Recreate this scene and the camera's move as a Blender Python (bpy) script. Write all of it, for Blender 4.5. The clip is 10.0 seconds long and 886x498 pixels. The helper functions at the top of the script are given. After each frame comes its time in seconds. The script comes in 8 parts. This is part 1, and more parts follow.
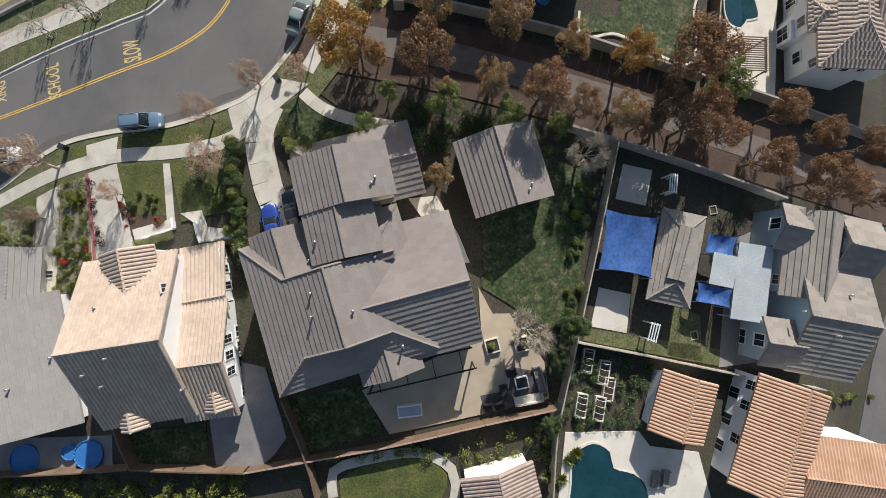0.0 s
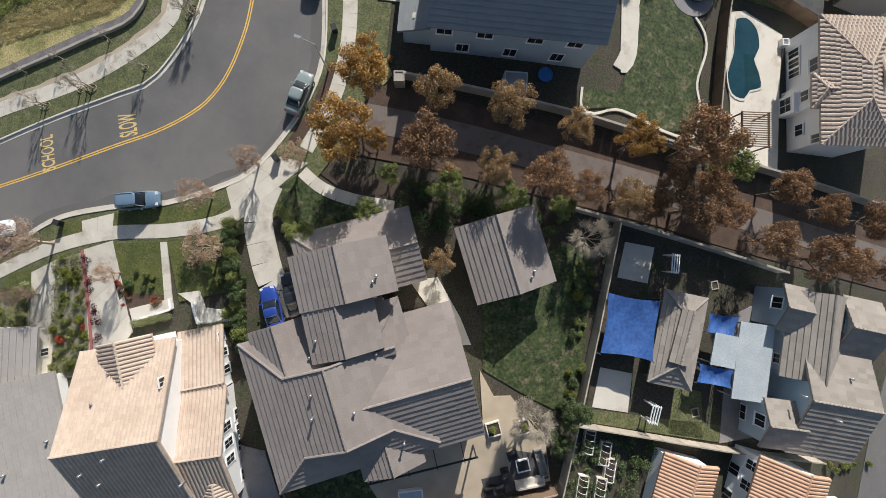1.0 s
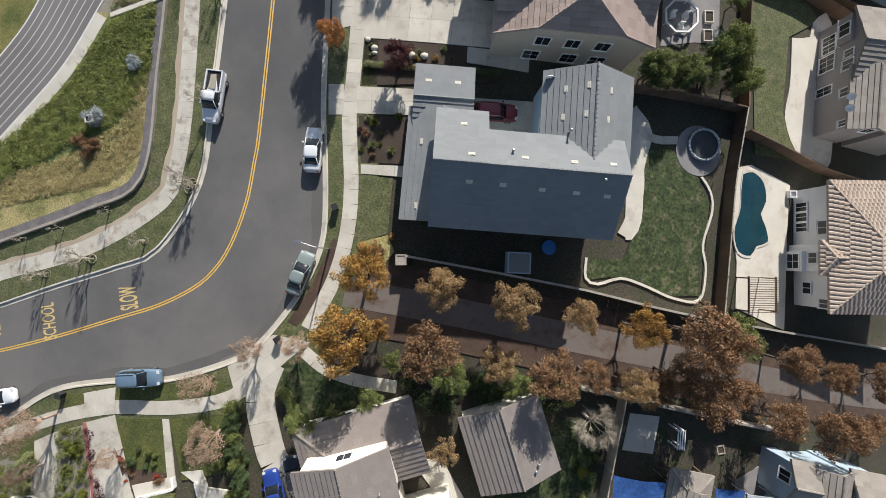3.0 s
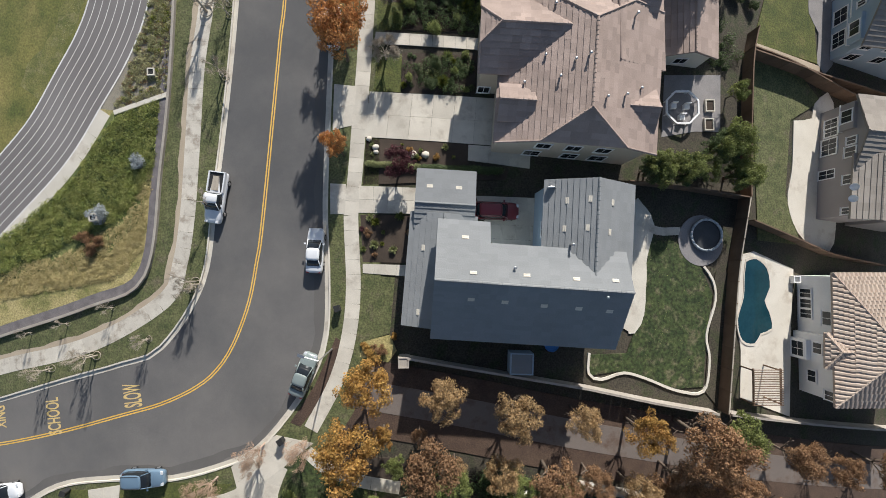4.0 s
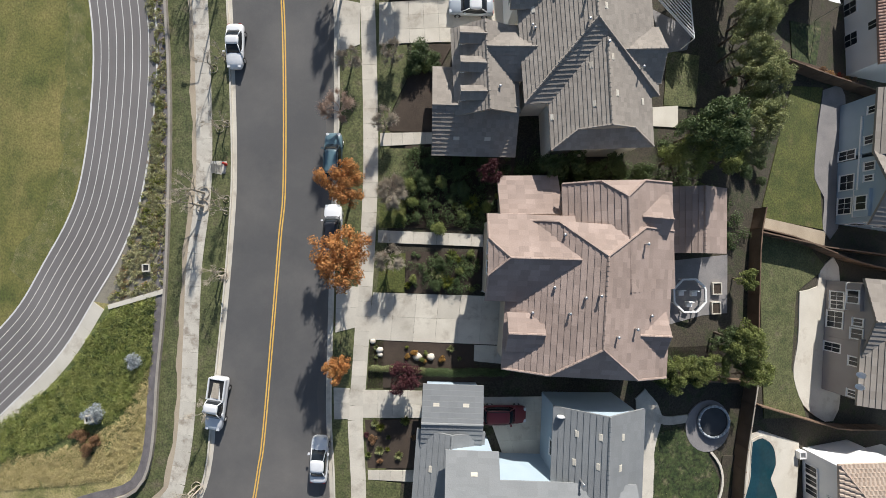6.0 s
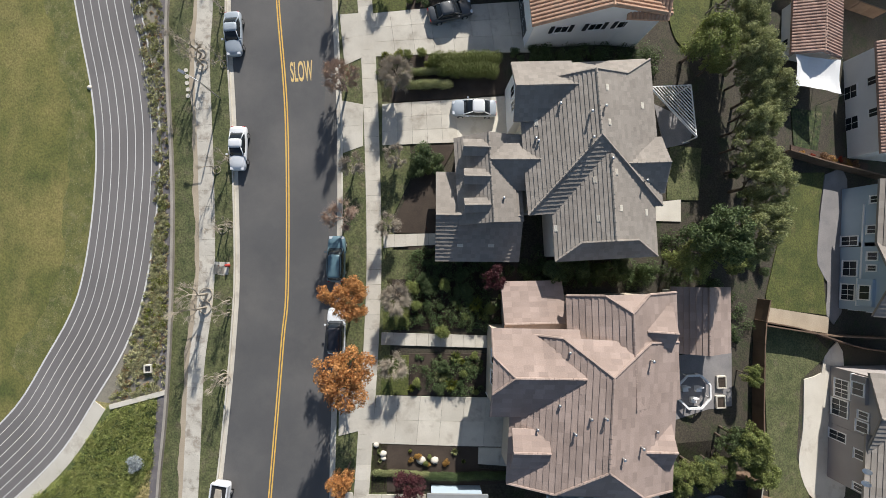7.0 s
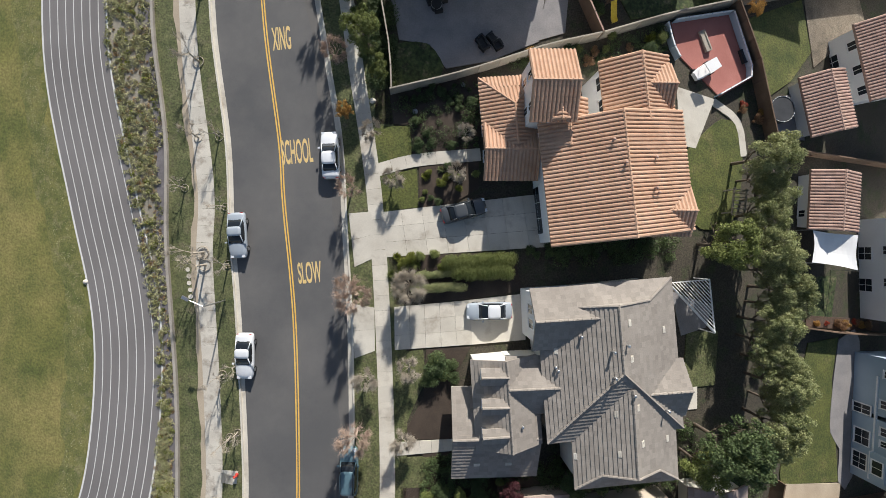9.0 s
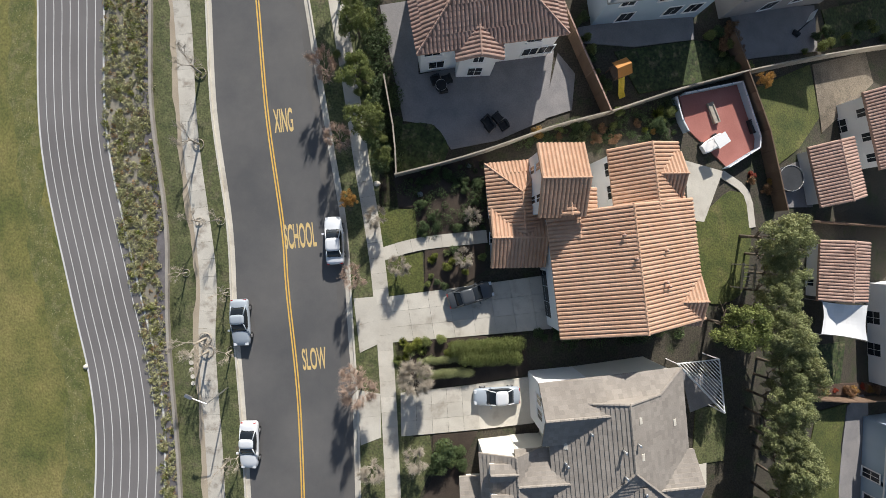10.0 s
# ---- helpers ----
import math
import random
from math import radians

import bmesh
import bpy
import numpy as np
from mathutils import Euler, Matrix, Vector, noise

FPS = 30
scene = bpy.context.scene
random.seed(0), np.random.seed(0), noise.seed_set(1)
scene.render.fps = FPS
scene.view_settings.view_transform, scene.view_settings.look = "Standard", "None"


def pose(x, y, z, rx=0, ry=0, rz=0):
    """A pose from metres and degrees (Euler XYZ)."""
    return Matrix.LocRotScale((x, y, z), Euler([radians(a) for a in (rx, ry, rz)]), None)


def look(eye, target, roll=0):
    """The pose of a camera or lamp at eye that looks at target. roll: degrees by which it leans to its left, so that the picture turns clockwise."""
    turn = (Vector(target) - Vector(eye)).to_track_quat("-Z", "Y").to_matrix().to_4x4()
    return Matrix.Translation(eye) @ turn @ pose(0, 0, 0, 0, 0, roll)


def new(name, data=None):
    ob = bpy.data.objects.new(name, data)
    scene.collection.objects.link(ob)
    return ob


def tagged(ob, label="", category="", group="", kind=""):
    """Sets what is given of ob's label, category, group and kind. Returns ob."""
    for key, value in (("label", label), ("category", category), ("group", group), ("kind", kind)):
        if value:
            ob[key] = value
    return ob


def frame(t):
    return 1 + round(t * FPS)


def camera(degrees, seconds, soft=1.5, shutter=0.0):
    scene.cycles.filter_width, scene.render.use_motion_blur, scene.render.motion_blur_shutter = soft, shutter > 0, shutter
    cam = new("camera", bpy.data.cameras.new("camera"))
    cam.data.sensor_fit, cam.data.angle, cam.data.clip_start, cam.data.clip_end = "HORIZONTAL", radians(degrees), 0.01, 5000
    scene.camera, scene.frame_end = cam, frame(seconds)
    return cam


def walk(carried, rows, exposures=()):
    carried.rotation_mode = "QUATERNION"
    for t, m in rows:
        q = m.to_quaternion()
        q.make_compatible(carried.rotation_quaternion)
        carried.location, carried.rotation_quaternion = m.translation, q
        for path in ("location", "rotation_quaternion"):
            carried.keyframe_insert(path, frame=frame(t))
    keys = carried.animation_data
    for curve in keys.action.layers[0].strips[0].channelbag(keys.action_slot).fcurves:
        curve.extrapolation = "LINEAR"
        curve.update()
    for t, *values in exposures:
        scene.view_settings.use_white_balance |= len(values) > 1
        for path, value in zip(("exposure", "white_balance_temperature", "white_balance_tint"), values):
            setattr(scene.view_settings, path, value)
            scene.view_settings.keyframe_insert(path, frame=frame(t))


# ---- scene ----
# ---- camera and its walk ----
cam = camera(94.26, 10.0, soft=0.5)
PATH = [
    (0, 0.46, -1.09, 43.46, 2.30, -2.11, -0.15),
    (0.5, 0.23, 3.31, 43.43, 2.02, -2.31, -0.12),
    (1, 0.05, 7.98, 43.40, 1.72, -2.52, -0.07),
    (1.5, -0.07, 12.86, 43.34, 1.39, -2.62, -0.04),
    (2, -0.08, 17.72, 43.30, 1.14, -2.61, -0.09),
    (2.5, -0.03, 22.44, 43.33, 1.09, -2.46, -0.19),
    (4, 0.21, 37.33, 43.74, 1.62, -1.83, -0.79),
    (4.5, 0.15, 42.93, 43.63, 1.23, -1.88, -0.97),
    (5, -0.10, 48.63, 43.47, 0.79, -2.11, -1.13),
    (5.5, -0.40, 54.13, 43.30, 0.59, -2.42, -1.26),
    (7, -0.73, 69.49, 43.37, 1.43, -2.69, -1.47),
    (7.5, -1.06, 74.98, 43.21, 1.18, -2.77, -1.67),
    (8, -1.53, 80.71, 42.97, 0.74, -3.04, -1.81),
    (8.5, -1.93, 86.45, 42.65, 0.35, -3.43, -1.85),
    (9, -2.23, 91.78, 42.28, 0.08, -3.68, -1.87),
    (9.5, -2.44, 96.52, 41.91, -0.08, -3.80, -2.01),
    (10, -2.65, 100.57, 41.56, -0.24, -3.89, -2.28),
]
walk(cam, [(t, pose(x, y, z, rx, ry, rz)) for t, x, y, z, rx, ry, rz in PATH])

# ---- sky, sun, exposure ----
SUN_ELEVATION, SUN_TURN = radians(26.5), radians(14)
world = bpy.data.worlds.new("sky")
scene.world = world
world.use_nodes = True
_n = world.node_tree.nodes
_sky = _n.new("ShaderNodeTexSky")
_sky.sky_type, _sky.sun_disc = "NISHITA", False
_sky.sun_elevation, _sky.sun_rotation = SUN_ELEVATION, SUN_TURN
_n["Background"].inputs[1].default_value = 0.08
world.node_tree.links.new(_sky.outputs[0], _n["Background"].inputs[0])
sun = new("sun", bpy.data.lights.new("sun", "SUN"))
sun.data.energy, sun.data.angle, sun.data.color = 5.0, radians(0.6), (1.0, 0.965, 0.915)
sun.matrix_world = look((0, 0, 90), (-math.sin(SUN_TURN) * 100, -math.cos(SUN_TURN) * 100, 90 - 100 * math.tan(SUN_ELEVATION)))
scene.view_settings.exposure = 0.38
rnd = random.Random(7)


# ---- materials ----
def surf(name, a, b=None, scale=1.0, rough=0.85, bump=0.0, fine=30.0, metal=0.0, spread=0.5, coat=0.0, island=0.0, grit=0.25, random_tint=0.0, third=None, drift=None):
    """Two colours mixed by broad stains, darkened and lightened by a fine grain, with relief."""
    b = b or tuple(min(1, v * 1.25) for v in a)
    grit *= 0.5 if fine >= 8 else 1.0
    m = bpy.data.materials.new(name)
    m.use_nodes = True
    nt = m.node_tree
    N, K = nt.nodes, nt.links
    bsdf = N["Principled BSDF"]
    co = N.new("ShaderNodeTexCoord")
    geo = N.new("ShaderNodeNewGeometry")
    big = N.new("ShaderNodeTexNoise")
    big.inputs["Scale"].default_value, big.inputs["Detail"].default_value = scale, 5
    K.new(geo.outputs["Position"], big.inputs["Vector"])
    ramp = N.new("ShaderNodeMapRange")
    ramp.inputs[1].default_value, ramp.inputs[2].default_value = 0.5 - spread / 2, 0.5 + spread / 2
    K.new(big.outputs["Fac"], ramp.inputs[0])
    mix = N.new("ShaderNodeMix")
    mix.data_type = "RGBA"
    mix.inputs[6].default_value, mix.inputs[7].default_value = (*a, 1), (*b, 1)
    K.new(ramp.outputs[0], mix.inputs[0])
    colour = mix.outputs[2]
    if third:
        tone, tone_scale, lo, hi = third
        patch = N.new("ShaderNodeTexNoise")
        patch.inputs["Scale"].default_value, patch.inputs["Detail"].default_value, patch.inputs["Roughness"].default_value = tone_scale, 6, 0.65
        K.new(geo.outputs["Position"], patch.inputs["Vector"])
        edge = N.new("ShaderNodeMapRange")
        edge.inputs[1].default_value, edge.inputs[2].default_value = lo, hi
        source = patch.outputs["Fac"]
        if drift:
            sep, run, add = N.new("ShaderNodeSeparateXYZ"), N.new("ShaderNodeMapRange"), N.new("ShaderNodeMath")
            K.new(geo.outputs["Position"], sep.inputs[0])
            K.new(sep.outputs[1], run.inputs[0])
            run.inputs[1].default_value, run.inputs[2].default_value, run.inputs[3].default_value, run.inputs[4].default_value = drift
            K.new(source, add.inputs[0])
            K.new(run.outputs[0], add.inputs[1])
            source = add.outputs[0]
        K.new(source, edge.inputs[0])
        over = N.new("ShaderNodeMix")
        over.data_type = "RGBA"
        over.inputs[7].default_value = (*tone, 1)
        K.new(edge.outputs[0], over.inputs[0])
        K.new(colour, over.inputs[6])
        colour = over.outputs[2]
    small = N.new("ShaderNodeTexNoise")
    small.inputs["Scale"].default_value, small.inputs["Detail"].default_value = fine, 3
    K.new(geo.outputs["Position"], small.inputs["Vector"])
    hsv = N.new("ShaderNodeHueSaturation")
    val = N.new("ShaderNodeMapRange")
    val.inputs[1].default_value, val.inputs[2].default_value = 0.3, 0.7
    val.inputs[3].default_value, val.inputs[4].default_value = 1 - grit, 1 + grit
    K.new(small.outputs["Fac"], val.inputs[0])
    out = val.outputs[0]
    for amount, source in ((island, geo.outputs["Random Per Island"]), (random_tint, None)):
        if amount:
            if source is None:
                source = N.new("ShaderNodeObjectInfo").outputs["Random"]
            r = N.new("ShaderNodeMapRange")
            r.inputs[3].default_value, r.inputs[4].default_value = 1 - amount, 1 + amount
            K.new(source, r.inputs[0])
            mul = N.new("ShaderNodeMath")
            mul.operation = "MULTIPLY"
            K.new(out, mul.inputs[0])
            K.new(r.outputs[0], mul.inputs[1])
            out = mul.outputs[0]
    K.new(out, hsv.inputs["Value"])
    K.new(colour, hsv.inputs["Color"])
    K.new(hsv.outputs[0], bsdf.inputs["Base Color"])
    bsdf.inputs["Roughness"].default_value, bsdf.inputs["Metallic"].default_value = rough, metal
    bsdf.inputs["Coat Weight"].default_value = coat
    if bump:
        bp = N.new("ShaderNodeBump")
        bp.inputs["Strength"].default_value, bp.inputs["Distance"].default_value = bump, 0.05
        K.new(small.outputs["Fac"], bp.inputs["Height"])
        K.new(bp.outputs[0], bsdf.inputs["Normal"])
    return m


def leafy(name, a, b, island=0.45):
    m = surf(name, a, b, scale=0.9, rough=0.6, fine=6, island=island, grit=0.15, random_tint=0.12)
    N, K = m.node_tree.nodes, m.node_tree.links
    bsdf = N["Principled BSDF"]
    bsdf.inputs["Specular IOR Level"].default_value = 0.3
    thin, blend = N.new("ShaderNodeBsdfTranslucent"), N.new("ShaderNodeMixShader")
    K.new(bsdf.inputs["Base Color"].links[0].from_socket, thin.inputs["Color"])
    blend.inputs[0].default_value = 0.3
    K.new(bsdf.outputs[0], blend.inputs[1])
    K.new(thin.outputs[0], blend.inputs[2])
    K.new(blend.outputs[0], N["Material Output"].inputs[0])
    return m


# drift: the pale asphalt patches spread more and more towards low y
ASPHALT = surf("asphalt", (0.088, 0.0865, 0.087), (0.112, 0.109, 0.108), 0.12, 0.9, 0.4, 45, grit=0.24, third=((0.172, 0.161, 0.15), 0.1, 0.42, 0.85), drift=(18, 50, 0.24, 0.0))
TRACK = surf("track_surface", (0.16, 0.147, 0.141), (0.21, 0.194, 0.187), 0.15, 0.9, 0.2, 30, grit=0.12)
ROAD_DUST = surf("dusty_asphalt", (0.112, 0.106, 0.1), (0.142, 0.133, 0.124), 0.3, 0.95, 0.4, 40, grit=0.22)
CONCRETE = surf("concrete", (0.51, 0.465, 0.39), (0.62, 0.575, 0.49), 0.6, 0.9, 0.2, 12, grit=0.14, random_tint=0.08, third=((0.36, 0.31, 0.25), 0.5, 0.53, 0.74))
PALE = surf("pale_concrete", (0.56, 0.515, 0.435), (0.66, 0.615, 0.53), 0.4, 0.9, 0.2, 12, grit=0.1, random_tint=0.05, third=((0.41, 0.345, 0.27), 0.45, 0.54, 0.76))
FOOTPATH = surf("dusty_footpath_concrete", (0.5, 0.455, 0.385), (0.61, 0.57, 0.49), 0.7, 0.9, 0.2, 10, grit=0.14, random_tint=0.08, third=((0.31, 0.262, 0.21), 0.8, 0.51, 0.68))
GRAVEL = surf("dark_drain_gravel", (0.12, 0.108, 0.112), (0.2, 0.182, 0.182), 1.2, 0.95, 0.6, 14, grit=0.35)
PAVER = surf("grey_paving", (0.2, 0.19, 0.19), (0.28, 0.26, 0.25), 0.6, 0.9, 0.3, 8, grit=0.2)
GRANITE = surf("decomposed_granite", (0.36, 0.29, 0.21), (0.47, 0.39, 0.29), 0.4, 0.95, 0.3, 20, grit=0.2)
MULCH = surf("bark_mulch", (0.04, 0.029, 0.021), (0.078, 0.057, 0.042), 0.5, 0.95, 0.8, 14, grit=0.45)
RUST = surf("fallen_leaf_mulch", (0.06, 0.037, 0.027), (0.1, 0.064, 0.044), 0.6, 0.95, 0.8, 8, grit=0.6)
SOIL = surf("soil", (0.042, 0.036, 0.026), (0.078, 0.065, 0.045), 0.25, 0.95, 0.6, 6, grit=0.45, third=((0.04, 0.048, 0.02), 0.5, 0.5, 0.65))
LAWN = surf("lawn", (0.052, 0.068, 0.014), (0.11, 0.115, 0.028), 0.5, 0.9, 0.8, 5, grit=0.4, spread=0.4, third=((0.15, 0.13, 0.05), 0.4, 0.57, 0.75))
# deep green of some lawns; on yards called shaded it also carries shade
DEEP_AND_SHADE_LAWN = surf("deep_green_and_shade_lawn", (0.02, 0.036, 0.009), (0.056, 0.073, 0.022), 1.3, 0.9, 0.9, 3, grit=0.6, spread=0.36, third=((0.14, 0.125, 0.07), 0.8, 0.53, 0.69))
VERGE = surf("worn_verge_grass", (0.066, 0.08, 0.028), (0.13, 0.132, 0.056), 0.9, 0.9, 0.8, 5, grit=0.45, spread=0.4, third=((0.135, 0.115, 0.07), 0.6, 0.55, 0.72))
FIELD = surf("sports_field_grass", (0.085, 0.103, 0.023), (0.185, 0.172, 0.046), 0.22, 0.95, 0.6, 4.0, grit=0.3, spread=0.34, third=((0.265, 0.22, 0.075), 0.09, 0.48, 0.7))
FIELD_EDGE = surf("worn_field_edge", (0.092, 0.108, 0.028), (0.188, 0.176, 0.056), 0.6, 0.95, 0.6, 6.0, grit=0.35, spread=0.4, third=((0.225, 0.2, 0.095), 0.9, 0.5, 0.75))
SLOPE = surf("rough_slope_grass", (0.07, 0.098, 0.026), (0.18, 0.195, 0.065), 0.8, 0.95, 0.9, 4.0, grit=0.5, spread=0.4)
DRY = surf("dry_grass", (0.42, 0.345, 0.16), (0.29, 0.255, 0.095), 0.6, 0.95, 0.9, 6, grit=0.4, third=((0.13, 0.14, 0.04), 0.3, 0.52, 0.7))
PATH_DUST = surf("dusty_lane", (0.14, 0.115, 0.102), (0.19, 0.16, 0.14), 0.25, 0.95, 0.3, 12, grit=0.2, third=((0.11, 0.07, 0.05), 0.5, 0.5, 0.7))
YELLOW = surf("yellow_road_paint", (0.72, 0.42, 0.06), (0.8, 0.52, 0.12), 1.5, 0.7, 0.1, 25, grit=0.15)
WHITE_LINE = surf("white_line_paint", (0.62, 0.6, 0.57), (0.72, 0.7, 0.66), 0.8, 0.8, 0.1, 20, grit=0.15)
WHITE = surf("white_paint", (0.78, 0.77, 0.75), (0.85, 0.84, 0.82), 0.5, 0.6, 0.05, 10, grit=0.05)
CREAM = surf("cream_stucco", (0.68, 0.64, 0.55), (0.74, 0.70, 0.62), 0.5, 0.9, 0.2, 25, grit=0.06)
GREY_BLUE = surf("blue_grey_siding", (0.36, 0.445, 0.51), (0.41, 0.495, 0.56), 0.5, 0.8, 0.1, 20, grit=0.06)
TAUPE = surf("taupe_stucco", (0.33, 0.295, 0.275), (0.37, 0.335, 0.315), 0.5, 0.9, 0.2, 25, grit=0.06)
SAND = surf("sand_stucco", (0.5, 0.42, 0.33), (0.56, 0.48, 0.38), 0.5, 0.9, 0.2, 25, grit=0.06)
GLASS = surf("window_glass", (0.02, 0.025, 0.03), (0.03, 0.035, 0.04), 0.5, 0.08, 0, 10, grit=0.05)
WOOD = surf("fence_boards", (0.125, 0.08, 0.052), (0.19, 0.125, 0.082), 0.8, 0.85, 0.4, 18, grit=0.25, random_tint=0.2)
GREYWOOD = surf("weathered_boards", (0.3, 0.26, 0.21), (0.42, 0.37, 0.3), 0.8, 0.85, 0.4, 18, grit=0.25, random_tint=0.15)
BARK = surf("bark", (0.1, 0.075, 0.055), (0.16, 0.125, 0.095), 2, 0.95, 0.8, 20, grit=0.3)
TWIG = surf("pale_twigs", (0.33, 0.285, 0.225), (0.44, 0.385, 0.31), 2, 0.95, 0.2, 20, grit=0.2)
PINKTWIG = surf("russet_twigs", (0.36, 0.26, 0.2), (0.45, 0.34, 0.27), 2, 0.95, 0.2, 20, grit=0.2)
LEAF_BLUSH = leafy("dry_blush_leaves", (0.5, 0.37, 0.27), (0.4, 0.27, 0.19), 0.3)
METAL = surf("galvanised_metal", (0.5, 0.5, 0.5), (0.6, 0.6, 0.6), 2, 0.4, 0, 20, metal=0.9, grit=0.1)
BLACK = surf("black_rubber", (0.015, 0.015, 0.016), (0.025, 0.025, 0.025), 2, 0.7, 0.1, 20)
BRICK = surf("red_brick", (0.3, 0.09, 0.085), (0.38, 0.14, 0.125), 3, 0.9, 0.3, 15, grit=0.2, random_tint=0.2)
STONE = surf("block_wall", (0.3, 0.265, 0.225), (0.4, 0.36, 0.31), 0.8, 0.9, 0.4, 10, grit=0.2)
BLUE_CLOTH = surf("blue_shade_cloth", (0.02, 0.07, 0.24), (0.04, 0.12, 0.34), 0.8, 0.7, 0.3, 3, grit=0.25)
# white cover sheet toned blue-grey, its partial shade put into the colour
PATIO_SHEET = surf("shade_toned_patio_sheet", (0.36, 0.4, 0.42), (0.46, 0.5, 0.51), 0.6, 0.7, 0.1, 6, grit=0.12)
ROOF_TAN = surf("tan_roof_tile", (0.42, 0.325, 0.255), (0.51, 0.415, 0.335), 0.4, 0.85, 0.3, 9, grit=0.12, island=0.07)
ROOF_UMBER = surf("grey_brown_roof_tile", (0.225, 0.19, 0.17), (0.265, 0.23, 0.207), 0.3, 0.85, 0.3, 9, grit=0.1, island=0.07)
ROOF_GREY = surf("warm_grey_roof_tile", (0.26, 0.228, 0.195), (0.32, 0.283, 0.243), 0.3, 0.85, 0.3, 9, grit=0.12, island=0.12)
ROOF_SLATE = surf("pale_slate_roof", (0.205, 0.214, 0.218), (0.24, 0.249, 0.252), 0.3, 0.85, 0.3, 9, grit=0.08, island=0.05)
ROOF_ASH = surf("smooth_ash_roof", (0.32, 0.295, 0.27), (0.38, 0.35, 0.325), 0.3, 0.85, 0.2, 9, grit=0.08, island=0.04)
ROOF_BROWN = surf("rose_brown_roof_tile", (0.3, 0.228, 0.192), (0.38, 0.292, 0.25), 0.35, 0.85, 0.3, 9, grit=0.12, island=0.14)
ROOF_RED = surf("terracotta_roof_tile", (0.46, 0.272, 0.172), (0.56, 0.36, 0.245), 0.5, 0.85, 0.3, 9, grit=0.14, island=0.07)
ROOF_DARKRED = surf("brown_clay_roof_tile", (0.34, 0.215, 0.165), (0.44, 0.295, 0.235), 0.5, 0.85, 0.3, 9, grit=0.12, island=0.14)
LEAF_GOLD = leafy("golden_leaves", (0.43, 0.27, 0.075), (0.33, 0.17, 0.05))
LEAF_RUST = leafy("rust_brown_leaves", (0.3, 0.18, 0.095), (0.22, 0.125, 0.068))
LEAF_TAN = leafy("tan_brown_leaves", (0.4, 0.28, 0.145), (0.3, 0.19, 0.09))
LEAF_ORANGE = leafy("orange_leaves", (0.52, 0.28, 0.1), (0.43, 0.19, 0.07))
LEAF_GREEN = leafy("green_leaves", (0.15, 0.185, 0.055), (0.225, 0.245, 0.08))
LEAF_DARK = leafy("dark_green_leaves", (0.07, 0.105, 0.042), (0.118, 0.155, 0.062))
LEAF_LIME = leafy("yellow_green_leaves", (0.21, 0.22, 0.04), (0.13, 0.155, 0.03))
LEAF_OLIVE = leafy("olive_green_leaves", (0.225, 0.255, 0.11), (0.33, 0.335, 0.16))
TUFT = leafy("tan_olive_tufts", (0.46, 0.43, 0.26), (0.36, 0.36, 0.18), 0.35)
GRASSY = leafy("slope_grass", (0.22, 0.27, 0.075), (0.36, 0.36, 0.13), 0.45)
WORD_PAINT = surf("worn_yellow_word_paint", (0.72, 0.52, 0.2), (0.6, 0.44, 0.2), 1.5, 0.8, 0.1, 25, grit=0.25)
GREYSOIL = surf("grey_bark_soil", (0.21, 0.185, 0.145), (0.3, 0.27, 0.21), 0.6, 0.95, 0.7, 9, grit=0.4)
# tan soil darkened in colour to carry the shade of one corner yard
SHADE_TONED_SOIL = surf("shade_toned_tan_soil", (0.155, 0.125, 0.09), (0.23, 0.19, 0.14), 0.5, 0.95, 0.5, 7, grit=0.35, third=((0.1, 0.085, 0.06), 0.4, 0.5, 0.7))
LEAF_PLUM = leafy("plum_leaves", (0.11, 0.035, 0.04), (0.07, 0.025, 0.03))
LEAF_RED = leafy("red_leaves", (0.4, 0.08, 0.04), (0.28, 0.05, 0.03))
LEAF_SILVER = leafy("silver_grey_leaves", (0.33, 0.36, 0.37), (0.4, 0.43, 0.44))


# ---- building helpers ----
CREST = 1.36


def lie(x):
    """Height of the land: the street runs along a low ridge and falls off gently on both sides."""
    d = abs(2 * math.floor(x / 2) - CREST), abs(2 * math.floor(x / 2) + 2 - CREST)
    f = x / 2 - math.floor(x / 2)
    return -0.0025 * (min(d[0], 62) ** 2 * (1 - f) + min(d[1], 62) ** 2 * f)


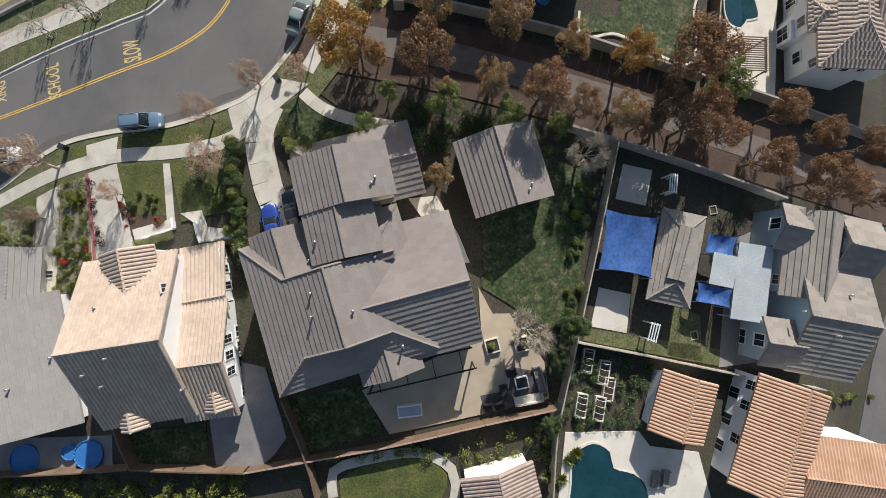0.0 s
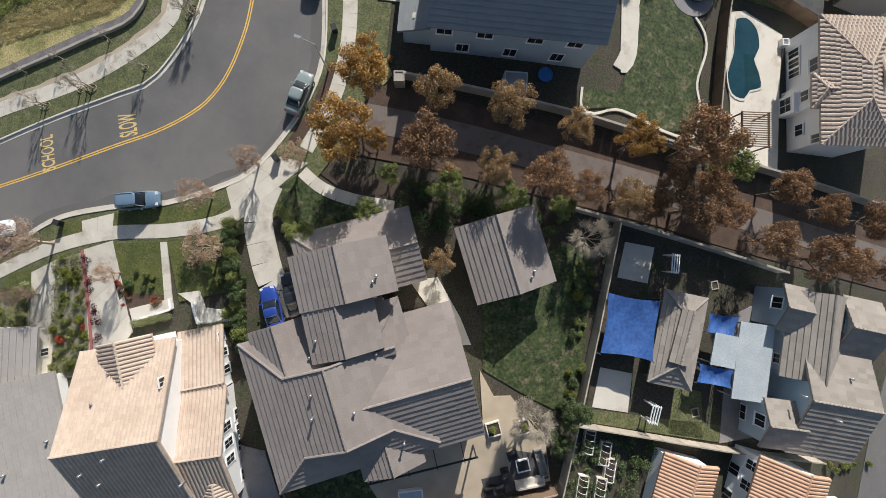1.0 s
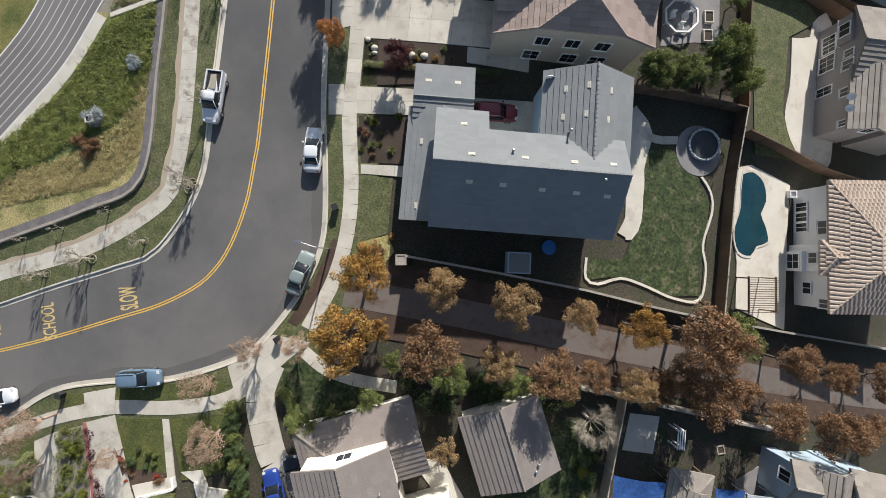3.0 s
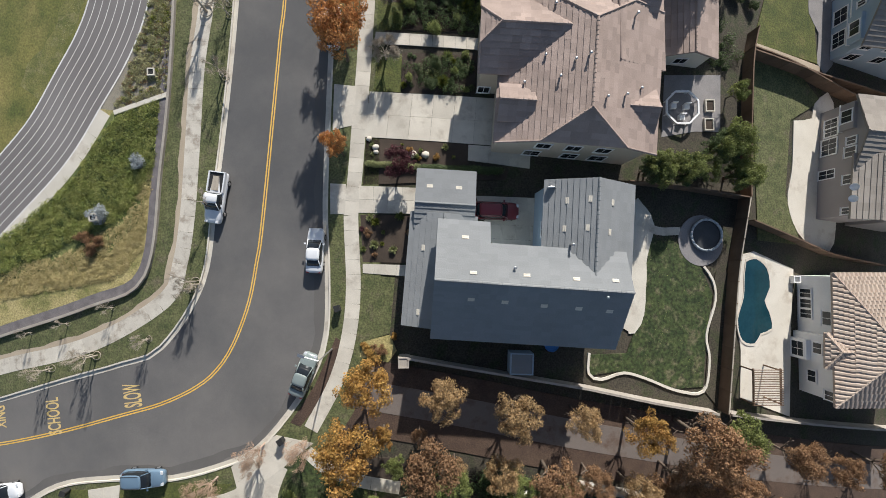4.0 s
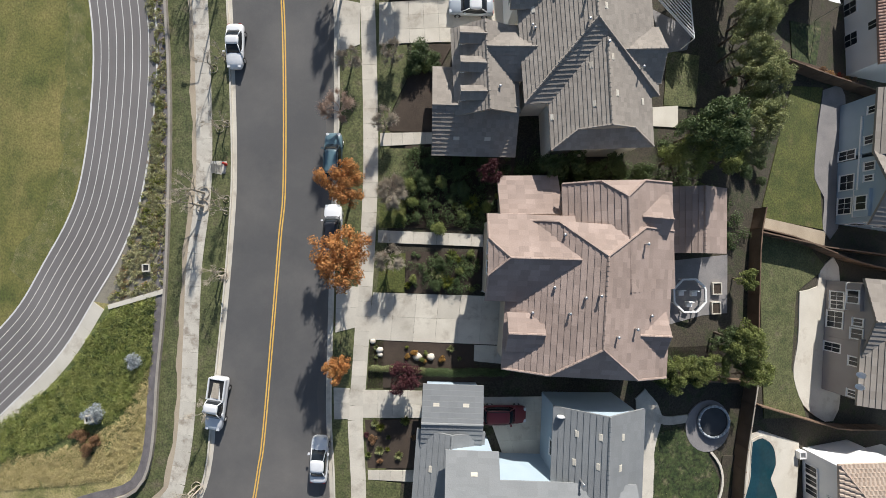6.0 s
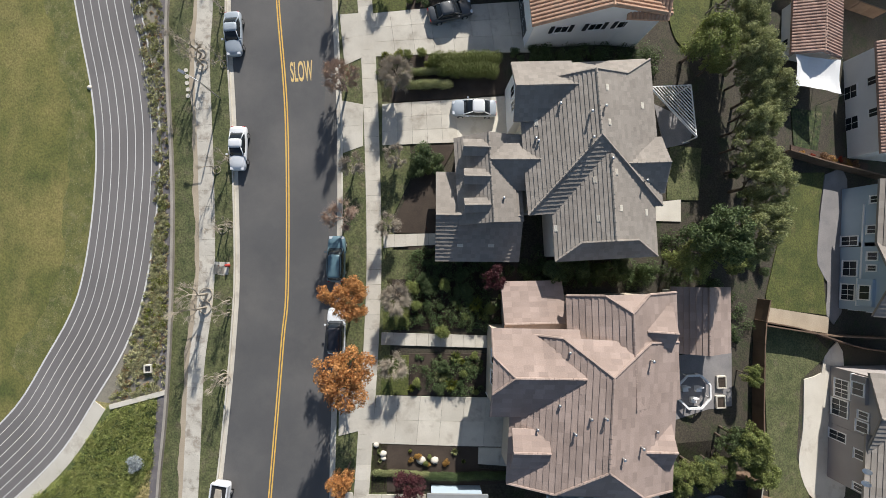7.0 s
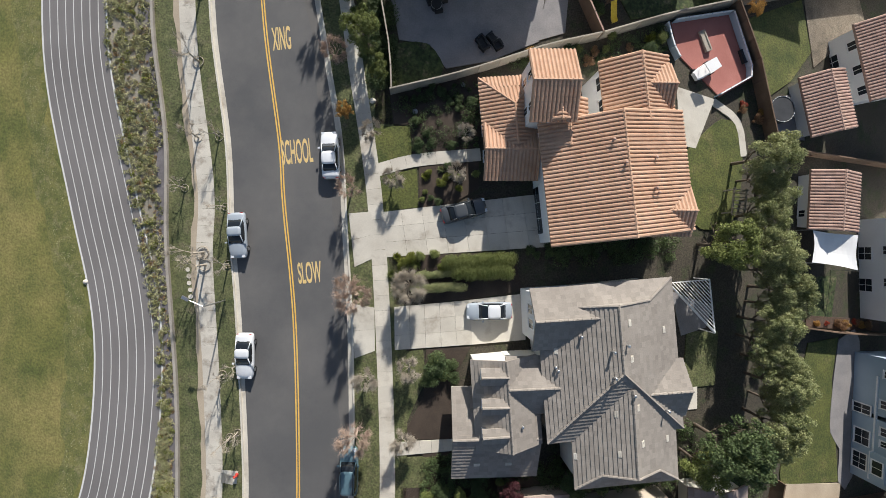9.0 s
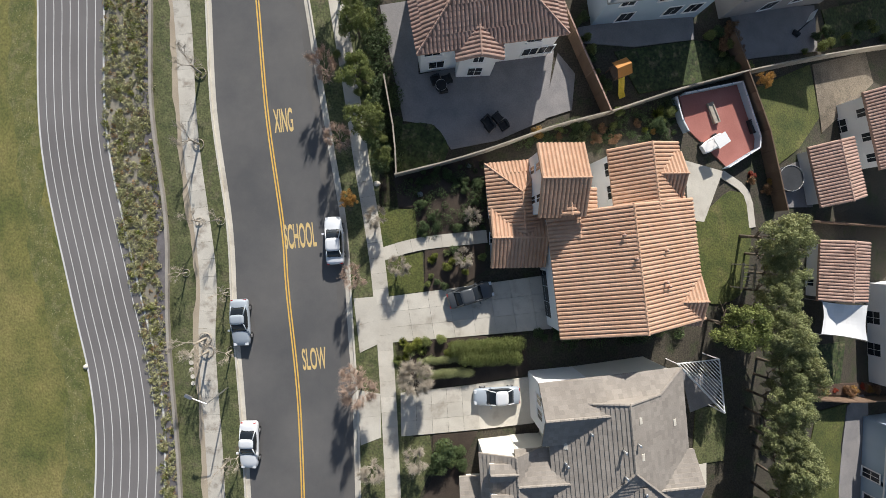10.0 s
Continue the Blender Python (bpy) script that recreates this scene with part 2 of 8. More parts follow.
class Shape:
    """Collects corners and faces of one mesh."""

    def __init__(self):
        self.v, self.f = [], []

    def face(self, *points):
        n = len(self.v)
        self.v += [tuple(p) for p in points]
        self.f.append(tuple(range(n, n + len(points))))

    def box(self, x0, y0, z0, x1, y1, z1, m=None):
        c = [Vector((x, y, z)) for z in (z0, z1) for y in (y0, y1) for x in (x0, x1)]
        if m is not None:
            c = [m @ p for p in c]
        n = len(self.v)
        self.v += [tuple(p) for p in c]
        self.f += [tuple(n + i for i in q) for q in ((0, 2, 3, 1), (4, 5, 7, 6), (0, 1, 5, 4), (2, 6, 7, 3), (0, 4, 6, 2), (1, 3, 7, 5))]

    def beam(self, a, b, r, r2=None, sides=5):
        """A tapered round bar from a to b."""
        a, b = Vector(a), Vector(b)
        r2 = r if r2 is None else r2
        d = (b - a).normalized()
        u = d.orthogonal().normalized()
        w = d.cross(u)
        n = len(self.v)
        for p, q in ((a, r), (b, r2)):
            for i in range(sides):
                k = 2 * math.pi * i / sides
                self.v.append(tuple(p + (u * math.cos(k) + w * math.sin(k)) * q))
        for i in range(sides):
            j = (i + 1) % sides
            self.f.append((n + i, n + j, n + sides + j, n + sides + i))
        self.f.append(tuple(n + i for i in reversed(range(sides))))
        self.f.append(tuple(n + sides + i for i in range(sides)))

    def loft(self, rings, close=True):
        """A skin over rings of equally many points, capped at both ends."""
        n, k = len(self.v), len(rings[0])
        for r in rings:
            self.v += [tuple(p) for p in r]
        for a in range(len(rings) - 1):
            for i in range(k):
                j = (i + 1) % k
                self.f.append((n + a * k + i, n + a * k + j, n + (a + 1) * k + j, n + (a + 1) * k + i))
        if close:
            self.f.append(tuple(n + i for i in reversed(range(k))))
            self.f.append(tuple(n + (len(rings) - 1) * k + i for i in range(k)))

    def mesh(self, name, material, smooth=False):
        me = bpy.data.meshes.new(name)
        me.from_pydata(self.v, [], self.f)
        me.materials.append(material)
        if smooth:
            for p in me.polygons:
                p.use_smooth = True
        return me


def part(name, shape, material, parent, label="", kind="", smooth=False):
    ob = new(name, shape.mesh(name, material, smooth))
    ob.parent = parent
    return tagged(ob, label, kind=kind)


def anchor(name, x, y, label, category, group="", turn=0.0, h=0.0, kind=""):
    ob = new(name)
    ob.empty_display_size = 0.3
    ob.matrix_basis = pose(x, y, lie(x) + h, 0, 0, turn)
    return tagged(ob, label, category, group, kind)


def smooth_line(pts, step=1.5):
    """A smooth curve through the points, with a corner every step metres."""
    p = [Vector(q).to_2d() for q in pts]
    p = [2 * p[0] - p[1]] + p + [2 * p[-1] - p[-2]]
    out = []
    for i in range(1, len(p) - 2):
        a, b, c, d = p[i - 1:i + 3]
        n = max(1, round((c - b).length / step))
        for k in range(n):
            t = k / n
            out.append(0.5 * (2 * b + (c - a) * t + (2 * a - 5 * b + 4 * c - d) * t * t + (3 * b - a - 3 * c + d) * t ** 3))
    return out + [p[-2]]


def resample(line, n):
    """n + 1 points at even distances along a line."""
    s = [0.0]
    for a, b in zip(line, line[1:]):
        s.append(s[-1] + (b - a).length)
    out, k = [], 0
    for i in range(n + 1):
        w = s[-1] * i / n
        while k < len(s) - 2 and s[k + 1] < w:
            k += 1
        f = (w - s[k]) / max(1e-6, s[k + 1] - s[k])
        out.append(line[k].lerp(line[k + 1], min(1, f)))
    return out


def offset(line, d):
    """The line moved d metres to its left."""
    out = []
    for i, p in enumerate(line):
        t = (line[min(i + 1, len(line) - 1)] - line[max(i - 1, 0)]).normalized()
        out.append(p + Vector((-t.y, t.x)) * d)
    return out


def drape(name, pts, h, material, thick=0.2, parent=None, at=None):
    """A slab with that outline, lying h above the land and following it."""
    bm = bmesh.new()
    vs = [bm.verts.new((p[0], p[1], 0)) for p in pts]
    f = bm.faces.new(vs)
    if f.normal.z < 0 or f.calc_area() == 0:
        f.normal_update()
    bmesh.ops.triangulate(bm, faces=bm.faces[:])
    lo, hi = min(p[0] for p in pts), max(p[0] for p in pts)
    for i in range(math.ceil(lo / 2 + 1e-6), math.floor(hi / 2 - 1e-6) + 1):
        bmesh.ops.bisect_plane(bm, geom=bm.verts[:] + bm.edges[:] + bm.faces[:], plane_co=(2 * i, 0, 0), plane_no=(1, 0, 0))
    bmesh.ops.recalc_face_normals(bm, faces=bm.faces[:])
    for q in bm.faces:
        q.normal_update()
        if q.normal.z < 0:
            q.normal_flip()
    rim = [e for e in bm.edges if len(e.link_faces) == 1]
    low = bmesh.ops.extrude_edge_only(bm, edges=rim)
    skirt = {v for v in low["geom"] if isinstance(v, bmesh.types.BMVert)}
    o = at or Vector((0, 0, 0))
    for v in bm.verts:
        v.co.z = lie(v.co.x) + h - (thick if v in skirt else 0)
        v.co -= Vector((o[0], o[1], o[2]))
    me = bpy.data.meshes.new(name)
    bm.to_mesh(me)
    bm.free()
    me.materials.append(material)
    ob = new(name, me)
    ob.parent = parent
    if at is not None and parent is None:
        ob.location = o
    return ob


def ground_piece(name, pts, h, material, label, category, thick=0.2, kind="structure"):
    return tagged(drape(name, pts, h, material, thick), label, category, kind=kind)


def ribbon(name, line, width, h, material, label="", category="", thick=0.2, kind="structure", parent=None, uneven=0.0):
    a, b = offset(line, width / 2), offset(line, -width / 2)
    if uneven:
        for k, side in ((1, a), (2, b)):
            for i, p in enumerate(side):
                p += (p - line[i]).normalized() * uneven * (math.sin(i * 0.9 * k) + math.sin(i * 0.37 + k) + 0.6 * math.sin(i * 2.1 + 3 * k)) / 2.6
    ob = drape(name, a + b[::-1], h, material, thick, parent)
    return tagged(ob, label, category, kind=kind)


# ---- the land, the street and the paths ----
_g = Shape()
_xs = [-1500, -400, -120] + list(range(-80, 82, 2)) + [120, 400, 1500]
_ys = [-1500, -300, -60, 40, 160, 400, 1500]
for _a, _b in zip(_xs, _xs[1:]):
    for _c, _d in zip(_ys, _ys[1:]):
        _g.face((_a, _c, lie(_a)), (_b, _c, lie(_b)), (_b, _d, lie(_b)), (_a, _d, lie(_a)))
ground = tagged(new("ground", _g.mesh("ground", SOIL)), "brown bare soil between the yards", "ground", kind="structure")

KERB_WEST = smooth_line([(-54.0, 20.8), (-49.2, 22.2), (-41.3, 24.5), (-34.0, 26.5), (-29.2, 28.4), (-24.5, 35.4), (-23.1, 44.8), (-22.1, 52.5), (-21.1, 61.8), (-20.6, 69.9), (-20.8, 84.9), (-21.2, 94.2), (-21.3, 103.4), (-22.4, 115.0), (-22.5, 126.3), (-22.7, 129.7)])
KERB_EAST = smooth_line([(-54.5, 6.6), (-49.6, 8.1), (-42.0, 12.4), (-34.7, 13.8), (-27.8, 14.2), (-21.4, 16.0), (-18.2, 17.6), (-14.8, 21.3), (-12.1, 25.5), (-10.7, 29.7), (-10.5, 36.1), (-10.7, 43.6), (-10.2, 55.5), (-9.8, 63.4), (-9.3, 73.2), (-9.1, 84.3), (-9.3, 93.8), (-9.5, 102.8), (-10.5, 111.1), (-11.5, 118.9), (-12.3, 125.7), (-12.9, 129.1)])
ground_piece("road", KERB_WEST + KERB_EAST[::-1], 0.02, ASPHALT, "worn grey asphalt street with patches paler towards the bend", "road")
for _name, _line, _side in (("kerb_west", KERB_WEST, 1), ("kerb_east", KERB_EAST, -1)):
    ribbon(_name, offset(_line, _side * -0.22), 0.45, 0.035, CONCRETE, "pale concrete gutter along the asphalt", "gutter")
    ribbon(_name.replace("kerb", "trim"), offset(_line, _side * 0.08), 0.17, 0.19, PALE, "pale concrete kerb stone edge", "kerb")
CENTRE = smooth_line([(-53.9, 16.0), (-49.2, 16.8), (-41.3, 18.7), (-33.9, 20.8), (-29.1, 22.2), (-25.2, 24.0), (-22.8, 25.9), (-20.9, 28.7), (-19.2, 33.1), (-18.3, 37.6), (-17.8, 40.7), (-16.6, 52.2), (-15.7, 61.4), (-15.1, 67.6), (-14.9, 84.5), (-15.6, 96.9), (-15.8, 103.1), (-16.9, 114.5), (-17.4, 126.0), (-17.7, 129.3)], 1.0)
ribbon("road_edge", offset(KERB_EAST, 0.9), 0.95, 0.024, ROAD_DUST, "dusty tan strip of asphalt beside the gutter", "road", 0.004, uneven=0.4)
for _d in (0.13, -0.13):
    ribbon("road_line", offset(CENTRE, _d), 0.13, 0.028, YELLOW, "double yellow centre line painted on asphalt", "road marking", 0.004)

# the cinder track with its lanes, and the field inside it
OUTER = resample(smooth_line([(-66.0, 30.5), (-55.2, 37.4), (-49.9, 41.6), (-41.5, 48.8), (-36.6, 55.4), (-33.3, 60.4), (-31.1, 65.6), (-29.5, 73.6), (-28.8, 82.4), (-29.4, 90.0), (-31.2, 99.0), (-33.7, 113.5), (-33.3, 127.3), (-33.3, 131.3)]), 70)
INNER = offset(OUTER, 7.8)
ground_piece("track", INNER + OUTER[::-1], 0.10, TRACK, "grey-mauve running track bending round the field", "running track")
for _i in range(9):
    _k = 0.01 + 0.98 * _i / 8
    ribbon("track_line", [a.lerp(b, _k) for a, b in zip(INNER, OUTER)], 0.085 if 0 < _i < 8 else 0.2, 0.106, WHITE_LINE, "white lane line painted on the track", "lane line", 0.004)
ground_piece("field", [Vector((-110, INNER[0].y - 4))] + [p for p in INNER] + [Vector((-110, INNER[-1].y))], 0.08, FIELD, "olive and straw sports field grass inside the track", "field")
_edge = resample([p for p in INNER if p.y > 56], 60)
ribbon("field_edge", offset(_edge, 1.75), 3.1, 0.09, FIELD_EDGE, "worn straw-grey strip along the field edge", "grass", 0.05, uneven=0.9)
WALL_LINE = smooth_line([(-54.1, 27.9), (-49.3, 29.4), (-37.9, 32.7), (-30.9, 36.1), (-29.1, 48.0), (-28.1, 57.7), (-27.5, 69.9), (-27.4, 79.3), (-27.9, 93.0), (-27.6, 103.8), (-28.6, 115.7), (-28.2, 126.7), (-28.4, 130.7)])
_bank = resample(WALL_LINE, 70)
ground_piece("bank", [a for a in OUTER] + _bank[::-1], 0.06, GREYSOIL, "planted earth bank between track and low wall", "bank")
_cut = 55.2
ground_piece("grass_bank", [p for p in OUTER if p.y < _cut] + [p for p in _bank if p.y < _cut][::-1], 0.075, DRY, "slope of dry straw grass above the low wall", "bank")
ribbon("low_wall", WALL_LINE, 0.3, 0.5, STONE, "low pale concrete retaining wall with stained top", "wall", 0.7)
# verges and path on the track side
ground_piece("verge_west", WALL_LINE + offset(KERB_WEST, 0.2)[::-1], 0.13, VERGE, "thin worn grass verge beside the path", "grass")
WALK_WEST = smooth_line([(-54.0, 24.5), (-49.2, 25.8), (-37.6, 28.6), (-28.7, 33.4), (-27.0, 37.1), (-26.1, 42.5), (-25.5, 50.9), (-25.0, 58.9), (-23.8, 67.6), (-23.7, 79.2), (-24.0, 91.3), (-23.6, 99.0), (-24.8, 112.3), (-25.0, 123.6), (-25.4, 129.9)])
ribbon("trail", resample(offset(WALK_WEST, 0.95), 150), 0.9, 0.145, GRANITE, "tan decomposed granite shoulder of the path", "path", uneven=0.22)
ribbon("drain_strip", offset(WALL_LINE, 0.7), 1.0, 0.125, GRAVEL, "dark gravel drain strip behind the low wall", "gravel")


def slabs(name, line, width, h, material, parent, length=1.5):
    """Separate cast slabs along a line, with open joints."""
    n = max(1, round(sum((b - a).length for a, b in zip(line, line[1:])) / length))
    pts = resample(line, n * 2)
    for i in range(n):
        seg = [pts[2 * i].lerp(pts[2 * i + 1], 0.012), pts[2 * i + 1], pts[2 * i + 2].lerp(pts[2 * i + 1], 0.012)]
        a, b = offset(seg, width / 2), offset(seg, -width / 2)
        drape("slab", a + b[::-1], h + rnd.uniform(-0.004, 0.004), material, 0.12, parent)


def panels(corners, n, m, h, material, parent, gap=0.01):
    """A field of n by m cast panels between four corners."""
    a, b, c, d = (Vector(p) for p in corners)
    at = lambda u, v: a.lerp(b, u).lerp(d.lerp(c, u), v)
    gu, gv = gap / max(0.1, (b - a).length), gap / max(0.1, (d - a).length)
    for i in range(n):
        for j in range(m):
            u0, u1, v0, v1 = i / n + gu, (i + 1) / n - gu, j / m + gv, (j + 1) / m - gv
            drape("panel", [at(u0, v0), at(u1, v0), at(u1, v1), at(u0, v1)], h + rnd.uniform(-0.004, 0.004), material, 0.12, parent)


def paved(name, label, category):
    return tagged(new(name), label, category, kind="structure")


walk_w = paved("pavement_west", "beige concrete walking path in cast slabs", "path")
slabs("slab", WALK_WEST, 1.75, 0.15, FOOTPATH, walk_w, 1.75)
walk_e = paved("pavement_east", "pale concrete sidewalk in square cast slabs", "sidewalk")
WALK_EAST = smooth_line([(-12.5, 19.8), (-9.8, 24.8), (-8.4, 29.6), (-7.9, 34.8), (-8.1, 42.2), (-7.7, 45.8), (-7.1, 52.6), (-6.4, 61.0), (-5.9, 70.4), (-5.9, 84.2), (-6.2, 95.0), (-6.7, 101.6), (-7.7, 109.9), (-8.5, 117.6), (-9.3, 123.9), (-9.9, 129.0)])
# yards behind the kerb on the house side: earth and mulch, then the sidewalk and lawns on top
ground_piece("verge_east", offset(KERB_EAST, -0.15) + offset(KERB_EAST, -5.5)[::-1], 0.12, VERGE, "narrow worn grass strip along the kerb", "grass")
slabs("slab", WALK_EAST, 1.55, 0.16, CONCRETE, walk_e, 1.55)


# ---- houses ----
def tile_plane(shape, o, u, v, poly, style, width=0.34, course=0.36):
    """Rows of tiles over one roof plane. o: a corner on the eave, u: along it, v: up the slope; poly: outline in (u, v)."""
    w = u.cross(v).normalized()
    if w.z < 0:
        w = -w
    lo_u, hi_u = min(p[0] for p in poly), max(p[0] for p in poly)
    hi_v = max(p[1] for p in poly)

    def span(y):
        xs = []
        for a, b in zip(poly, poly[1:] + poly[:1]):
            if (a[1] - y) * (b[1] - y) < 0:
                xs.append(a[0] + (b[0] - a[0]) * (y - a[1]) / (b[1] - a[1]))
        return (min(xs), max(xs)) if len(xs) > 1 else None

    rows = max(1, round(hi_v / course))
    step = hi_v / rows
    for r in range(rows):
        v0, v1 = r * step - 0.02, (r + 1) * step + 0.03
        s0, s1 = span(r * step + step * 0.02), span(min(hi_v - 0.01, (r + 1) * step - step * 0.02))
        if not s0 or not s1:
            continue
        n = max(1, round((s0[1] - s0[0]) / width))
        for i in range(n):
            a, b = s0[0] + (s0[1] - s0[0]) * i / n, s0[0] + (s0[1] - s0[0]) * (i + 1) / n
            c, d = max(a, min(s1[0], b)), min(b, max(s1[1], a))
            if d - c < 0.03 and b - a > 0.03 and (a > s1[1] or b < s1[0]):
                continue
            lift = 0.085 + rnd.uniform(-0.008, 0.008)
            P = lambda x, y, z: o + u * x + v * y + w * z
            if style == "flat":
                k = len(shape.v)
                shape.v += [tuple(P(a, v0, 0)), tuple(P(b, v0, 0)), tuple(P(a, v0, lift)), tuple(P(b, v0, lift)), tuple(P(d, v1, 0.012)), tuple(P(c, v1, 0.012))]
                shape.f += [(k, k + 1, k + 3, k + 2), (k + 2, k + 3, k + 4, k + 5)]
            else:
                m0, m1 = a + (b - a) * 0.3, a + (b - a) * 0.68
                k = len(shape.v)
                for y, z, x0, x3 in ((v0, 0.016, a, b), (v1, 0.0, c, d)):
                    shape.v += [tuple(P(x0, y, z)), tuple(P(min(max(m0, x0), x3), y, z + 0.13)), tuple(P(min(max(m1, x0), x3), y, z + 0.13)), tuple(P(x3, y, z))]
                shape.f += [(k + j, k + j + 1, k + j + 5, k + j + 4) for j in range(3)] + [(k, k + 3, k + 2, k + 1)]


ROOFS = {}


def roof_at(house, x, y):
    """Height and uphill normal of the topmost roof of a house at a place, from the house's base."""
    best = (0.0, Vector((0, 0, 1)))
    for T, l, b, c, r, slope, ends, hips, w in ROOFS.get(house.name, ()):
        p = T.inverted() @ Vector((x - house.location.x, y - house.location.y, 0))
        if abs(p.x) > l or p.y < -b or p.y > c:
            continue
        planes = [(r - slope * abs(p.y), Vector((0, slope if p.y > 0 else -slope, 1)))]
        for k, d in ((0, l + p.x), (1, l - p.x)):
            g = slope / max(0.05, hips[k])
            z = {"h": r - slope * b + g * d, "d": r - slope * b + g * d, "j": r - slope * w[k] + g * d}.get(ends[k], 99)
            if ends[k] == "d" and z > r - slope * w[k]:
                continue
            planes.append((z, Vector((-g if k == 0 else g, 0, 1))))
        z, n = min(planes, key=lambda q: q[0])
        z += T.translation.z
        if z > best[0]:
            best = (z, (T.to_3x3() @ n).normalized())
    return best


def wing(house, rect, eave, slope, ends, roof, wall, style, base=0.0, over=0.45, windows=(), lift=0.0, course=0.36, width=0.34, trim=None, hips=(1.0, 1.0), clip=0.5, far=None):
    """One block of a house: walls, roof deck, tiles, ridge caps, windows. rect: middle, length along the ridge, width, turn.
    ends: g gable, h hip, j gable with a clipped top, d hip with a small gable on top; clip: how far out from the ridge those meet.
    far: half the width on the other side of the ridge, where it differs."""
    cx, cy, L, B, turn = rect
    at = house.location
    T = Matrix.Translation((cx - at.x, cy - at.y, lift)) @ Matrix.Rotation(radians(turn), 4, "Z")
    l, b = L / 2, B / 2
    c = far or b
    r = eave + slope * b
    w = [clip * min(b, c)] * 2
    ROOFS.setdefault(house.name, []).append((T, l, b, c, r, slope, ends, hips, w))
    ze = (eave, r - slope * c)
    E = [Vector((-l, -b, ze[0])), Vector((l, -b, ze[0])), Vector((l, c, ze[1])), Vector((-l, c, ze[1]))]
    back = [{"g": 0, "h": b * hips[k], "j": w[k] * hips[k], "d": (b - w[k]) * hips[k]}[ends[k]] for k in (0, 1)]
    if l - back[0] + l - back[1] < 0.2:
        back = [l - 0.1, l - 0.1]
    Rg = [Vector((-l + back[0], 0, r)), Vector((l - back[1], 0, r))]
    mids = []
    for k, sx in ((0, -1), (1, 1)):
        x = sx * l if ends[k] == "j" else Rg[k].x
        mids.append([Vector((x, -w[k], r - slope * w[k])), Vector((x, w[k], r - slope * w[k]))] if ends[k] in "jd" else None)
    deck, tiles = Shape(), Shape()
    down = Vector((0, 0, -0.2))
    near = [E[0], E[1]] + ([mids[1][0]] if mids[1] else []) + [Rg[1], Rg[0]] + ([mids[0][0]] if mids[0] else [])
    away = [E[2], E[3]] + ([mids[0][1]] if mids[0] else []) + [Rg[0], Rg[1]] + ([mids[1][1]] if mids[1] else [])
    tops = [near, away]
    rim = [(E[0], E[1]), (E[2], E[3])]
    lines = [(Rg[0], Rg[1])]
    for k, (p, q) in ((0, (E[3], E[0])), (1, (E[1], E[2]))):
        m = mids[k] and (mids[k][::-1] if k == 0 else mids[k])
        if ends[k] == "g":
            rim += [(p, Rg[k]), (Rg[k], q)]
        elif ends[k] == "h":
            tops.append([p, q, Rg[k]])
            rim.append((p, q))
            lines += [(p, Rg[k]), (q, Rg[k])]
        elif ends[k] == "j":
            tops.append([m[0], m[1], Rg[k]])
            rim += [(p, m[0]), (m[0], m[1]), (m[1], q)]
            lines += [(p, m[0]), (q, m[1]), (m[0], Rg[k]), (m[1], Rg[k])]
        else:
            tops.append([p, q, m[1], m[0]])
            rim += [(p, q), (m[0], Rg[k]), (Rg[k], m[1])]
            lines += [(p, m[0]), (q, m[1]), (m[0], Rg[k]), (m[1], Rg[k])]
            deck.face(*[T @ v for v in (m[0], m[1], Rg[k])])
    M3 = T.to_3x3()
    for q in tops:
        deck.face(*[T @ p for p in q])
        deck.face(*[T @ (p + down) for p in reversed(q)])
        u = (q[1] - q[0]).normalized()
        base_n = (q[2] - q[0])
        v = (base_n - u * base_n.dot(u)).normalized()
        poly = [((p - q[0]).dot(u), (p - q[0]).dot(v)) for p in q]
        tile_plane(tiles, T @ (q[0] + Vector((0, 0, 0.015))), M3 @ u, M3 @ v, poly, style, width, course)
    for p, q in rim:
        deck.face(T @ p, T @ (p + down), T @ (q + down), T @ q)
    rf = part("roof", deck, trim or roof, house)
    part("roof_tiles", tiles, roof, rf, kind="stuff")
    caps = Shape()
    for p, q in lines:
        n = max(1, round((q - p).length / 0.42))
        for i in range(n):
            s, e = p.lerp(q, i / n), p.lerp(q, min(1, (i + 1.12) / n))
            up = Vector((0, 0, 0.035))
            caps.beam(T @ (s + up + Vector((0, 0, 0.03))), T @ (e + up), 0.13, 0.115, 6)
    part("ridge_tiling", caps, roof, rf, kind="stuff")
    if wall is None:
        for sx in (-1, 1):
            for sy in (-1, 1):
                ps = Shape()
                ps.box(sx * (l - over) - 0.09, sy * (b - over) - 0.09, -1.0, sx * (l - over) + 0.09, sy * (b - over) + 0.09, eave + 0.05, T)
                part("post", ps, WOOD, house)
        return T
    body = Shape()
    x1, y0, y1, z0 = l - over, over - b, c - over, base - 5.0
    x0 = -x1
    t0, t1 = ze[0] + slope * over - 0.22, ze[1] + slope * over - 0.22
    lo = [Vector((x0, y0, z0)), Vector((x1, y0, z0)), Vector((x1, y1, z0)), Vector((x0, y1, z0))]
    hi = [Vector((p.x, p.y, t0 if p.y < 0 else t1)) for p in lo]
    for i, j in ((0, 1), (2, 3)):
        body.face(*[T @ p for p in (lo[i], lo[j], hi[j], hi[i])])
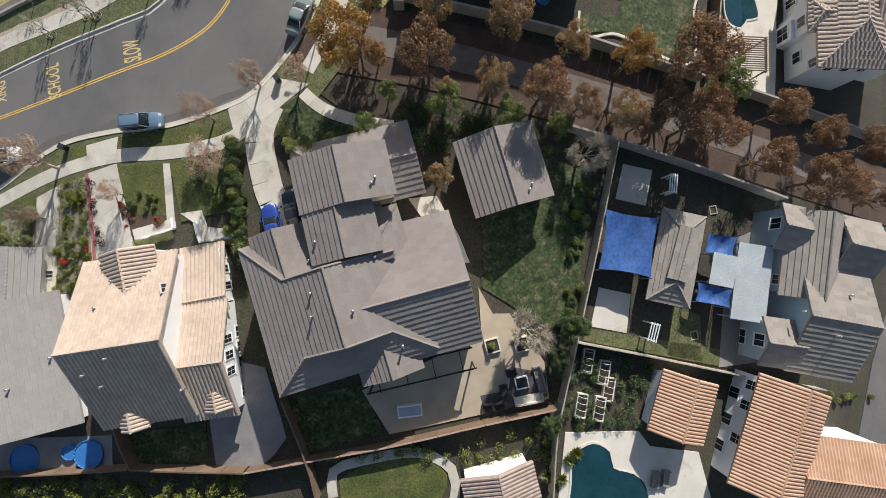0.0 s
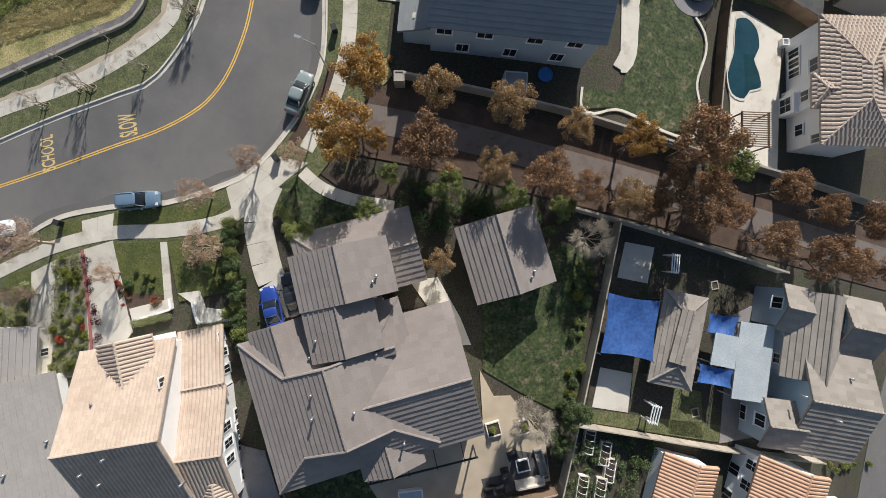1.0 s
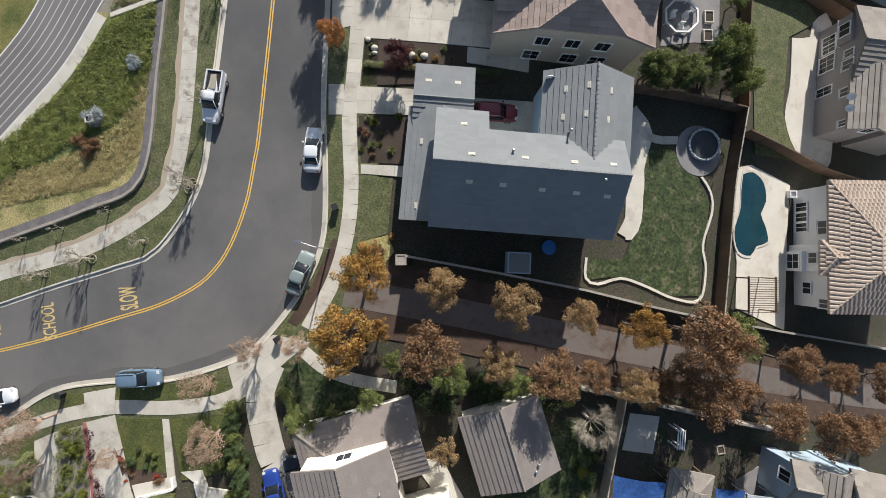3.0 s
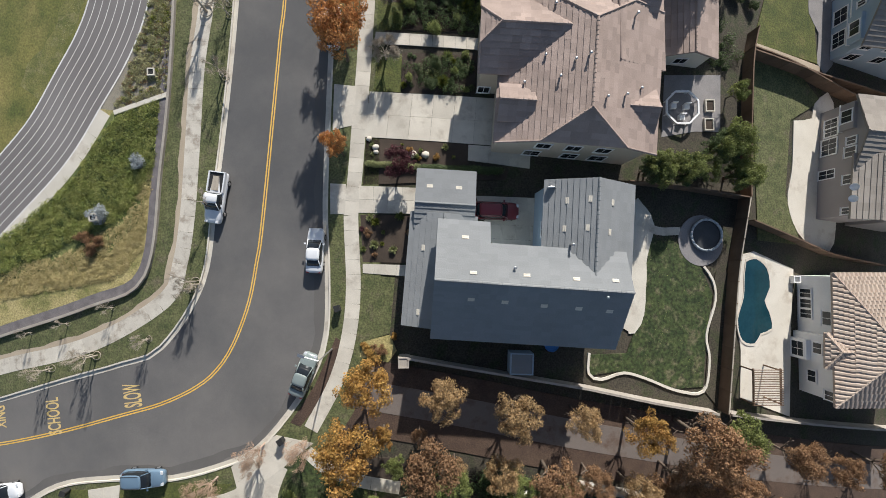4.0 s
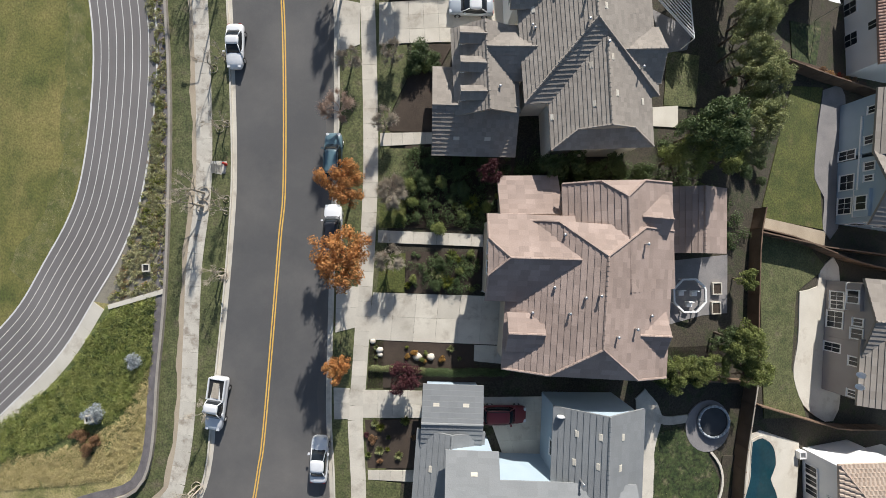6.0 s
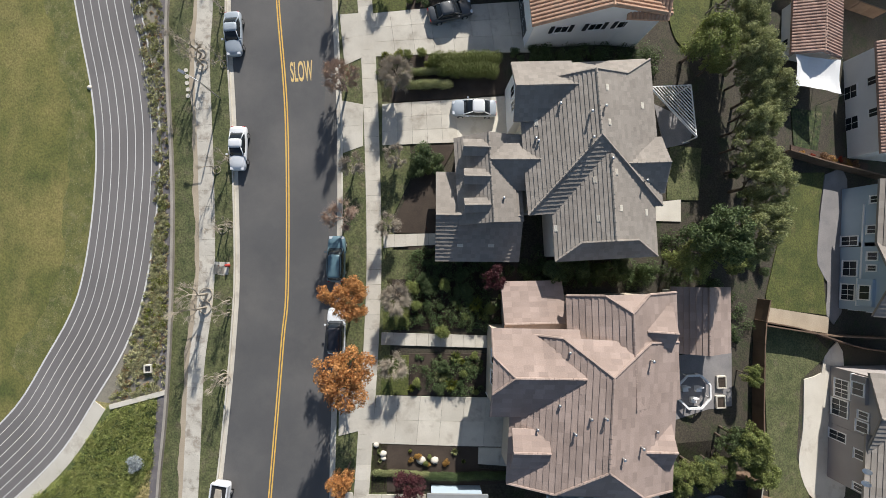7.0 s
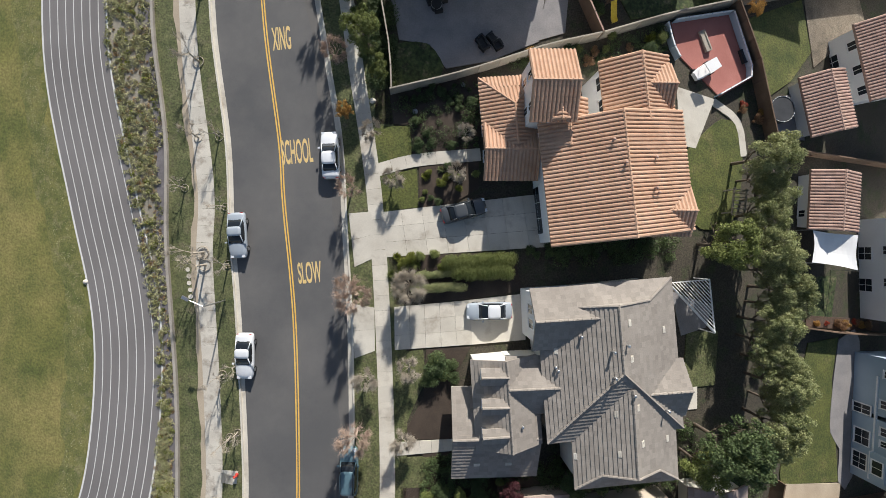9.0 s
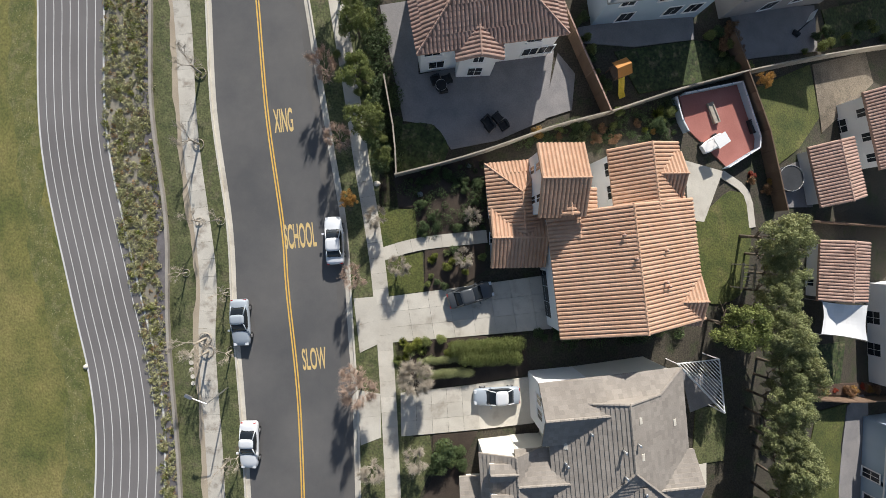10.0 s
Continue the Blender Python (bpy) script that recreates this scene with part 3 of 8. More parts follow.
    for (i, j), x, k in (((1, 2), x1, 1), ((3, 0), x0, 0)):
        crest = []
        if ends[k] == "g":
            crest = [Vector((x, 0, r - 0.24))]
        elif ends[k] == "j":
            crest = [Vector((x, s * w[k], r - slope * w[k] - 0.24)) for s in ((1, -1) if k else (-1, 1))]
        body.face(*[T @ p for p in (lo[i], lo[j], hi[j], *crest, hi[i])])
    body.face(*[T @ p for p in reversed(lo)])
    body.face(T @ hi[0], T @ hi[1], T @ hi[2], T @ hi[3])
    wl_ob = part("wall", body, wall, house)
    sides = {"s": (0, y0), "n": (180, y1), "w": (-90, x0), "e": (90, x1)}
    for side, along, z, ww, h in windows:
        a, d = sides[side]
        m = T @ Matrix.Rotation(radians(a), 4, "Z") @ Matrix.Translation((along, -abs(d), z))
        window(wl_ob, m, ww, h)
    return T


def window(parent, m, w, h):
    """A framed window, its panes set in the frame, on a wall that faces -y of m."""
    fr = Shape()
    fr.box(-w / 2 - 0.11, -0.06, -h / 2 - 0.11, w / 2 + 0.11, 0.02, h / 2 + 0.11, m)
    f = part("window", fr, WHITE, parent, "white window frame")
    sill = Shape()
    sill.box(-w / 2 - 0.16, -0.12, -h / 2 - 0.16, w / 2 + 0.16, -0.06, -h / 2 - 0.1, m)
    part("sill", sill, WHITE, f)
    cols, rows = (2, 1) if w < 1.9 else (3, 1)
    rows = 2 if h > 1.45 else 1
    for i in range(cols):
        for k in range(rows):
            gl = Shape()
            x0, z0 = -w / 2 + w * i / cols, -h / 2 + h * k / rows
            gl.box(x0 + 0.03, -0.066, z0 + 0.03, x0 + w / cols - 0.03, -0.05, z0 + h / rows - 0.03, m)
            part("pane", gl, GLASS, f)


def wall_windows(house, face, spots):
    """Windows set in a wall that faces the given turn: (x, y, height of the middle, width, height)."""
    at = house.location
    for sx, sy, z, w, h in spots:
        m = Matrix.Translation((sx - at.x, sy - at.y, z)) @ Matrix.Rotation(radians(face), 4, "Z")
        window(house, m, w, h)


def bump_out(house, face, spot, wide, deep, z0, z1, material, panes):
    """A shallow bay or band standing proud of a wall, trimmed in white: panes as (along, height over its foot, width, height)."""
    at = house.location
    m = Matrix.Translation((spot[0] - at.x, spot[1] - at.y, 0)) @ Matrix.Rotation(radians(face), 4, "Z")
    b = Shape()
    b.box(-wide / 2, -deep, z0, wide / 2, 0.25, z1, m)
    bay = part("bay", b, material, house)
    if panes:
        edge = Shape()
        edge.box(-wide / 2 - 0.05, -deep - 0.05, z0 - 0.12, wide / 2 + 0.05, 0.1, z0, m)
        part("trim", edge, WHITE, bay, "white trim board")
    for along, z, w, h in panes:
        window(house, m @ Matrix.Translation((along, -deep, z0 + z)), w, h)


def vents(house, spots, material):
    """Short vent pipes with caps standing on a roof: x, y, height, tall."""
    at = house.location
    for x, y, z, tall in spots:
        z = roof_at(house, x, y)[0] or z
        s = Shape()
        s.beam((x - at.x, y - at.y, z - 0.3), (x - at.x, y - at.y, z + tall), 0.09, 0.09, 8)
        s.beam((x - at.x, y - at.y, z + tall), (x - at.x, y - at.y, z + tall + 0.08), 0.15, 0.12, 8)
        part("vent_pipe", s, material, house, smooth=True)


def vent_tiles(house, spots, material):
    """Small pale vent tiles set in a roof plane: x, y, z."""
    at = house.location
    for x, y, z in spots:
        h, n = roof_at(house, x, y)
        m = Matrix.Translation((x - at.x, y - at.y, h or z)) @ n.to_track_quat("Z", "Y").to_matrix().to_4x4()
        s = Shape()
        s.box(-0.3, -0.17, -0.05, 0.3, 0.17, 0.1, m)
        t = part("vent_tile", s, material, house)
        for k in (-0.08, 0.08):
            q = Shape()
            q.box(-0.24, k - 0.05, 0.1, 0.24, k + 0.05, 0.118, m)
            part("hood", q, material, t)


def house_at(name, x, y, label):
    return anchor(name, x, y, label, "house")


_f = dict(style="flat", course=0.55, width=0.9)
_b = dict(style="barrel", course=0.44, width=0.37)
_row = lambda side, z, w, h, *along: tuple((side, a, z, w, h) for a in along)

# the wide grey-brown house with its front garage wing
hc = house_at("house", *(-7.5, -4.9), "two-storey house with many grey-brown tiled gables")
wing(hc, (-7.75, -4.15, 14.03, 15.1, -73.5), 5.1, 0.384, "dd", ROOF_UMBER, CREAM, **_f, windows=_row("n", 4.0, 1.2, 1.3, -2, 2), hips=(1.13, 0.82), clip=0.535)
wing(hc, (-0.77, -3.68, 10.26, 12.08, 14.8), 4.66, 0.404, "gg", ROOF_UMBER, CREAM, **_f, far=6.84, windows=_row("s", 1.5, 1.8, 1.4, -1, 3) + _row("e", 4.2, 1.2, 1.2, -2, 2))
wing(hc, (-12.8, -0.15, 5.0, 5.22, -72.7), 5.2, 0.45, "gg", ROOF_UMBER, CREAM, **_f)
wing(hc, (-5.16, -0.44, 5.2, 1.2, 16.5), 6.1, 0.34, "gg", ROOF_UMBER, CREAM, **_f, far=4.6, windows=_row("n", 3.6, 1.0, 1.0, 0))
wing(hc, (-7.2, 6.86, 5.1, 8.8, -77.0), 6.65, 0.363, "gg", ROOF_UMBER, CREAM, **_f, windows=_row("w", 5.2, 1.4, 1.1, 0))
wing(hc, (-7.45, 3.0, 7.0, 6.4, -77.0), 6.6, 0.363, "gg", ROOF_UMBER, CREAM, **_f, lift=-0.02)
wing(hc, (-6.44, 8.34, 11.98, 7.52, 14.5), 2.8, 0.36, "hg", ROOF_UMBER, CREAM, **_f, windows=_row("n", 1.4, 1.2, 1.1, 1, 3))
wing(hc, (-3.4, -9.1, 5.0, 5.88, -73.2), 4.7, 0.374, "gg", ROOF_UMBER, CREAM, **_f)
vents(hc, [(*(-9.6, -5.5), 8.0, 0.6), (*(-9.7, -3.5), 7.4, 0.4), (*(-1.8, -8.3), 6.3, 0.7), (*(-4.3, -0.3), 7.6, 0.3), (*(-6.0, -5.0), 8.2, 0.4), (*(-9.5, 1.0), 6.2, 0.3), (*(-10.2, -0.6), 6.4, 0.3), (*(-4.2, 6.7), 4.2, 0.4), (*(-4.5, 6.2), 4.0, 0.3)], METAL)
# its detached garage
hd = house_at("garage", *(8.6, 9.0), "detached garage with a two-tone grey-brown gable roof")
wing(hd, (8.12, 8.64, 8.04, 8.29, 106.63), 2.6, 0.36, "gg", ROOF_UMBER, CREAM, **_f, windows=_row("w", 1.6, 0.9, 1.0, 0))
vents(hd, [(*(10.5, 6.4), 3.5, 0.3), (*(10.8, 7.0), 3.4, 0.3)], METAL)

# the cream house with the tan roof
hb = house_at("house", *(-31.2, -8.9), "tall cream stucco house with a sunlit tan tile roof")
wing(hb, (-27.6, -8.15, 9.1, 16.3, 8.4), 4.5, 0.54, "gg", ROOF_TAN, WHITE, **_b, windows=_row("e", 6.6, 0.8, 1.0, 4.5))
wing(hb, (-21.6, -10.4, 5.4, 11.6, 7.2), 3.9, 0.42, "gg", ROOF_TAN, WHITE, **_b, windows=_row("e", 3.9, 0.8, 1.5, -1.4, 0.2, 1.8) + _row("e", 1.3, 1.1, 1.5, -4.0, -1.0, 0.6, 2.2))
wing(hb, (-22.1, -4.4, 4.6, 3.0, 10.3), 3.6, 0.3, "gg", ROOF_TAN, WHITE, **_b, far=5.6, windows=_row("e", 2.2, 0.8, 1.2, -1.0, 1.0, 2.8, 4.4))
wing(hb, (-28.04, -2.4, 6.04, 5.14, 102.43), 5.2, 0.5, "gg", ROOF_TAN, WHITE, **_b, windows=_row("e", 4.4, 0.9, 1.1, 0))
wing(hb, (-27.85, -15.99, 1.94, 2.55, -78.11), 4.7, 0.6, "gg", ROOF_TAN, WHITE, **_b, over=0.2)
wing(hb, (-20.05, -14.25, 2.04, 2.55, -78.69), 4.5, 0.6, "gg", ROOF_TAN, WHITE, **_b, over=0.2)
vents(hb, [(*(-27.8, -9.2), 8.3, 0.5), (*(-29.1, -12.0), 7.0, 0.5), (*(-30.2, -10.8), 7.6, 0.5), (*(-22.4, -12.6), 6.6, 0.6), (*(-30.0, -4.9), 8.0, 0.3), (*(-29.5, -2.5), 7.0, 0.3)], METAL)
# grey-beige roof at the edge of the street
ha = house_at("house", *(-47.3, -10.7), "low house with a smooth grey-beige shingle roof")
wing(ha, (-44.97, -12.26, 14.44, 14.98, 102.4), 3.6, 0.2, "gg", ROOF_ASH, WHITE, **_f, windows=_row("e", 1.6, 1.0, 1.2, -4, 2))
vents(ha, [(*(-39.3, -10.7), 4.4, 0.4), (*(-42.7, -13.7), 5.0, 0.5)], METAL)
hz = house_at("house", *(-47.3, -4.2), "cream stucco entry block with white columns")
wing(hz, (-44.26, -1.9, 5.9, 5.79, 89.03), 3.2, 0.25, "gg", ROOF_ASH, CREAM, **_f, windows=_row("e", 1.6, 1.0, 1.3, 0.5) + _row("s", 1.6, 0.8, 1.4, 0))

# the pale slate-roofed house with the courtyard
hh = house_at("house", *(10.2, 35.7), "blue-grey sided house with a pale slate roof")
wing(hh, (9.33, 34.96, 17.51, 11.08, -4.6), 5.4, 0.56, "gg", ROOF_SLATE, GREY_BLUE, **_f, far=3.56, windows=_row("s", 4.2, 1.5, 0.9, -7, -3, 2, 6) + _row("s", 1.5, 1.3, 1.3, -5, 0, 5))
wing(hh, (3.05, 35.5, 4.95, 11.1, -4.6), 5.4, 0.56, "gg", ROOF_SLATE, GREY_BLUE, **_f, lift=0.012)
wing(hh, (15.25, 40.0, 9.2, 8.7, 86.0), 5.35, 0.54, "gg", ROOF_SLATE, GREY_BLUE, **_f, windows=_row("n", 4.0, 1.4, 1.0, 0))
wing(hh, (1.8, 42.9, 6.0, 5.0, -4.0), 3.1, 0.25, "gg", ROOF_SLATE, GREY_BLUE, **_f, far=3.5)
wing(hh, (1.17, 36.33, 11.35, 6.68, 84.44), 2.9, 0.36, "gg", ROOF_SLATE, GREY_BLUE, **_f)
vent_tiles(hh, [(*(4.0, 36.2), 7.8), (*(8.7, 35.9), 7.8), (*(13.1, 35.5), 7.8), (*(16.6, 35.3), 7.8)], PALE)
vent_tiles(hh, [(*(3.5, 39.4), 6.6)], PALE)
vent_tiles(hh, [(*(13.0, 42.7), 7.0), (*(14.8, 42.7), 7.0), (*(12.7, 40.1), 7.0), (*(14.5, 40.1), 7.0), (*(17.0, 42.4), 7.0), (*(16.6, 39.7), 7.0), (*(3.8, 33.9), 7.0), (*(6.8, 33.6), 7.0), (*(10.3, 33.2), 7.0), (*(13.4, 32.9), 7.0), (*(16.2, 32.6), 7.0)], PALE)
vent_tiles(hh, [(*(0.3, 44.7), 3.4), (*(3.2, 44.5), 3.4), (*(-0.4, 38.6), 3.4), (*(-1.0, 32.3), 3.4)], PALE)
vents(hh, [(*(7.7, 36.6), 8.0, 0.35), (*(13.1, 38.6), 8.0, 0.90), (*(15.7, 33.9), 8.0, 0.30)], METAL)

# the rose-brown house and its small outbuilding
hi_ = house_at("house", *(17.1, 58.0), "large house with a rose-brown tiled hip roof")
wing(hi_, (15.11, 54.75, 13.9, 15.06, 85.0), 5.82, 0.41, "jj", ROOF_BROWN, SAND, **_f, far=8.13, hips=(0.71, 0.71), clip=0.54, windows=_row("n", 4.4, 1.3, 1.2, -2) + _row("s", 4.4, 1.3, 1.2, -3, 2) + _row("w", 4.4, 1.4, 1.3, -3, 0, 3) + _row("w", 1.6, 1.6, 1.5, -3.5, 0.5, 3.5))
wing(hi_, (17.9, 60.6, 10.2, 10.46, -90.1), 5.52, 0.447, "jg", ROOF_BROWN, SAND, **_f, far=5.51, hips=(0.75, 1), clip=0.4)
wing(hi_, (9.3, 58.75, 8.2, 8.0, -3.0), 6.12, 0.5, "jg", ROOF_BROWN, SAND, **_f, hips=(1.1, 1), clip=0.42, windows=_row("w", 4.6, 1.2, 1.3, -1, 1) + _row("s", 1.5, 1.2, 1.3, -3))
wing(hi_, (9.98, 63.0, 6.2, 8.0, -0.6), 2.95, 0.4, "gg", ROOF_BROWN, SAND, **_f)
wing(hi_, (8.5, 51.98, 3.4, 3.5, -4.0), 6.42, 0.56, "gg", ROOF_BROWN, SAND, **_f, windows=_row("w", 5.4, 1.0, 1.1, 0))
wing(hi_, (20.96, 62.2, 3.0, 4.7, -6.0), 6.0, 0.51, "gg", ROOF_BROWN, SAND, **_f, windows=_row("e", 4.6, 1.0, 1.1, 0))
wing(hi_, (20.2, 51.4, 3.5, 4.4, -4.2), 6.0, 0.54, "gg", ROOF_BROWN, SAND, **_f, windows=_row("e", 4.6, 1.0, 1.1, 0))
vents(hi_, [(*(9.2, 53.8), 7.0, 0.40), (*(12.2, 53.8), 7.0, 0.50), (*(14.6, 55.4), 7.0, 0.60), (*(13.5, 55.2), 7.0, 0.40), (*(19.6, 59.8), 7.0, 0.70), (*(16.2, 51.7), 7.0, 0.50), (*(18.3, 52.2), 7.0, 0.60), (*(20.2, 53.2), 7.0, 0.30), (*(11.1, 56.1), 7.0, 0.30), (*(12.1, 60.8), 7.0, 0.30)], METAL)
hi2 = house_at("guest_house", *(30.6, 63.2), "small outbuilding with a rose-brown gable roof")
wing(hi2, (28.5, 62.3, 7.0, 6.5, 87.8), 2.95, 0.42, "gg", ROOF_BROWN, CREAM, **_f, windows=_row("w", 1.5, 1.3, 0.9, 0))

# the warm grey house with three dormers
hk = house_at("house", *(17.1, 79.3), "warm grey tiled house with cross gables and dormers")
_k = dict(style="flat", course=0.4, width=0.45)
wing(hk, (15.5, 80.9, 14.3, 13.1, 92.9), 5.42, 0.4, "hd", ROOF_GREY, CREAM, **_k, hips=(1.0, 0.6), clip=0.55)
wing(hk, (16.65, 73.9, 9.6, 10.0, 91.5), 5.4, 0.439, "dg", ROOF_GREY, CREAM, **_k, lift=-0.05, hips=(0.7, 1), clip=0.54)
wing(hk, (10.9, 85.1, 5.8, 5.6, 1.0), 5.9, 0.53, "gg", ROOF_GREY, WHITE, **_k, windows=_row("w", 4.3, 0.9, 1.4, -0.7, 0.7))
wing(hk, (9.29, 78.65, 7.1, 5.4, -0.81), 4.6, 0.5, "gg", ROOF_GREY, CREAM, **_k)
wing(hk, (5.8, 77.06, 8.51, 6.3, 92.02), 4.3, 0.5, "gg", ROOF_GREY, CREAM, **_k)
wing(hk, (4.81, 73.61, 8.51, 8.92, 177.98), 2.7, 0.4, "gg", ROOF_GREY, CREAM, **_k, over=0.9)
wing(hk, (20.1, 77.95, 5.0, 5.4, 1.0), 5.5, 0.5, "gg", ROOF_GREY, CREAM, **_k, windows=_row("e", 4.4, 1.2, 1.2, 0))
for _d in ((4.53, 79.9, 2.6, 1.5, -2.2), (4.48, 77.15, 2.5, 1.4, -2.29), (4.45, 74.45, 2.5, 1.3, 0.0)):
    wing(hk, _d, 5.6, 0.5, "gg", ROOF_GREY, WHITE, **_k, over=0.2, windows=_row("w", 5.2, 0.7, 0.6, 0))
vent_tiles(hk, [(*(16.3, 84.7), 7.7), (*(16.4, 81.5), 7.7), (*(20.4, 83.6), 6.5), (*(17.0, 77.0), 7.9), (*(15.2, 76.4), 8.2), (*(17.4, 73.7), 7.7), (*(20.5, 73.4), 6.5), (*(11.9, 72.1), 6.3), (*(15.4, 72.8), 7.8), (*(10.2, 82.1), 6.6), (*(2.9, 70.8), 3.3), (*(6.0, 70.7), 3.3)], PALE)
vents(hk, [(*(14.6, 82.3), 8.0, 0.7), (*(15.9, 82.8), 8.0, 0.5), (*(12.2, 83.5), 7.2, 0.4), (*(10.1, 80.6), 6.8, 0.3), (*(10.3, 80.3), 6.8, 0.3), (*(16.6, 78.2), 8.0, 0.3), (*(20.2, 76.3), 6.4, 0.7), (*(14.7, 80.0), 8.2, 0.6), (*(7.0, 75.1), 5.2, 0.3)], METAL)

# the terracotta-roofed house
hl = house_at("house", *(17.5, 100.1), "white stucco house with a terracotta barrel-tile roof")
_T = wing(hl, (16.73, 97.88, 11.53, 13.9, 94.6), 5.55, 0.345, "gg", ROOF_RED, WHITE, **_b, windows=_row("w", 3.8, 1.3, 1.0, -3.5, 0, 3) + _row("n", 1.2, 4.8, 2.2, 2))
for _a in (-3.5, 0, 3):
    for _side in (-1, 1):
        _s = Shape()
        _m = _T @ Matrix.Rotation(radians(-90), 4, "Z") @ Matrix.Translation((_a + _side * 1.0, -5.315, 3.8))
        _s.box(-0.2, -0.07, -0.58, 0.2, 0.02, 0.58, _m)
        part("shutter", _s, BLACK, hl, "dark painted window shutter")
wing(hl, (19.0, 106.1, 6.2, 6.8, 95.0), 5.4, 0.45, "gg", ROOF_RED, WHITE, **_b, windows=_row("n", 4.2, 1.3, 1.0, -1.4, 0.8))
wing(hl, (10.3, 105.9, 4.3, 6.4, -0.9), 7.2, 0.42, "gg", ROOF_RED, WHITE, **_b, windows=_row("w", 6.2, 0.7, 1.2, -1.4, 1.4) + _row("w", 4.4, 0.7, 1.2, -1.4, 1.4))
wing(hl, (10.9, 103.9, 2.2, 2.2, 92.0), 7.2, 0.42, "gg", ROOF_RED, WHITE, **_b, over=0.2)
wing(hl, (12.05, 103.1, 4.6, 4.0, 90.0), 5.6, 0.45, "gg", ROOF_RED, WHITE, **_b)
wing(hl, (7.6, 105.0, 7.0, 6.2, -86.7), 3.0, 0.42, "hg", ROOF_RED, WHITE, **_b, windows=_row("s", 1.4, 0.9, 1.2, -1, 1))
wing(hl, (7.3, 101.1, 5.4, 5.7, -1.5), 3.1, 0.4, "gg", ROOF_RED, WHITE, **_b, windows=_row("w", 1.4, 1.0, 1.2, 0))
wing(hl, (20.7, 106.3, 3.2, 4.2, -0.9), 5.7, 0.46, "gg", ROOF_RED, WHITE, **_b, windows=_row("e", 4.2, 1.0, 1.0, 0))
wing(hl, (21.8, 94.62, 4.2, 4.7, -2.1), 5.5, 0.42, "gg", ROOF_RED, WHITE, **_b, windows=_row("e", 4.2, 1.0, 1.0, 0))
vents(hl, [(*(15.4, 100.9), 7.8, 0.4), (*(16.3, 98.8), 7.8, 0.4), (*(19.6, 99.4), 7.0, 0.4), (*(19.7, 96.2), 7.0, 0.4), (*(19.3, 96.6), 7.0, 0.6)], ROOF_DARKRED)
# L's south gable windows, on the main block
hm = house_at("house", *(6.1, 124.3), "cream house with a brown clay barrel-tile hip roof")
wing(hm, (4.58, 122.88, 14.02, 8.83, 7.38), 5.0, 0.42, "hh", ROOF_DARKRED, WHITE, **_b, windows=_row("s", 4.1, 1.5, 1.0, -5.5, 4.2) + _row("s", 1.5, 1.5, 1.3, -5, 4.4, 6.0))
wing(hm, (3.8, 119.8, 5.2, 4.4, -88.0), 4.75, 0.42, "gg", ROOF_DARKRED, WHITE, **_b, windows=_row("e", 4.0, 1.0, 1.0, 0) + _row("e", 1.4, 1.4, 1.6, 0))
hn = house_at("house", *(21.8, 129.7), "pale grey-blue house with ground-floor windows")
wing(hn, (22.45, 127.36, 13.41, 7.87, 7.28), 5.2, 0.4, "hh", ROOF_SLATE, GREY_BLUE, **_f, windows=_row("s", 4.2, 1.4, 1.1, -4, 0, 4) + _row("s", 1.4, 1.5, 1.4, -3, 2.2, 4.5))
hn2 = house_at("house", *(37.8, 130.0), "grey house above a shaded paved yard")
wing(hn2, (39.18, 129.41, 16.52, 6.9, 12.94), 5.2, 0.4, "hh", ROOF_SLATE, TAUPE, **_f, windows=_row("s", 1.4, 1.6, 1.4, -2, 2))

# assumed house, added so that its shade covers the corner yard
shade_house = house_at("house", *(55.0, 132.6), "added grey house whose shade falls on a back lawn")
wing(shade_house, (56.86, 133.26, 15.79, 5.6, 14.3), 5.2, 0.4, "hh", ROOF_SLATE, TAUPE, **_f, windows=_row("s", 1.4, 1.6, 1.4, -2, 2))

# houses of the next street, seen from behind
he = house_at("house", *(42.5, -4.6), "grey-roofed two-storey house with blue-grey back wall")
wing(he, (42.1, -0.2, 9.4, 6.8, -98.7), 4.73, 0.55, "gg", ROOF_GREY, GREY_BLUE, **_f, windows=_row("s", 3.9, 1.0, 1.2, -3.4, -1.9, 3.0) + _row("s", 1.4, 1.6, 1.4, -3, 2))
wing(he, (43.1, -6.9, 7.6, 12.4, -10.5), 4.83, 0.388, "gg", ROOF_GREY, GREY_BLUE, **_f, far=6.0, windows=_row("w", 4.2, 1.0, 1.0, -2.5))
wing(he, (39.5, 2.8, 3.0, 5.0, -12.6), 5.0, 0.47, "gg", ROOF_GREY, GREY_BLUE, **_f, windows=_row("w", 4.2, 1.2, 1.3, -0.4))
wing(he, (37.9, -9.45, 4.2, 5.2, -8.0), 4.83, 0.478, "gg", ROOF_GREY, GREY_BLUE, **_f, windows=_row("w", 4.2, 1.3, 1.3, 0) + _row("w", 1.4, 1.6, 1.6, 0))
wing(he, (46.8, 0.6, 4.6, 6.6, -12.3), 4.83, 0.555, "gg", ROOF_GREY, GREY_BLUE, **_f, windows=_row("w", 4.4, 1.2, 1.8, 0))
vents(he, [(*(38.9, -5.9), 6.6, 0.4), (*(42.3, -8.4), 6.4, 0.6), (*(44.4, -4.3), 6.6, 0.4)], METAL)
hf = house_at("pool_house", *(26.8, -17.3), "pool house with an orange barrel-tile roof")
wing(hf, (26.95, -15.9, 6.6, 6.0, -106.9), 2.62, 0.435, "gg", ROOF_RED, WHITE, **_b)
hf2 = house_at("house", *(36.4, -22.4), "white stucco house with an orange barrel-tile roof")
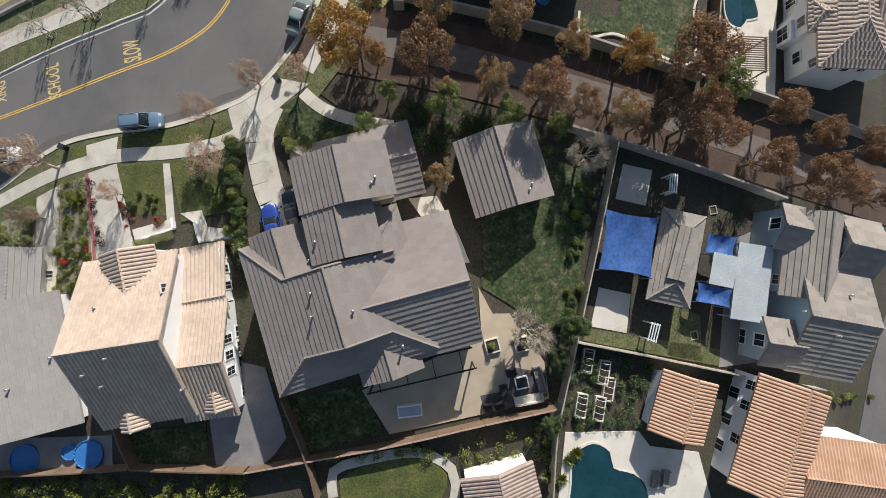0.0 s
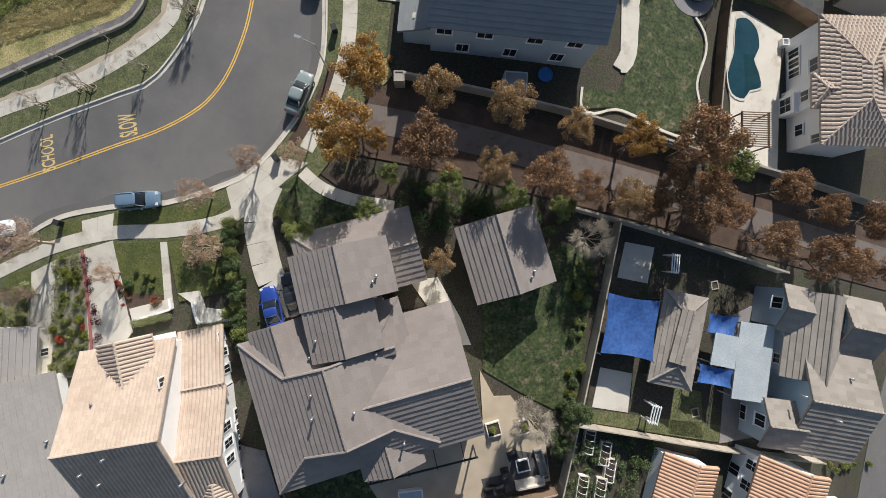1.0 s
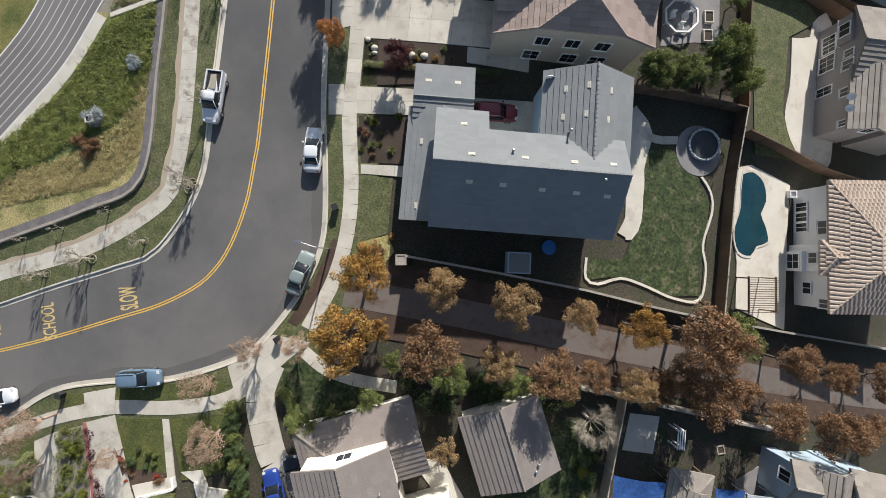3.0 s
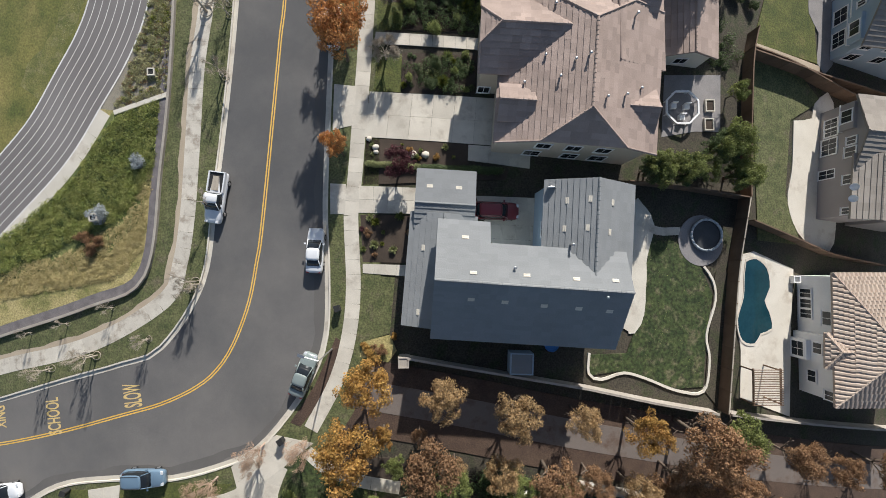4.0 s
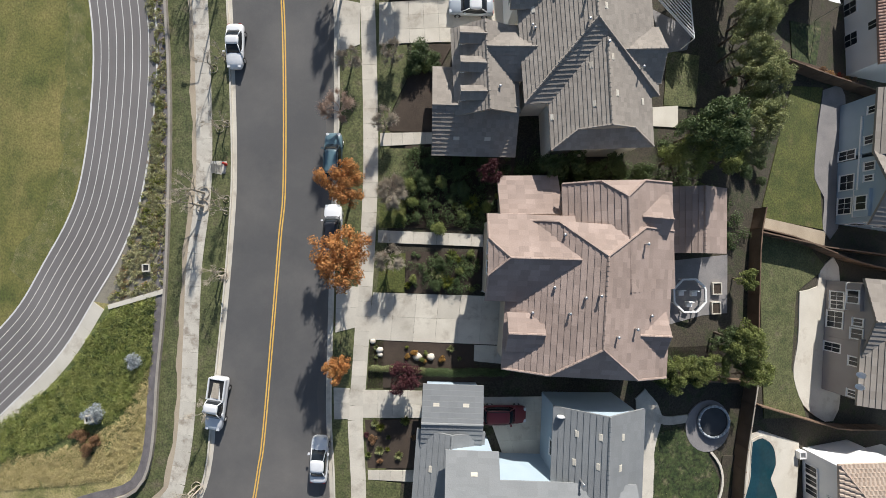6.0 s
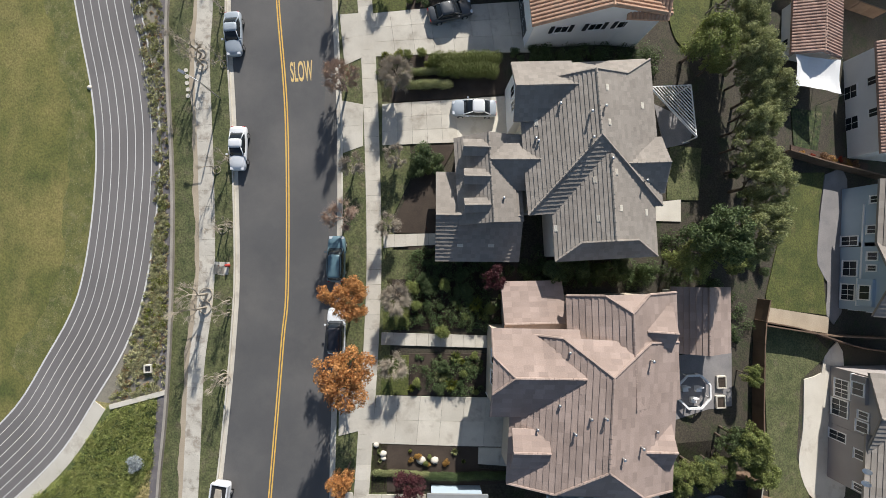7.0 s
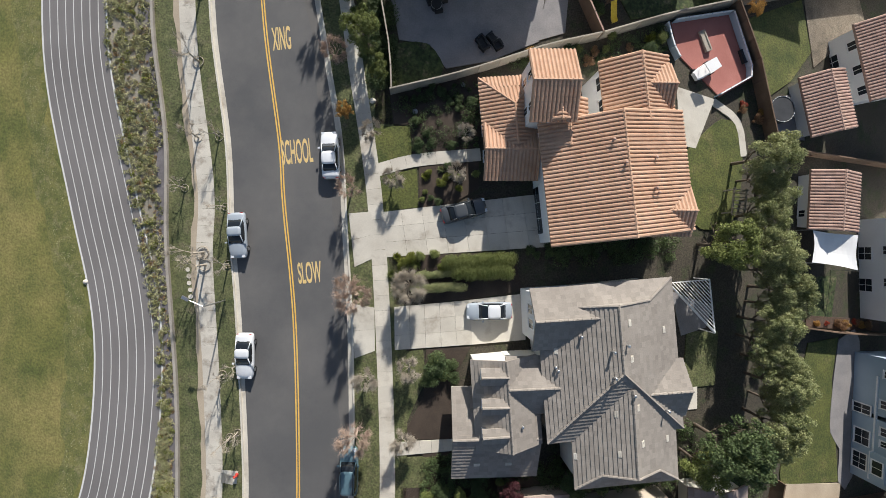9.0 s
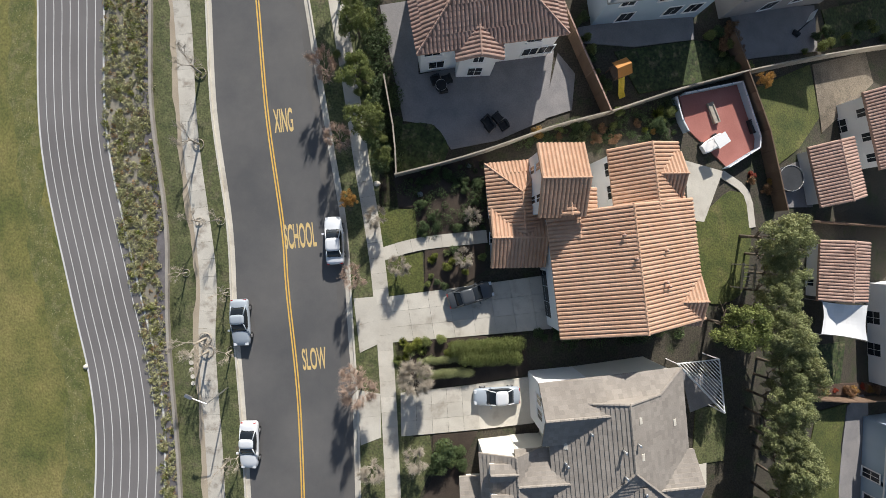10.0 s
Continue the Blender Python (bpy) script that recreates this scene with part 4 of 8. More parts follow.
wing(hf2, (37.2, -19.4, 12.0, 8.0, -109.0), 4.07, 0.456, "gg", ROOF_RED, WHITE, **_b, windows=_row("s", 3.1, 1.0, 1.6, -4.4, -2.2, 1.5) + _row("s", 1.0, 1.2, 1.4, -3, 0, 3))
wing(hf2, (44.98, -23.88, 11.12, 8.11, -8.28), 3.4, 0.3, "gg", ROOF_RED, WHITE, **_b)
hf3 = house_at("garden_house", *(7.7, -24.6), "low garden house with a pink-tan tile roof")
wing(hf3, (7.68, -23.36, 4.73, 7.26, 103.45), 2.8, 0.3, "gg", ROOF_BROWN, CREAM, **_b)
_w = dict(style="barrel", course=0.44, width=0.5)
hg = house_at("house", *(44.0, 28.0), "white stucco house with a striped tan tile hip roof")
wing(hg, (48.15, 28.05, 14.6, 8.5, 89.0), 4.75, 0.37, "hh", ROOF_TAN, WHITE, **_w, hips=(1.1, 1.5), windows=_row("w", 3.7, 0.9, 0.8, -2, 0, 2))
wing(hg, (54.5, 28.2, 9.0, 11.0, -1.0), 4.7, 0.26, "gh", ROOF_TAN, WHITE, **_w)
wing(hg, (45.6, 26.85, 4.9, 3.9, -1.5), 4.5, 0.42, "hg", ROOF_TAN, WHITE, **_w, hips=(0.55, 1))
wall_windows(hg, -91.1, [(44.38, 32.9, 1.12, 1.0, 1.4), (44.36, 31.7, 1.12, 1.0, 1.4), (44.34, 30.5, 1.12, 1.0, 1.4), (44.31, 30.3, 3.7, 1.5, 1.0), (44.18, 23.4, 1.75, 1.3, 1.0), (44.15, 21.8, 3.8, 1.0, 1.0)])
wall_windows(hg, -91.5, [(43.58, 26.9, 3.2, 1.2, 1.0)])
bump_out(hg, -91.1, (43.9, 26.5), 2.3, 0.8, 0.0, 2.3, WHITE, [(0.0, 1.2, 1.7, 1.5)])
hj = house_at("house", *(47.0, 48.2), "taupe stucco two-storey house with white window frames")
wing(hj, (56.3, 50.1, 16.0, 9.2, -5.8), 4.45, 0.32, "gh", ROOF_GREY, TAUPE, **_f)
wing(hj, (50.15, 44.8, 7.4, 5.0, 84.2), 4.5, 0.4, "gg", ROOF_GREY, TAUPE, **_f, windows=_row("w", 3.7, 1.0, 1.0, 0.8))
wing(hj, (56.7, 44.2, 8.0, 8.0, 84.2), 4.7, 0.4, "gg", ROOF_GREY, TAUPE, **_f, windows=_row("n", 3.6, 1.0, 1.1, -2, 0, 2))
wall_windows(hj, -95.8, [(48.95, 53.2, 1.2, 1.0, 1.5), (48.9, 52.2, 1.2, 1.0, 1.5), (48.71, 50.4, 1.05, 1.9, 1.8), (48.71, 50.45, 3.72, 0.8, 1.0), (48.58, 49.15, 3.65, 1.1, 1.2), (48.37, 47.05, 0.95, 1.0, 1.9), (48.26, 45.98, 3.6, 0.95, 1.2), (47.89, 42.35, 3.5, 0.7, 0.9)])
bump_out(hj, -95.8, (48.98, 53.3), 3.1, 0.35, 2.55, 4.15, TAUPE, [(0.0, 0.8, 1.4, 1.2)])
hj2 = house_at("house", *(51.0, 69.5), "pale blue sided house with white trim and windows")
wing(hj2, (58.6, 65.1, 15.0, 8.6, -6.0), 4.4, 0.46, "gh", ROOF_GREY, GREY_BLUE, **_f, windows=_row("s", 3.6, 1.2, 0.9, -6, -3, 0) + _row("s", 1.3, 1.4, 1.2, -5.5, -2))
wing(hj2, (56.2, 73.2, 7.8, 8.4, 84.0), 4.4, 0.4, "gg", ROOF_GREY, GREY_BLUE, **_f, windows=_row("e", 3.6, 1.2, 1.0, 0))
wall_windows(hj2, -96.0, [(51.67, 67.0, 1.25, 1.8, 1.6), (51.36, 64.1, 1.15, 1.9, 1.5), (52.04, 70.4, 1.05, 1.1, 1.9), (52.17, 71.65, 3.5, 0.9, 0.9), (51.83, 68.5, 3.75, 0.9, 1.05), (51.68, 67.1, 3.75, 0.65, 0.9), (52.54, 75.2, 3.7, 0.8, 0.9)])
bump_out(hj2, -96.0, (51.4, 64.2), 3.2, 0.4, 2.55, 4.2, GREY_BLUE, [(0.0, 0.85, 1.6, 1.1)])
bump_out(hj2, -96.0, (52.05, 70.3), 9.0, 0.06, 2.4, 2.58, WHITE, [])
ho1 = house_at("garage", *(47.0, 107.4), "detached garage with a brown clay tile roof")
wing(ho1, (45.9, 107.26, 7.14, 5.71, 101.31), 2.8, 0.36, "gg", ROOF_DARKRED, WHITE, **_b)
ho2 = house_at("garage", *(47.7, 95.6), "white detached garage with a brown clay tile roof")
wing(ho2, (46.47, 95.84, 7.03, 6.15, 85.1), 2.8, 0.36, "gg", ROOF_DARKRED, WHITE, **_b, windows=_row("n", 1.5, 0.8, 0.8, 1.5))
ho3 = house_at("house", *(54.9, 115.7), "white stucco house with clay tiles and shutters")
wing(ho3, (58.17, 113.49, 9.2, 16.39, 101.92), 4.9, 0.4, "gg", ROOF_DARKRED, WHITE, **_b, windows=_row("n", 4.0, 1.0, 1.1, -2.4, 0.5, 3) + _row("n", 1.4, 1.6, 1.5, -1.5, 2))
ho4 = house_at("house", *(56.7, 86.8), "white stucco house behind a small lawn")
wing(ho4, (62.0, 87.4, 13.5, 16.11, 89.58), 4.9, 0.4, "gg", ROOF_DARKRED, WHITE, **_b, windows=_row("n", 4.0, 1.0, 1.1, -2.4, 1.5) + _row("n", 1.4, 1.6, 1.5, -2, 2))


# ---- yards, drives, pools ----
def yard(name, pts, h, material, label, category, curved=False, thick=0.2):
    pts = smooth_line(list(pts) + [pts[0]], 1.2)[:-1] if curved else [Vector(p) for p in pts]
    return ground_piece(name, pts, h, material, label, category, thick)


def apron(name, corners, n, m, label, h=0.165, material=None):
    ob = paved(name, label, "driveway")
    panels(corners, n, m, h, material or CONCRETE, ob)
    return ob


# south street corner
WALK_SOUTH = smooth_line([(-14.9, 17.3), (-19.3, 13.5), (-22.1, 12.1), (-27.7, 11.3), (-34.5, 11.1), (-41.9, 9.5), (-49.3, 6.7), (-53.6, 5.2)])
walk_s = paved("pavement_south", "pale concrete sidewalk curving past the front yards", "sidewalk")
slabs("slab", WALK_SOUTH, 1.5, 0.16, CONCRETE, walk_s, 1.6)
corner = paved("pavement_corner", "pale concrete driveway apron stained by leaves", "driveway")
panels([(-21.1, 15.8), (-16.2, 19.2), (-12.2, 18.4), (-20.1, 12.3)], 3, 2, 0.163, CONCRETE, corner)
drive_c = paved("driveway_1", "curving pale concrete driveway beside the hedge", "driveway")
slabs("panel", smooth_line([(-16.4, 16.3), (-17.6, 13.1), (-17.1, 9.5), (-16.1, 5.9), (-15.7, 6.0), (-15.0, 2.0)]), 3.1, 0.158, CONCRETE, drive_c, 2.2)
apron("driveway_2", [(-37.7, 9.3), (-34.0, 10.3), (-31.4, 0.4), (-36.1, -5.9)], 1, 5, "pale concrete driveway with a red brick border")
ribbon("brick_border", [Vector(p) for p in [(-37.7, 9.3), (-36.7, 2.6), (-35.7, -5.9)]], 0.4, 0.2, BRICK, "red brick border along the driveway", "border")
apron("driveway_3", [(-44.3, 6.8), (-41.1, 8.2), (-41.3, -7.7), (-44.3, -7.7)], 1, 5, "stained concrete drive between planted beds")
apron("driveway_4", [(-37.9, 12.5), (-33.9, 13.3), (-34.1, 10.9), (-37.6, 10.0)], 2, 1, "short concrete driveway apron crossing the verge")
for _pts in ([(-33.9, 10.0), (-28.4, 10.1), (-27.2, 4.4), (-32.3, 4.6)], [(-27.6, 10.1), (-21.4, 10.8), (-19.8, 5.0), (-26.1, 3.7)], [(-33.8, 13.2), (-27.5, 13.9), (-21.0, 14.0), (-22.4, 12.8), (-27.6, 12.0), (-33.9, 11.6)], [(-40.3, 12.3), (-37.9, 12.5), (-37.9, 11.2), (-40.3, 10.4)], [(-47.9, 6.7), (-44.2, 7.2), (-44.0, 4.8), (-47.8, 4.3)]):
    yard("lawn", _pts, 0.155, LAWN, "small green front lawn with thin patches", "lawn")
apron("front_walk", [(-28.4, 10.1), (-27.6, 10.1), (-26.8, 3.4), (-27.7, 3.1)], 1, 4, "narrow concrete front walk between lawns")
yard("flower_bed", [(-41.1, 8.2), (-37.9, 9.0), (-36.0, -4.5), (-41.3, -4.9)], 0.14, GREYSOIL, "mulched bed planted with low shrubs", "flower bed")
yard("flower_bed", [(-49.4, 4.0), (-44.3, 6.1), (-44.2, -5.7), (-49.1, -6.0)], 0.14, GREYSOIL, "mulched bed with green plants", "flower bed")
yard("flower_bed", [(-34.1, 7.0), (-32.9, 4.7), (-27.6, 4.4), (-28.6, 2.5), (-32.4, 2.1)], 0.165, RUST, "bed strewn with red-brown leaves", "flower bed")
yard("leaf_strip", [(-9.8, 29.4), (-8.9, 28.8), (-9.5, 26.0), (-11.3, 22.9), (-13.6, 20.1), (-14.7, 20.5), (-12.1, 24.3), (-10.4, 28.0)], 0.15, RUST, "kerb strip covered with red fallen leaves", "flower bed")
yard("lawn", [(-15.4, 15.8), (-12.6, 17.3), (-10.5, 15.3), (-6.7, 14.0), (-3.8, 13.6), (-9.2, 11.2), (-13.9, 10.8)], 0.13, DEEP_AND_SHADE_LAWN, "shaded deep green lawn beside the curving walk", "lawn", True)
walk_c = paved("front_walk", "curving concrete walk beside the shaded lawn", "path")
slabs("slab", smooth_line([(-12.9, 17.5), (-10.8, 15.7), (-7.6, 14.5), (-3.2, 13.7)]), 1.3, 0.17, CONCRETE, walk_c, 1.6)
yard("planting", [(-11.3, 17.5), (-3.7, 16.7), (2.7, 14.9), (14.8, 13.4), (13.9, 11.6), (2.7, 12.0), (-3.2, 14.4), (-7.9, 15.0)], 0.1, MULCH, "shaded earth under the row of trees", "flower bed")
LANE = smooth_line([(-8.6, 23.7), (2.7, 21.5), (14.7, 18.7), (26.5, 16.0), (37.7, 13.1), (63.8, 7.8), (78.5, 6.5)])
ribbon("lane", LANE, 3.0, 0.13, PATH_DUST, "dusty brown lane between two rows of trees", "lane")
ribbon("leaf_litter", offset(LANE, 2.6), 2.2, 0.1, RUST, "brown leaf litter along the lane", "ground")
ribbon("leaf_litter", offset(LANE, -2.8), 2.6, 0.1, RUST, "brown leaf litter along the lane", "ground")
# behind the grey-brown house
yard("lawn", [(6.1, 3.2), (14.4, 9.7), (18.5, 9.3), (17.7, 2.1), (15.8, -8.8), (11.2, -6.5), (6.1, -3.4)], 0.12, DEEP_AND_SHADE_LAWN, "back lawn half in shadow, mown in stripes", "lawn")
yard("patio", [(-6.4, -14.0), (6.1, -8.6), (5.8, -3.4), (7.3, -6.2), (9.1, -6.2), (12.8, -11.3), (13.3, -15.2), (-3.5, -18.5)], 0.14, GRANITE, "tan smooth concrete patio with planters", "patio")
yard("lawn", [(-14.1, -14.9), (-6.1, -13.4), (-4.1, -18.5), (-12.0, -20.3)], 0.12, DEEP_AND_SHADE_LAWN, "small lawn in the deep shade of the house", "lawn")
yard("courtyard", [(-1.6, 6.0), (1.4, 6.3), (3.8, 2.0), (4.9, -0.8), (3.2, -0.8)], 0.13, CONCRETE, "pale concrete court between house and garage", "patio")
yard("lawn", [(-8.7, -23.2), (-6.4, -21.8), (-0.6, -20.9), (2.4, -22.7), (1.8, -25.1), (0.6, -26.7), (-7.5, -26.6)], 0.14, LAWN, "rounded lawn inside a curving path", "lawn", True)
ribbon("garden_path", smooth_line([(-9.3, -24.9), (-9.3, -22.3), (-6.4, -21.2), (-0.6, -20.4), (2.9, -22.2), (3.2, -25.1), (2.3, -26.7)]), 1.0, 0.13, CONCRETE, "curving pale concrete garden path", "path")
yard("lawn", [(-31.6, -18.9), (-22.9, -17.7), (-22.5, -21.3), (-30.1, -22.2)], 0.12, DEEP_AND_SHADE_LAWN, "small shaded back lawn", "lawn")
yard("patio", [(-22.5, -17.1), (-19.6, -11.1), (-16.6, -11.7), (-14.8, -16.9), (-14.2, -18.9), (-15.5, -20.7), (-17.6, -22.5), (-21.6, -22.3)], 0.13, PAVER, "pale concrete side yard greyed for shade in shade", "patio")
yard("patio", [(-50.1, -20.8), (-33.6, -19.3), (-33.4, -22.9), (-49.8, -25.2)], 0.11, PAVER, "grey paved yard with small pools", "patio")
# the yard with the blue shades
yard("lawn", [(21.9, 12.3), (38.9, 8.5), (34.9, -12.8), (17.1, -9.2), (19.0, 0.9)], 0.1, SOIL, "brown trodden yard with grass remnants", "yard")
for _pts in ([(17.7, -7.9), (34.9, -10.9), (34.5, -12.8), (17.1, -9.2)], [(27.7, -5.7), (31.2, -6.8), (31.2, -12.0), (27.0, -11.1)]):
    yard("lawn", _pts, 0.12, VERGE, "thin yellow-green grass by the fence", "lawn")
yard("concrete_pad", [(22.1, 10.1), (25.6, 9.5), (24.7, 5.5), (21.1, 6.2)], 0.15, PALE, "mottled pale concrete pad", "pad")
yard("concrete_pad", [(19.0, -3.5), (22.7, -4.3), (22.1, -8.5), (18.0, -7.7)], 0.15, PALE, "pale concrete pad", "pad")
yard("patio", [(35.1, 1.6), (41.4, 3.8), (38.8, -12.4), (33.4, -12.7)], 0.13, PAVER, "grey patio behind the house", "patio")
# pool yards
def pool(name, pts, label, rim_label):
    edge = smooth_line(list(pts) + [pts[0]], 0.7)[:-1]
    mid = sum(edge, Vector((0, 0))) / len(edge)
    wide = [mid + (p - mid) * 1.06 for p in edge]
    bed = ground_piece(name, edge, 0.17, WATER, label, "swimming pool", 0.1, kind="")
    s = Shape()
    for (a, b), (c, d) in zip(zip(edge, edge[1:] + edge[:1]), zip(wide, wide[1:] + wide[:1])):
        hs = [lie(q.x) + 0.2 for q in (a, b, d, c)]
        s.face((a.x, a.y, hs[0]), (b.x, b.y, hs[1]), (d.x, d.y, hs[2]), (c.x, c.y, hs[3]))
        s.face((a.x, a.y, hs[0] - 0.2), (b.x, b.y, hs[1] - 0.2), (b.x, b.y, hs[1]), (a.x, a.y, hs[0]))
        s.face((c.x, c.y, hs[3]), (d.x, d.y, hs[2]), (d.x, d.y, hs[2] - 0.2), (c.x, c.y, hs[3] - 0.2))
    part("coping", s, PALE, bed, rim_label)
    return bed


WATER = surf("pool_water", (0.007, 0.036, 0.052), (0.014, 0.056, 0.07), 0.5, 0.06, 0.05, 3, grit=0.1)
yard("pool_deck", [(15.0, -18.8), (23.3, -19.1), (24.6, -20.8), (30.5, -21.9), (32.2, -28.2), (14.0, -26.7)], 0.13, PALE, "white concrete pool deck", "patio")
pool("swimming_pool", [(15.9, -20.9), (18.1, -20.1), (19.9, -21.1), (20.3, -22.8), (22.6, -23.6), (24.0, -25.1), (23.5, -27.7), (16.1, -27.4), (15.6, -23.8)], "teal free-form swimming pool", "pale coping")
yard("pool_deck", [(36.4, 37.5), (38.2, 37.9), (43.9, 35.7), (43.2, 29.0), (42.9, 23.9), (42.5, 18.3), (35.6, 21.1), (35.9, 26.5), (35.2, 32.7)], 0.13, PALE, "cream concrete pool deck", "patio")
pool("swimming_pool", [(37.0, 36.7), (38.4, 37.0), (39.9, 35.8), (40.2, 33.6), (39.4, 32.1), (40.0, 30.7), (40.3, 28.8), (38.7, 28.3), (37.8, 27.2), (36.1, 27.7), (35.6, 30.0), (36.5, 32.6), (36.7, 34.9)], "dark teal kidney-shaped swimming pool", "pale coping")
# the pale slate house
yard("lawn", [(24.4, 38.9), (27.5, 39.4), (31.0, 36.1), (32.4, 33.0), (31.3, 27.8), (30.8, 22.7), (27.5, 22.7), (23.9, 24.0), (20.5, 25.0), (17.4, 24.7), (17.3, 26.9), (21.6, 26.9), (23.5, 31.3), (23.9, 36.2)], 0.13, DEEP_AND_SHADE_LAWN, "patchy deep green back lawn", "lawn")
ribbon("lawn_edging", smooth_line([(31.4, 36.2), (32.5, 34.6), (32.7, 32.3), (31.4, 28.5), (31.7, 25.7), (30.8, 22.2), (27.5, 22.5), (23.9, 24.0), (21.2, 24.8), (18.6, 24.2), (17.2, 24.9), (17.3, 27.1)], 0.8), 0.28, 0.2, PALE, "wavy white concrete lawn edging", "edging")
yard("patio", [(22.3, 42.9), (24.1, 43.2), (25.3, 41.0), (24.7, 38.6), (24.1, 36.2), (24.0, 32.5), (23.4, 30.0), (21.9, 29.0), (22.0, 33.9)], 0.145, PALE, "white concrete patio beside the house", "patio", True)
ribbon("garden_walk", smooth_line([(22.8, 43.5), (23.9, 41.7), (23.4, 38.7), (23.4, 35.0), (22.7, 31.4), (21.7, 29.4)], 0.8), 1.6, 0.15, CONCRETE, "curving pale garden walk round the house", "path")
ribbon("garden_walk", smooth_line([(23.4, 41.4), (25.7, 40.3), (28.5, 40.3)], 0.8), 0.9, 0.154, CONCRETE, "narrow pale walk to the spa", "path")
_c = Vector((31.1, 39.2))
yard("spa_terrace", [_c + Vector((math.cos(a * math.pi / 12), math.sin(a * math.pi / 12))) * 2.9 for a in range(24)], 0.16, PAVER, "round grey paved spa terrace", "patio")
yard("gravel_bed", [(32.9, 35.6), (35.5, 35.4), (33.0, 19.8), (31.0, 22.2), (31.6, 27.1)], 0.12, SOIL, "grey-brown gravel strip along the fence", "flower bed")
apron("courtyard", [(5.2, 44.2), (12.6, 43.9), (12.4, 37.7), (7.2, 38.1)], 4, 4, "grey concrete motor court between the wings", 0.15)
apron("driveway_5", [(-7.2, 45.4), (-1.1, 45.1), (-1.2, 42.3), (-7.3, 42.5)], 4, 2, "pale concrete driveway with shadow of a tree")
apron("driveway_apron", [(-10.3, 45.7), (-8.6, 45.6), (-8.7, 42.4), (-10.3, 42.4)], 1, 2, "pale concrete driveway apron at the kerb")
apron("front_walk", [(-6.9, 37.1), (-2.1, 36.9), (-2.2, 35.7), (-6.9, 36.1)], 4, 1, "pale concrete front walk")
yard("flower_bed", [(-7.1, 42.3), (-1.5, 42.1), (-2.1, 37.1), (-6.9, 37.3)], 0.13, MULCH, "dark mulched front bed with spiky plants", "flower bed")
yard("lawn", [(-6.8, 35.9), (-3.5, 35.6), (-4.1, 29.7), (-6.9, 29.0)], 0.13, VERGE, "thin green front lawn", "lawn")
yard("flower_bed", [(-6.9, 28.9), (-4.1, 29.6), (-3.4, 27.9), (-4.3, 26.7), (-7.3, 27.3)], 0.13, DRY, "pale dry planting strip", "flower bed")
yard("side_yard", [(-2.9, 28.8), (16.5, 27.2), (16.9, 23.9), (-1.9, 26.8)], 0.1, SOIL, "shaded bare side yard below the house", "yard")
# the rose-brown house
apron("driveway_6", [(-6.0, 55.5), (7.8, 54.7), (7.3, 49.6), (-6.6, 50.6)], 6, 2, "wide pale concrete driveway in large panels")
apron("driveway_apron", [(-9.8, 56.4), (-7.4, 56.1), (-7.8, 51.9), (-10.0, 51.4)], 1, 2, "pale concrete driveway apron at the kerb")
apron("front_walk", [(-5.3, 62.0), (5.7, 61.3), (5.7, 60.0), (-5.4, 60.7)], 9, 1, "long pale concrete front walk")
apron("side_walk", [(4.5, 49.7), (11.3, 49.2), (11.1, 47.1), (4.4, 48.0)], 3, 1, "grey concrete side walk")
yard("flower_bed", [(-2.5, 59.7), (5.6, 59.4), (5.2, 55.4), (-2.5, 55.3)], 0.12, MULCH, "dark planted front bed", "flower bed")
yard("flower_bed", [(-2.3, 70.9), (6.4, 71.0), (5.9, 62.0), (-2.5, 62.2)], 0.12, MULCH, "dark shaded front bed", "flower bed")
for _pts in ([(-5.1, 59.6), (-2.5, 59.5), (-2.7, 55.4), (-5.6, 55.6)], [(-5.0, 65.4), (-2.2, 65.1), (-2.5, 62.2), (-5.2, 62.2)]):
    yard("lawn", _pts, 0.13, LAWN, "small sunlit front lawn", "lawn")
yard("flower_bed", [(-6.4, 50.6), (4.5, 49.7), (4.5, 47.5), (8.8, 46.9), (8.5, 45.9), (-6.8, 45.5)], 0.12, MULCH, "mulched bed with boulders and low plants", "flower bed")
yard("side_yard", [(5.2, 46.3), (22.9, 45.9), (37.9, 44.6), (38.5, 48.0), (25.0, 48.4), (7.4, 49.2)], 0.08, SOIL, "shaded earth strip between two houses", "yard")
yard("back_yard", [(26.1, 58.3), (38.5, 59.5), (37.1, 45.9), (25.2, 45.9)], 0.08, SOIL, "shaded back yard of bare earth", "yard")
yard("patio", [(27.1, 58.0), (34.4, 58.5), (34.1, 51.8), (30.8, 51.7), (26.5, 50.9)], 0.12, PAVER, "grey paved terrace round the garden pavilion", "patio")
# next street's back lawns
yard("lawn", [(38.9, 60.8), (46.5, 59.3), (49.4, 56.6), (44.3, 53.8), (43.1, 44.7), (45.2, 38.6), (38.8, 39.2)], 0.12, VERGE, "rough olive back lawn", "lawn")
yard("patio", [(44.8, 53.8), (47.7, 54.3), (48.3, 56.2), (51.5, 56.6), (50.6, 38.8), (45.6, 39.3), (43.4, 43.6), (44.3, 48.1)], 0.15, PALE, "white curving concrete patio", "patio", True)
yard("lawn", [(44.7, 78.9), (49.9, 79.1), (48.5, 74.1), (49.0, 61.3), (39.7, 62.7), (39.6, 64.2)], 0.12, LAWN, "bright green back lawn", "lawn")
yard("patio", [(49.9, 78.8), (53.8, 78.5), (51.6, 61.4), (49.0, 61.3), (49.4, 65.3), (47.9, 67.6), (48.5, 72.7)], 0.15, PAVER, "grey curving concrete patio", "patio", True)
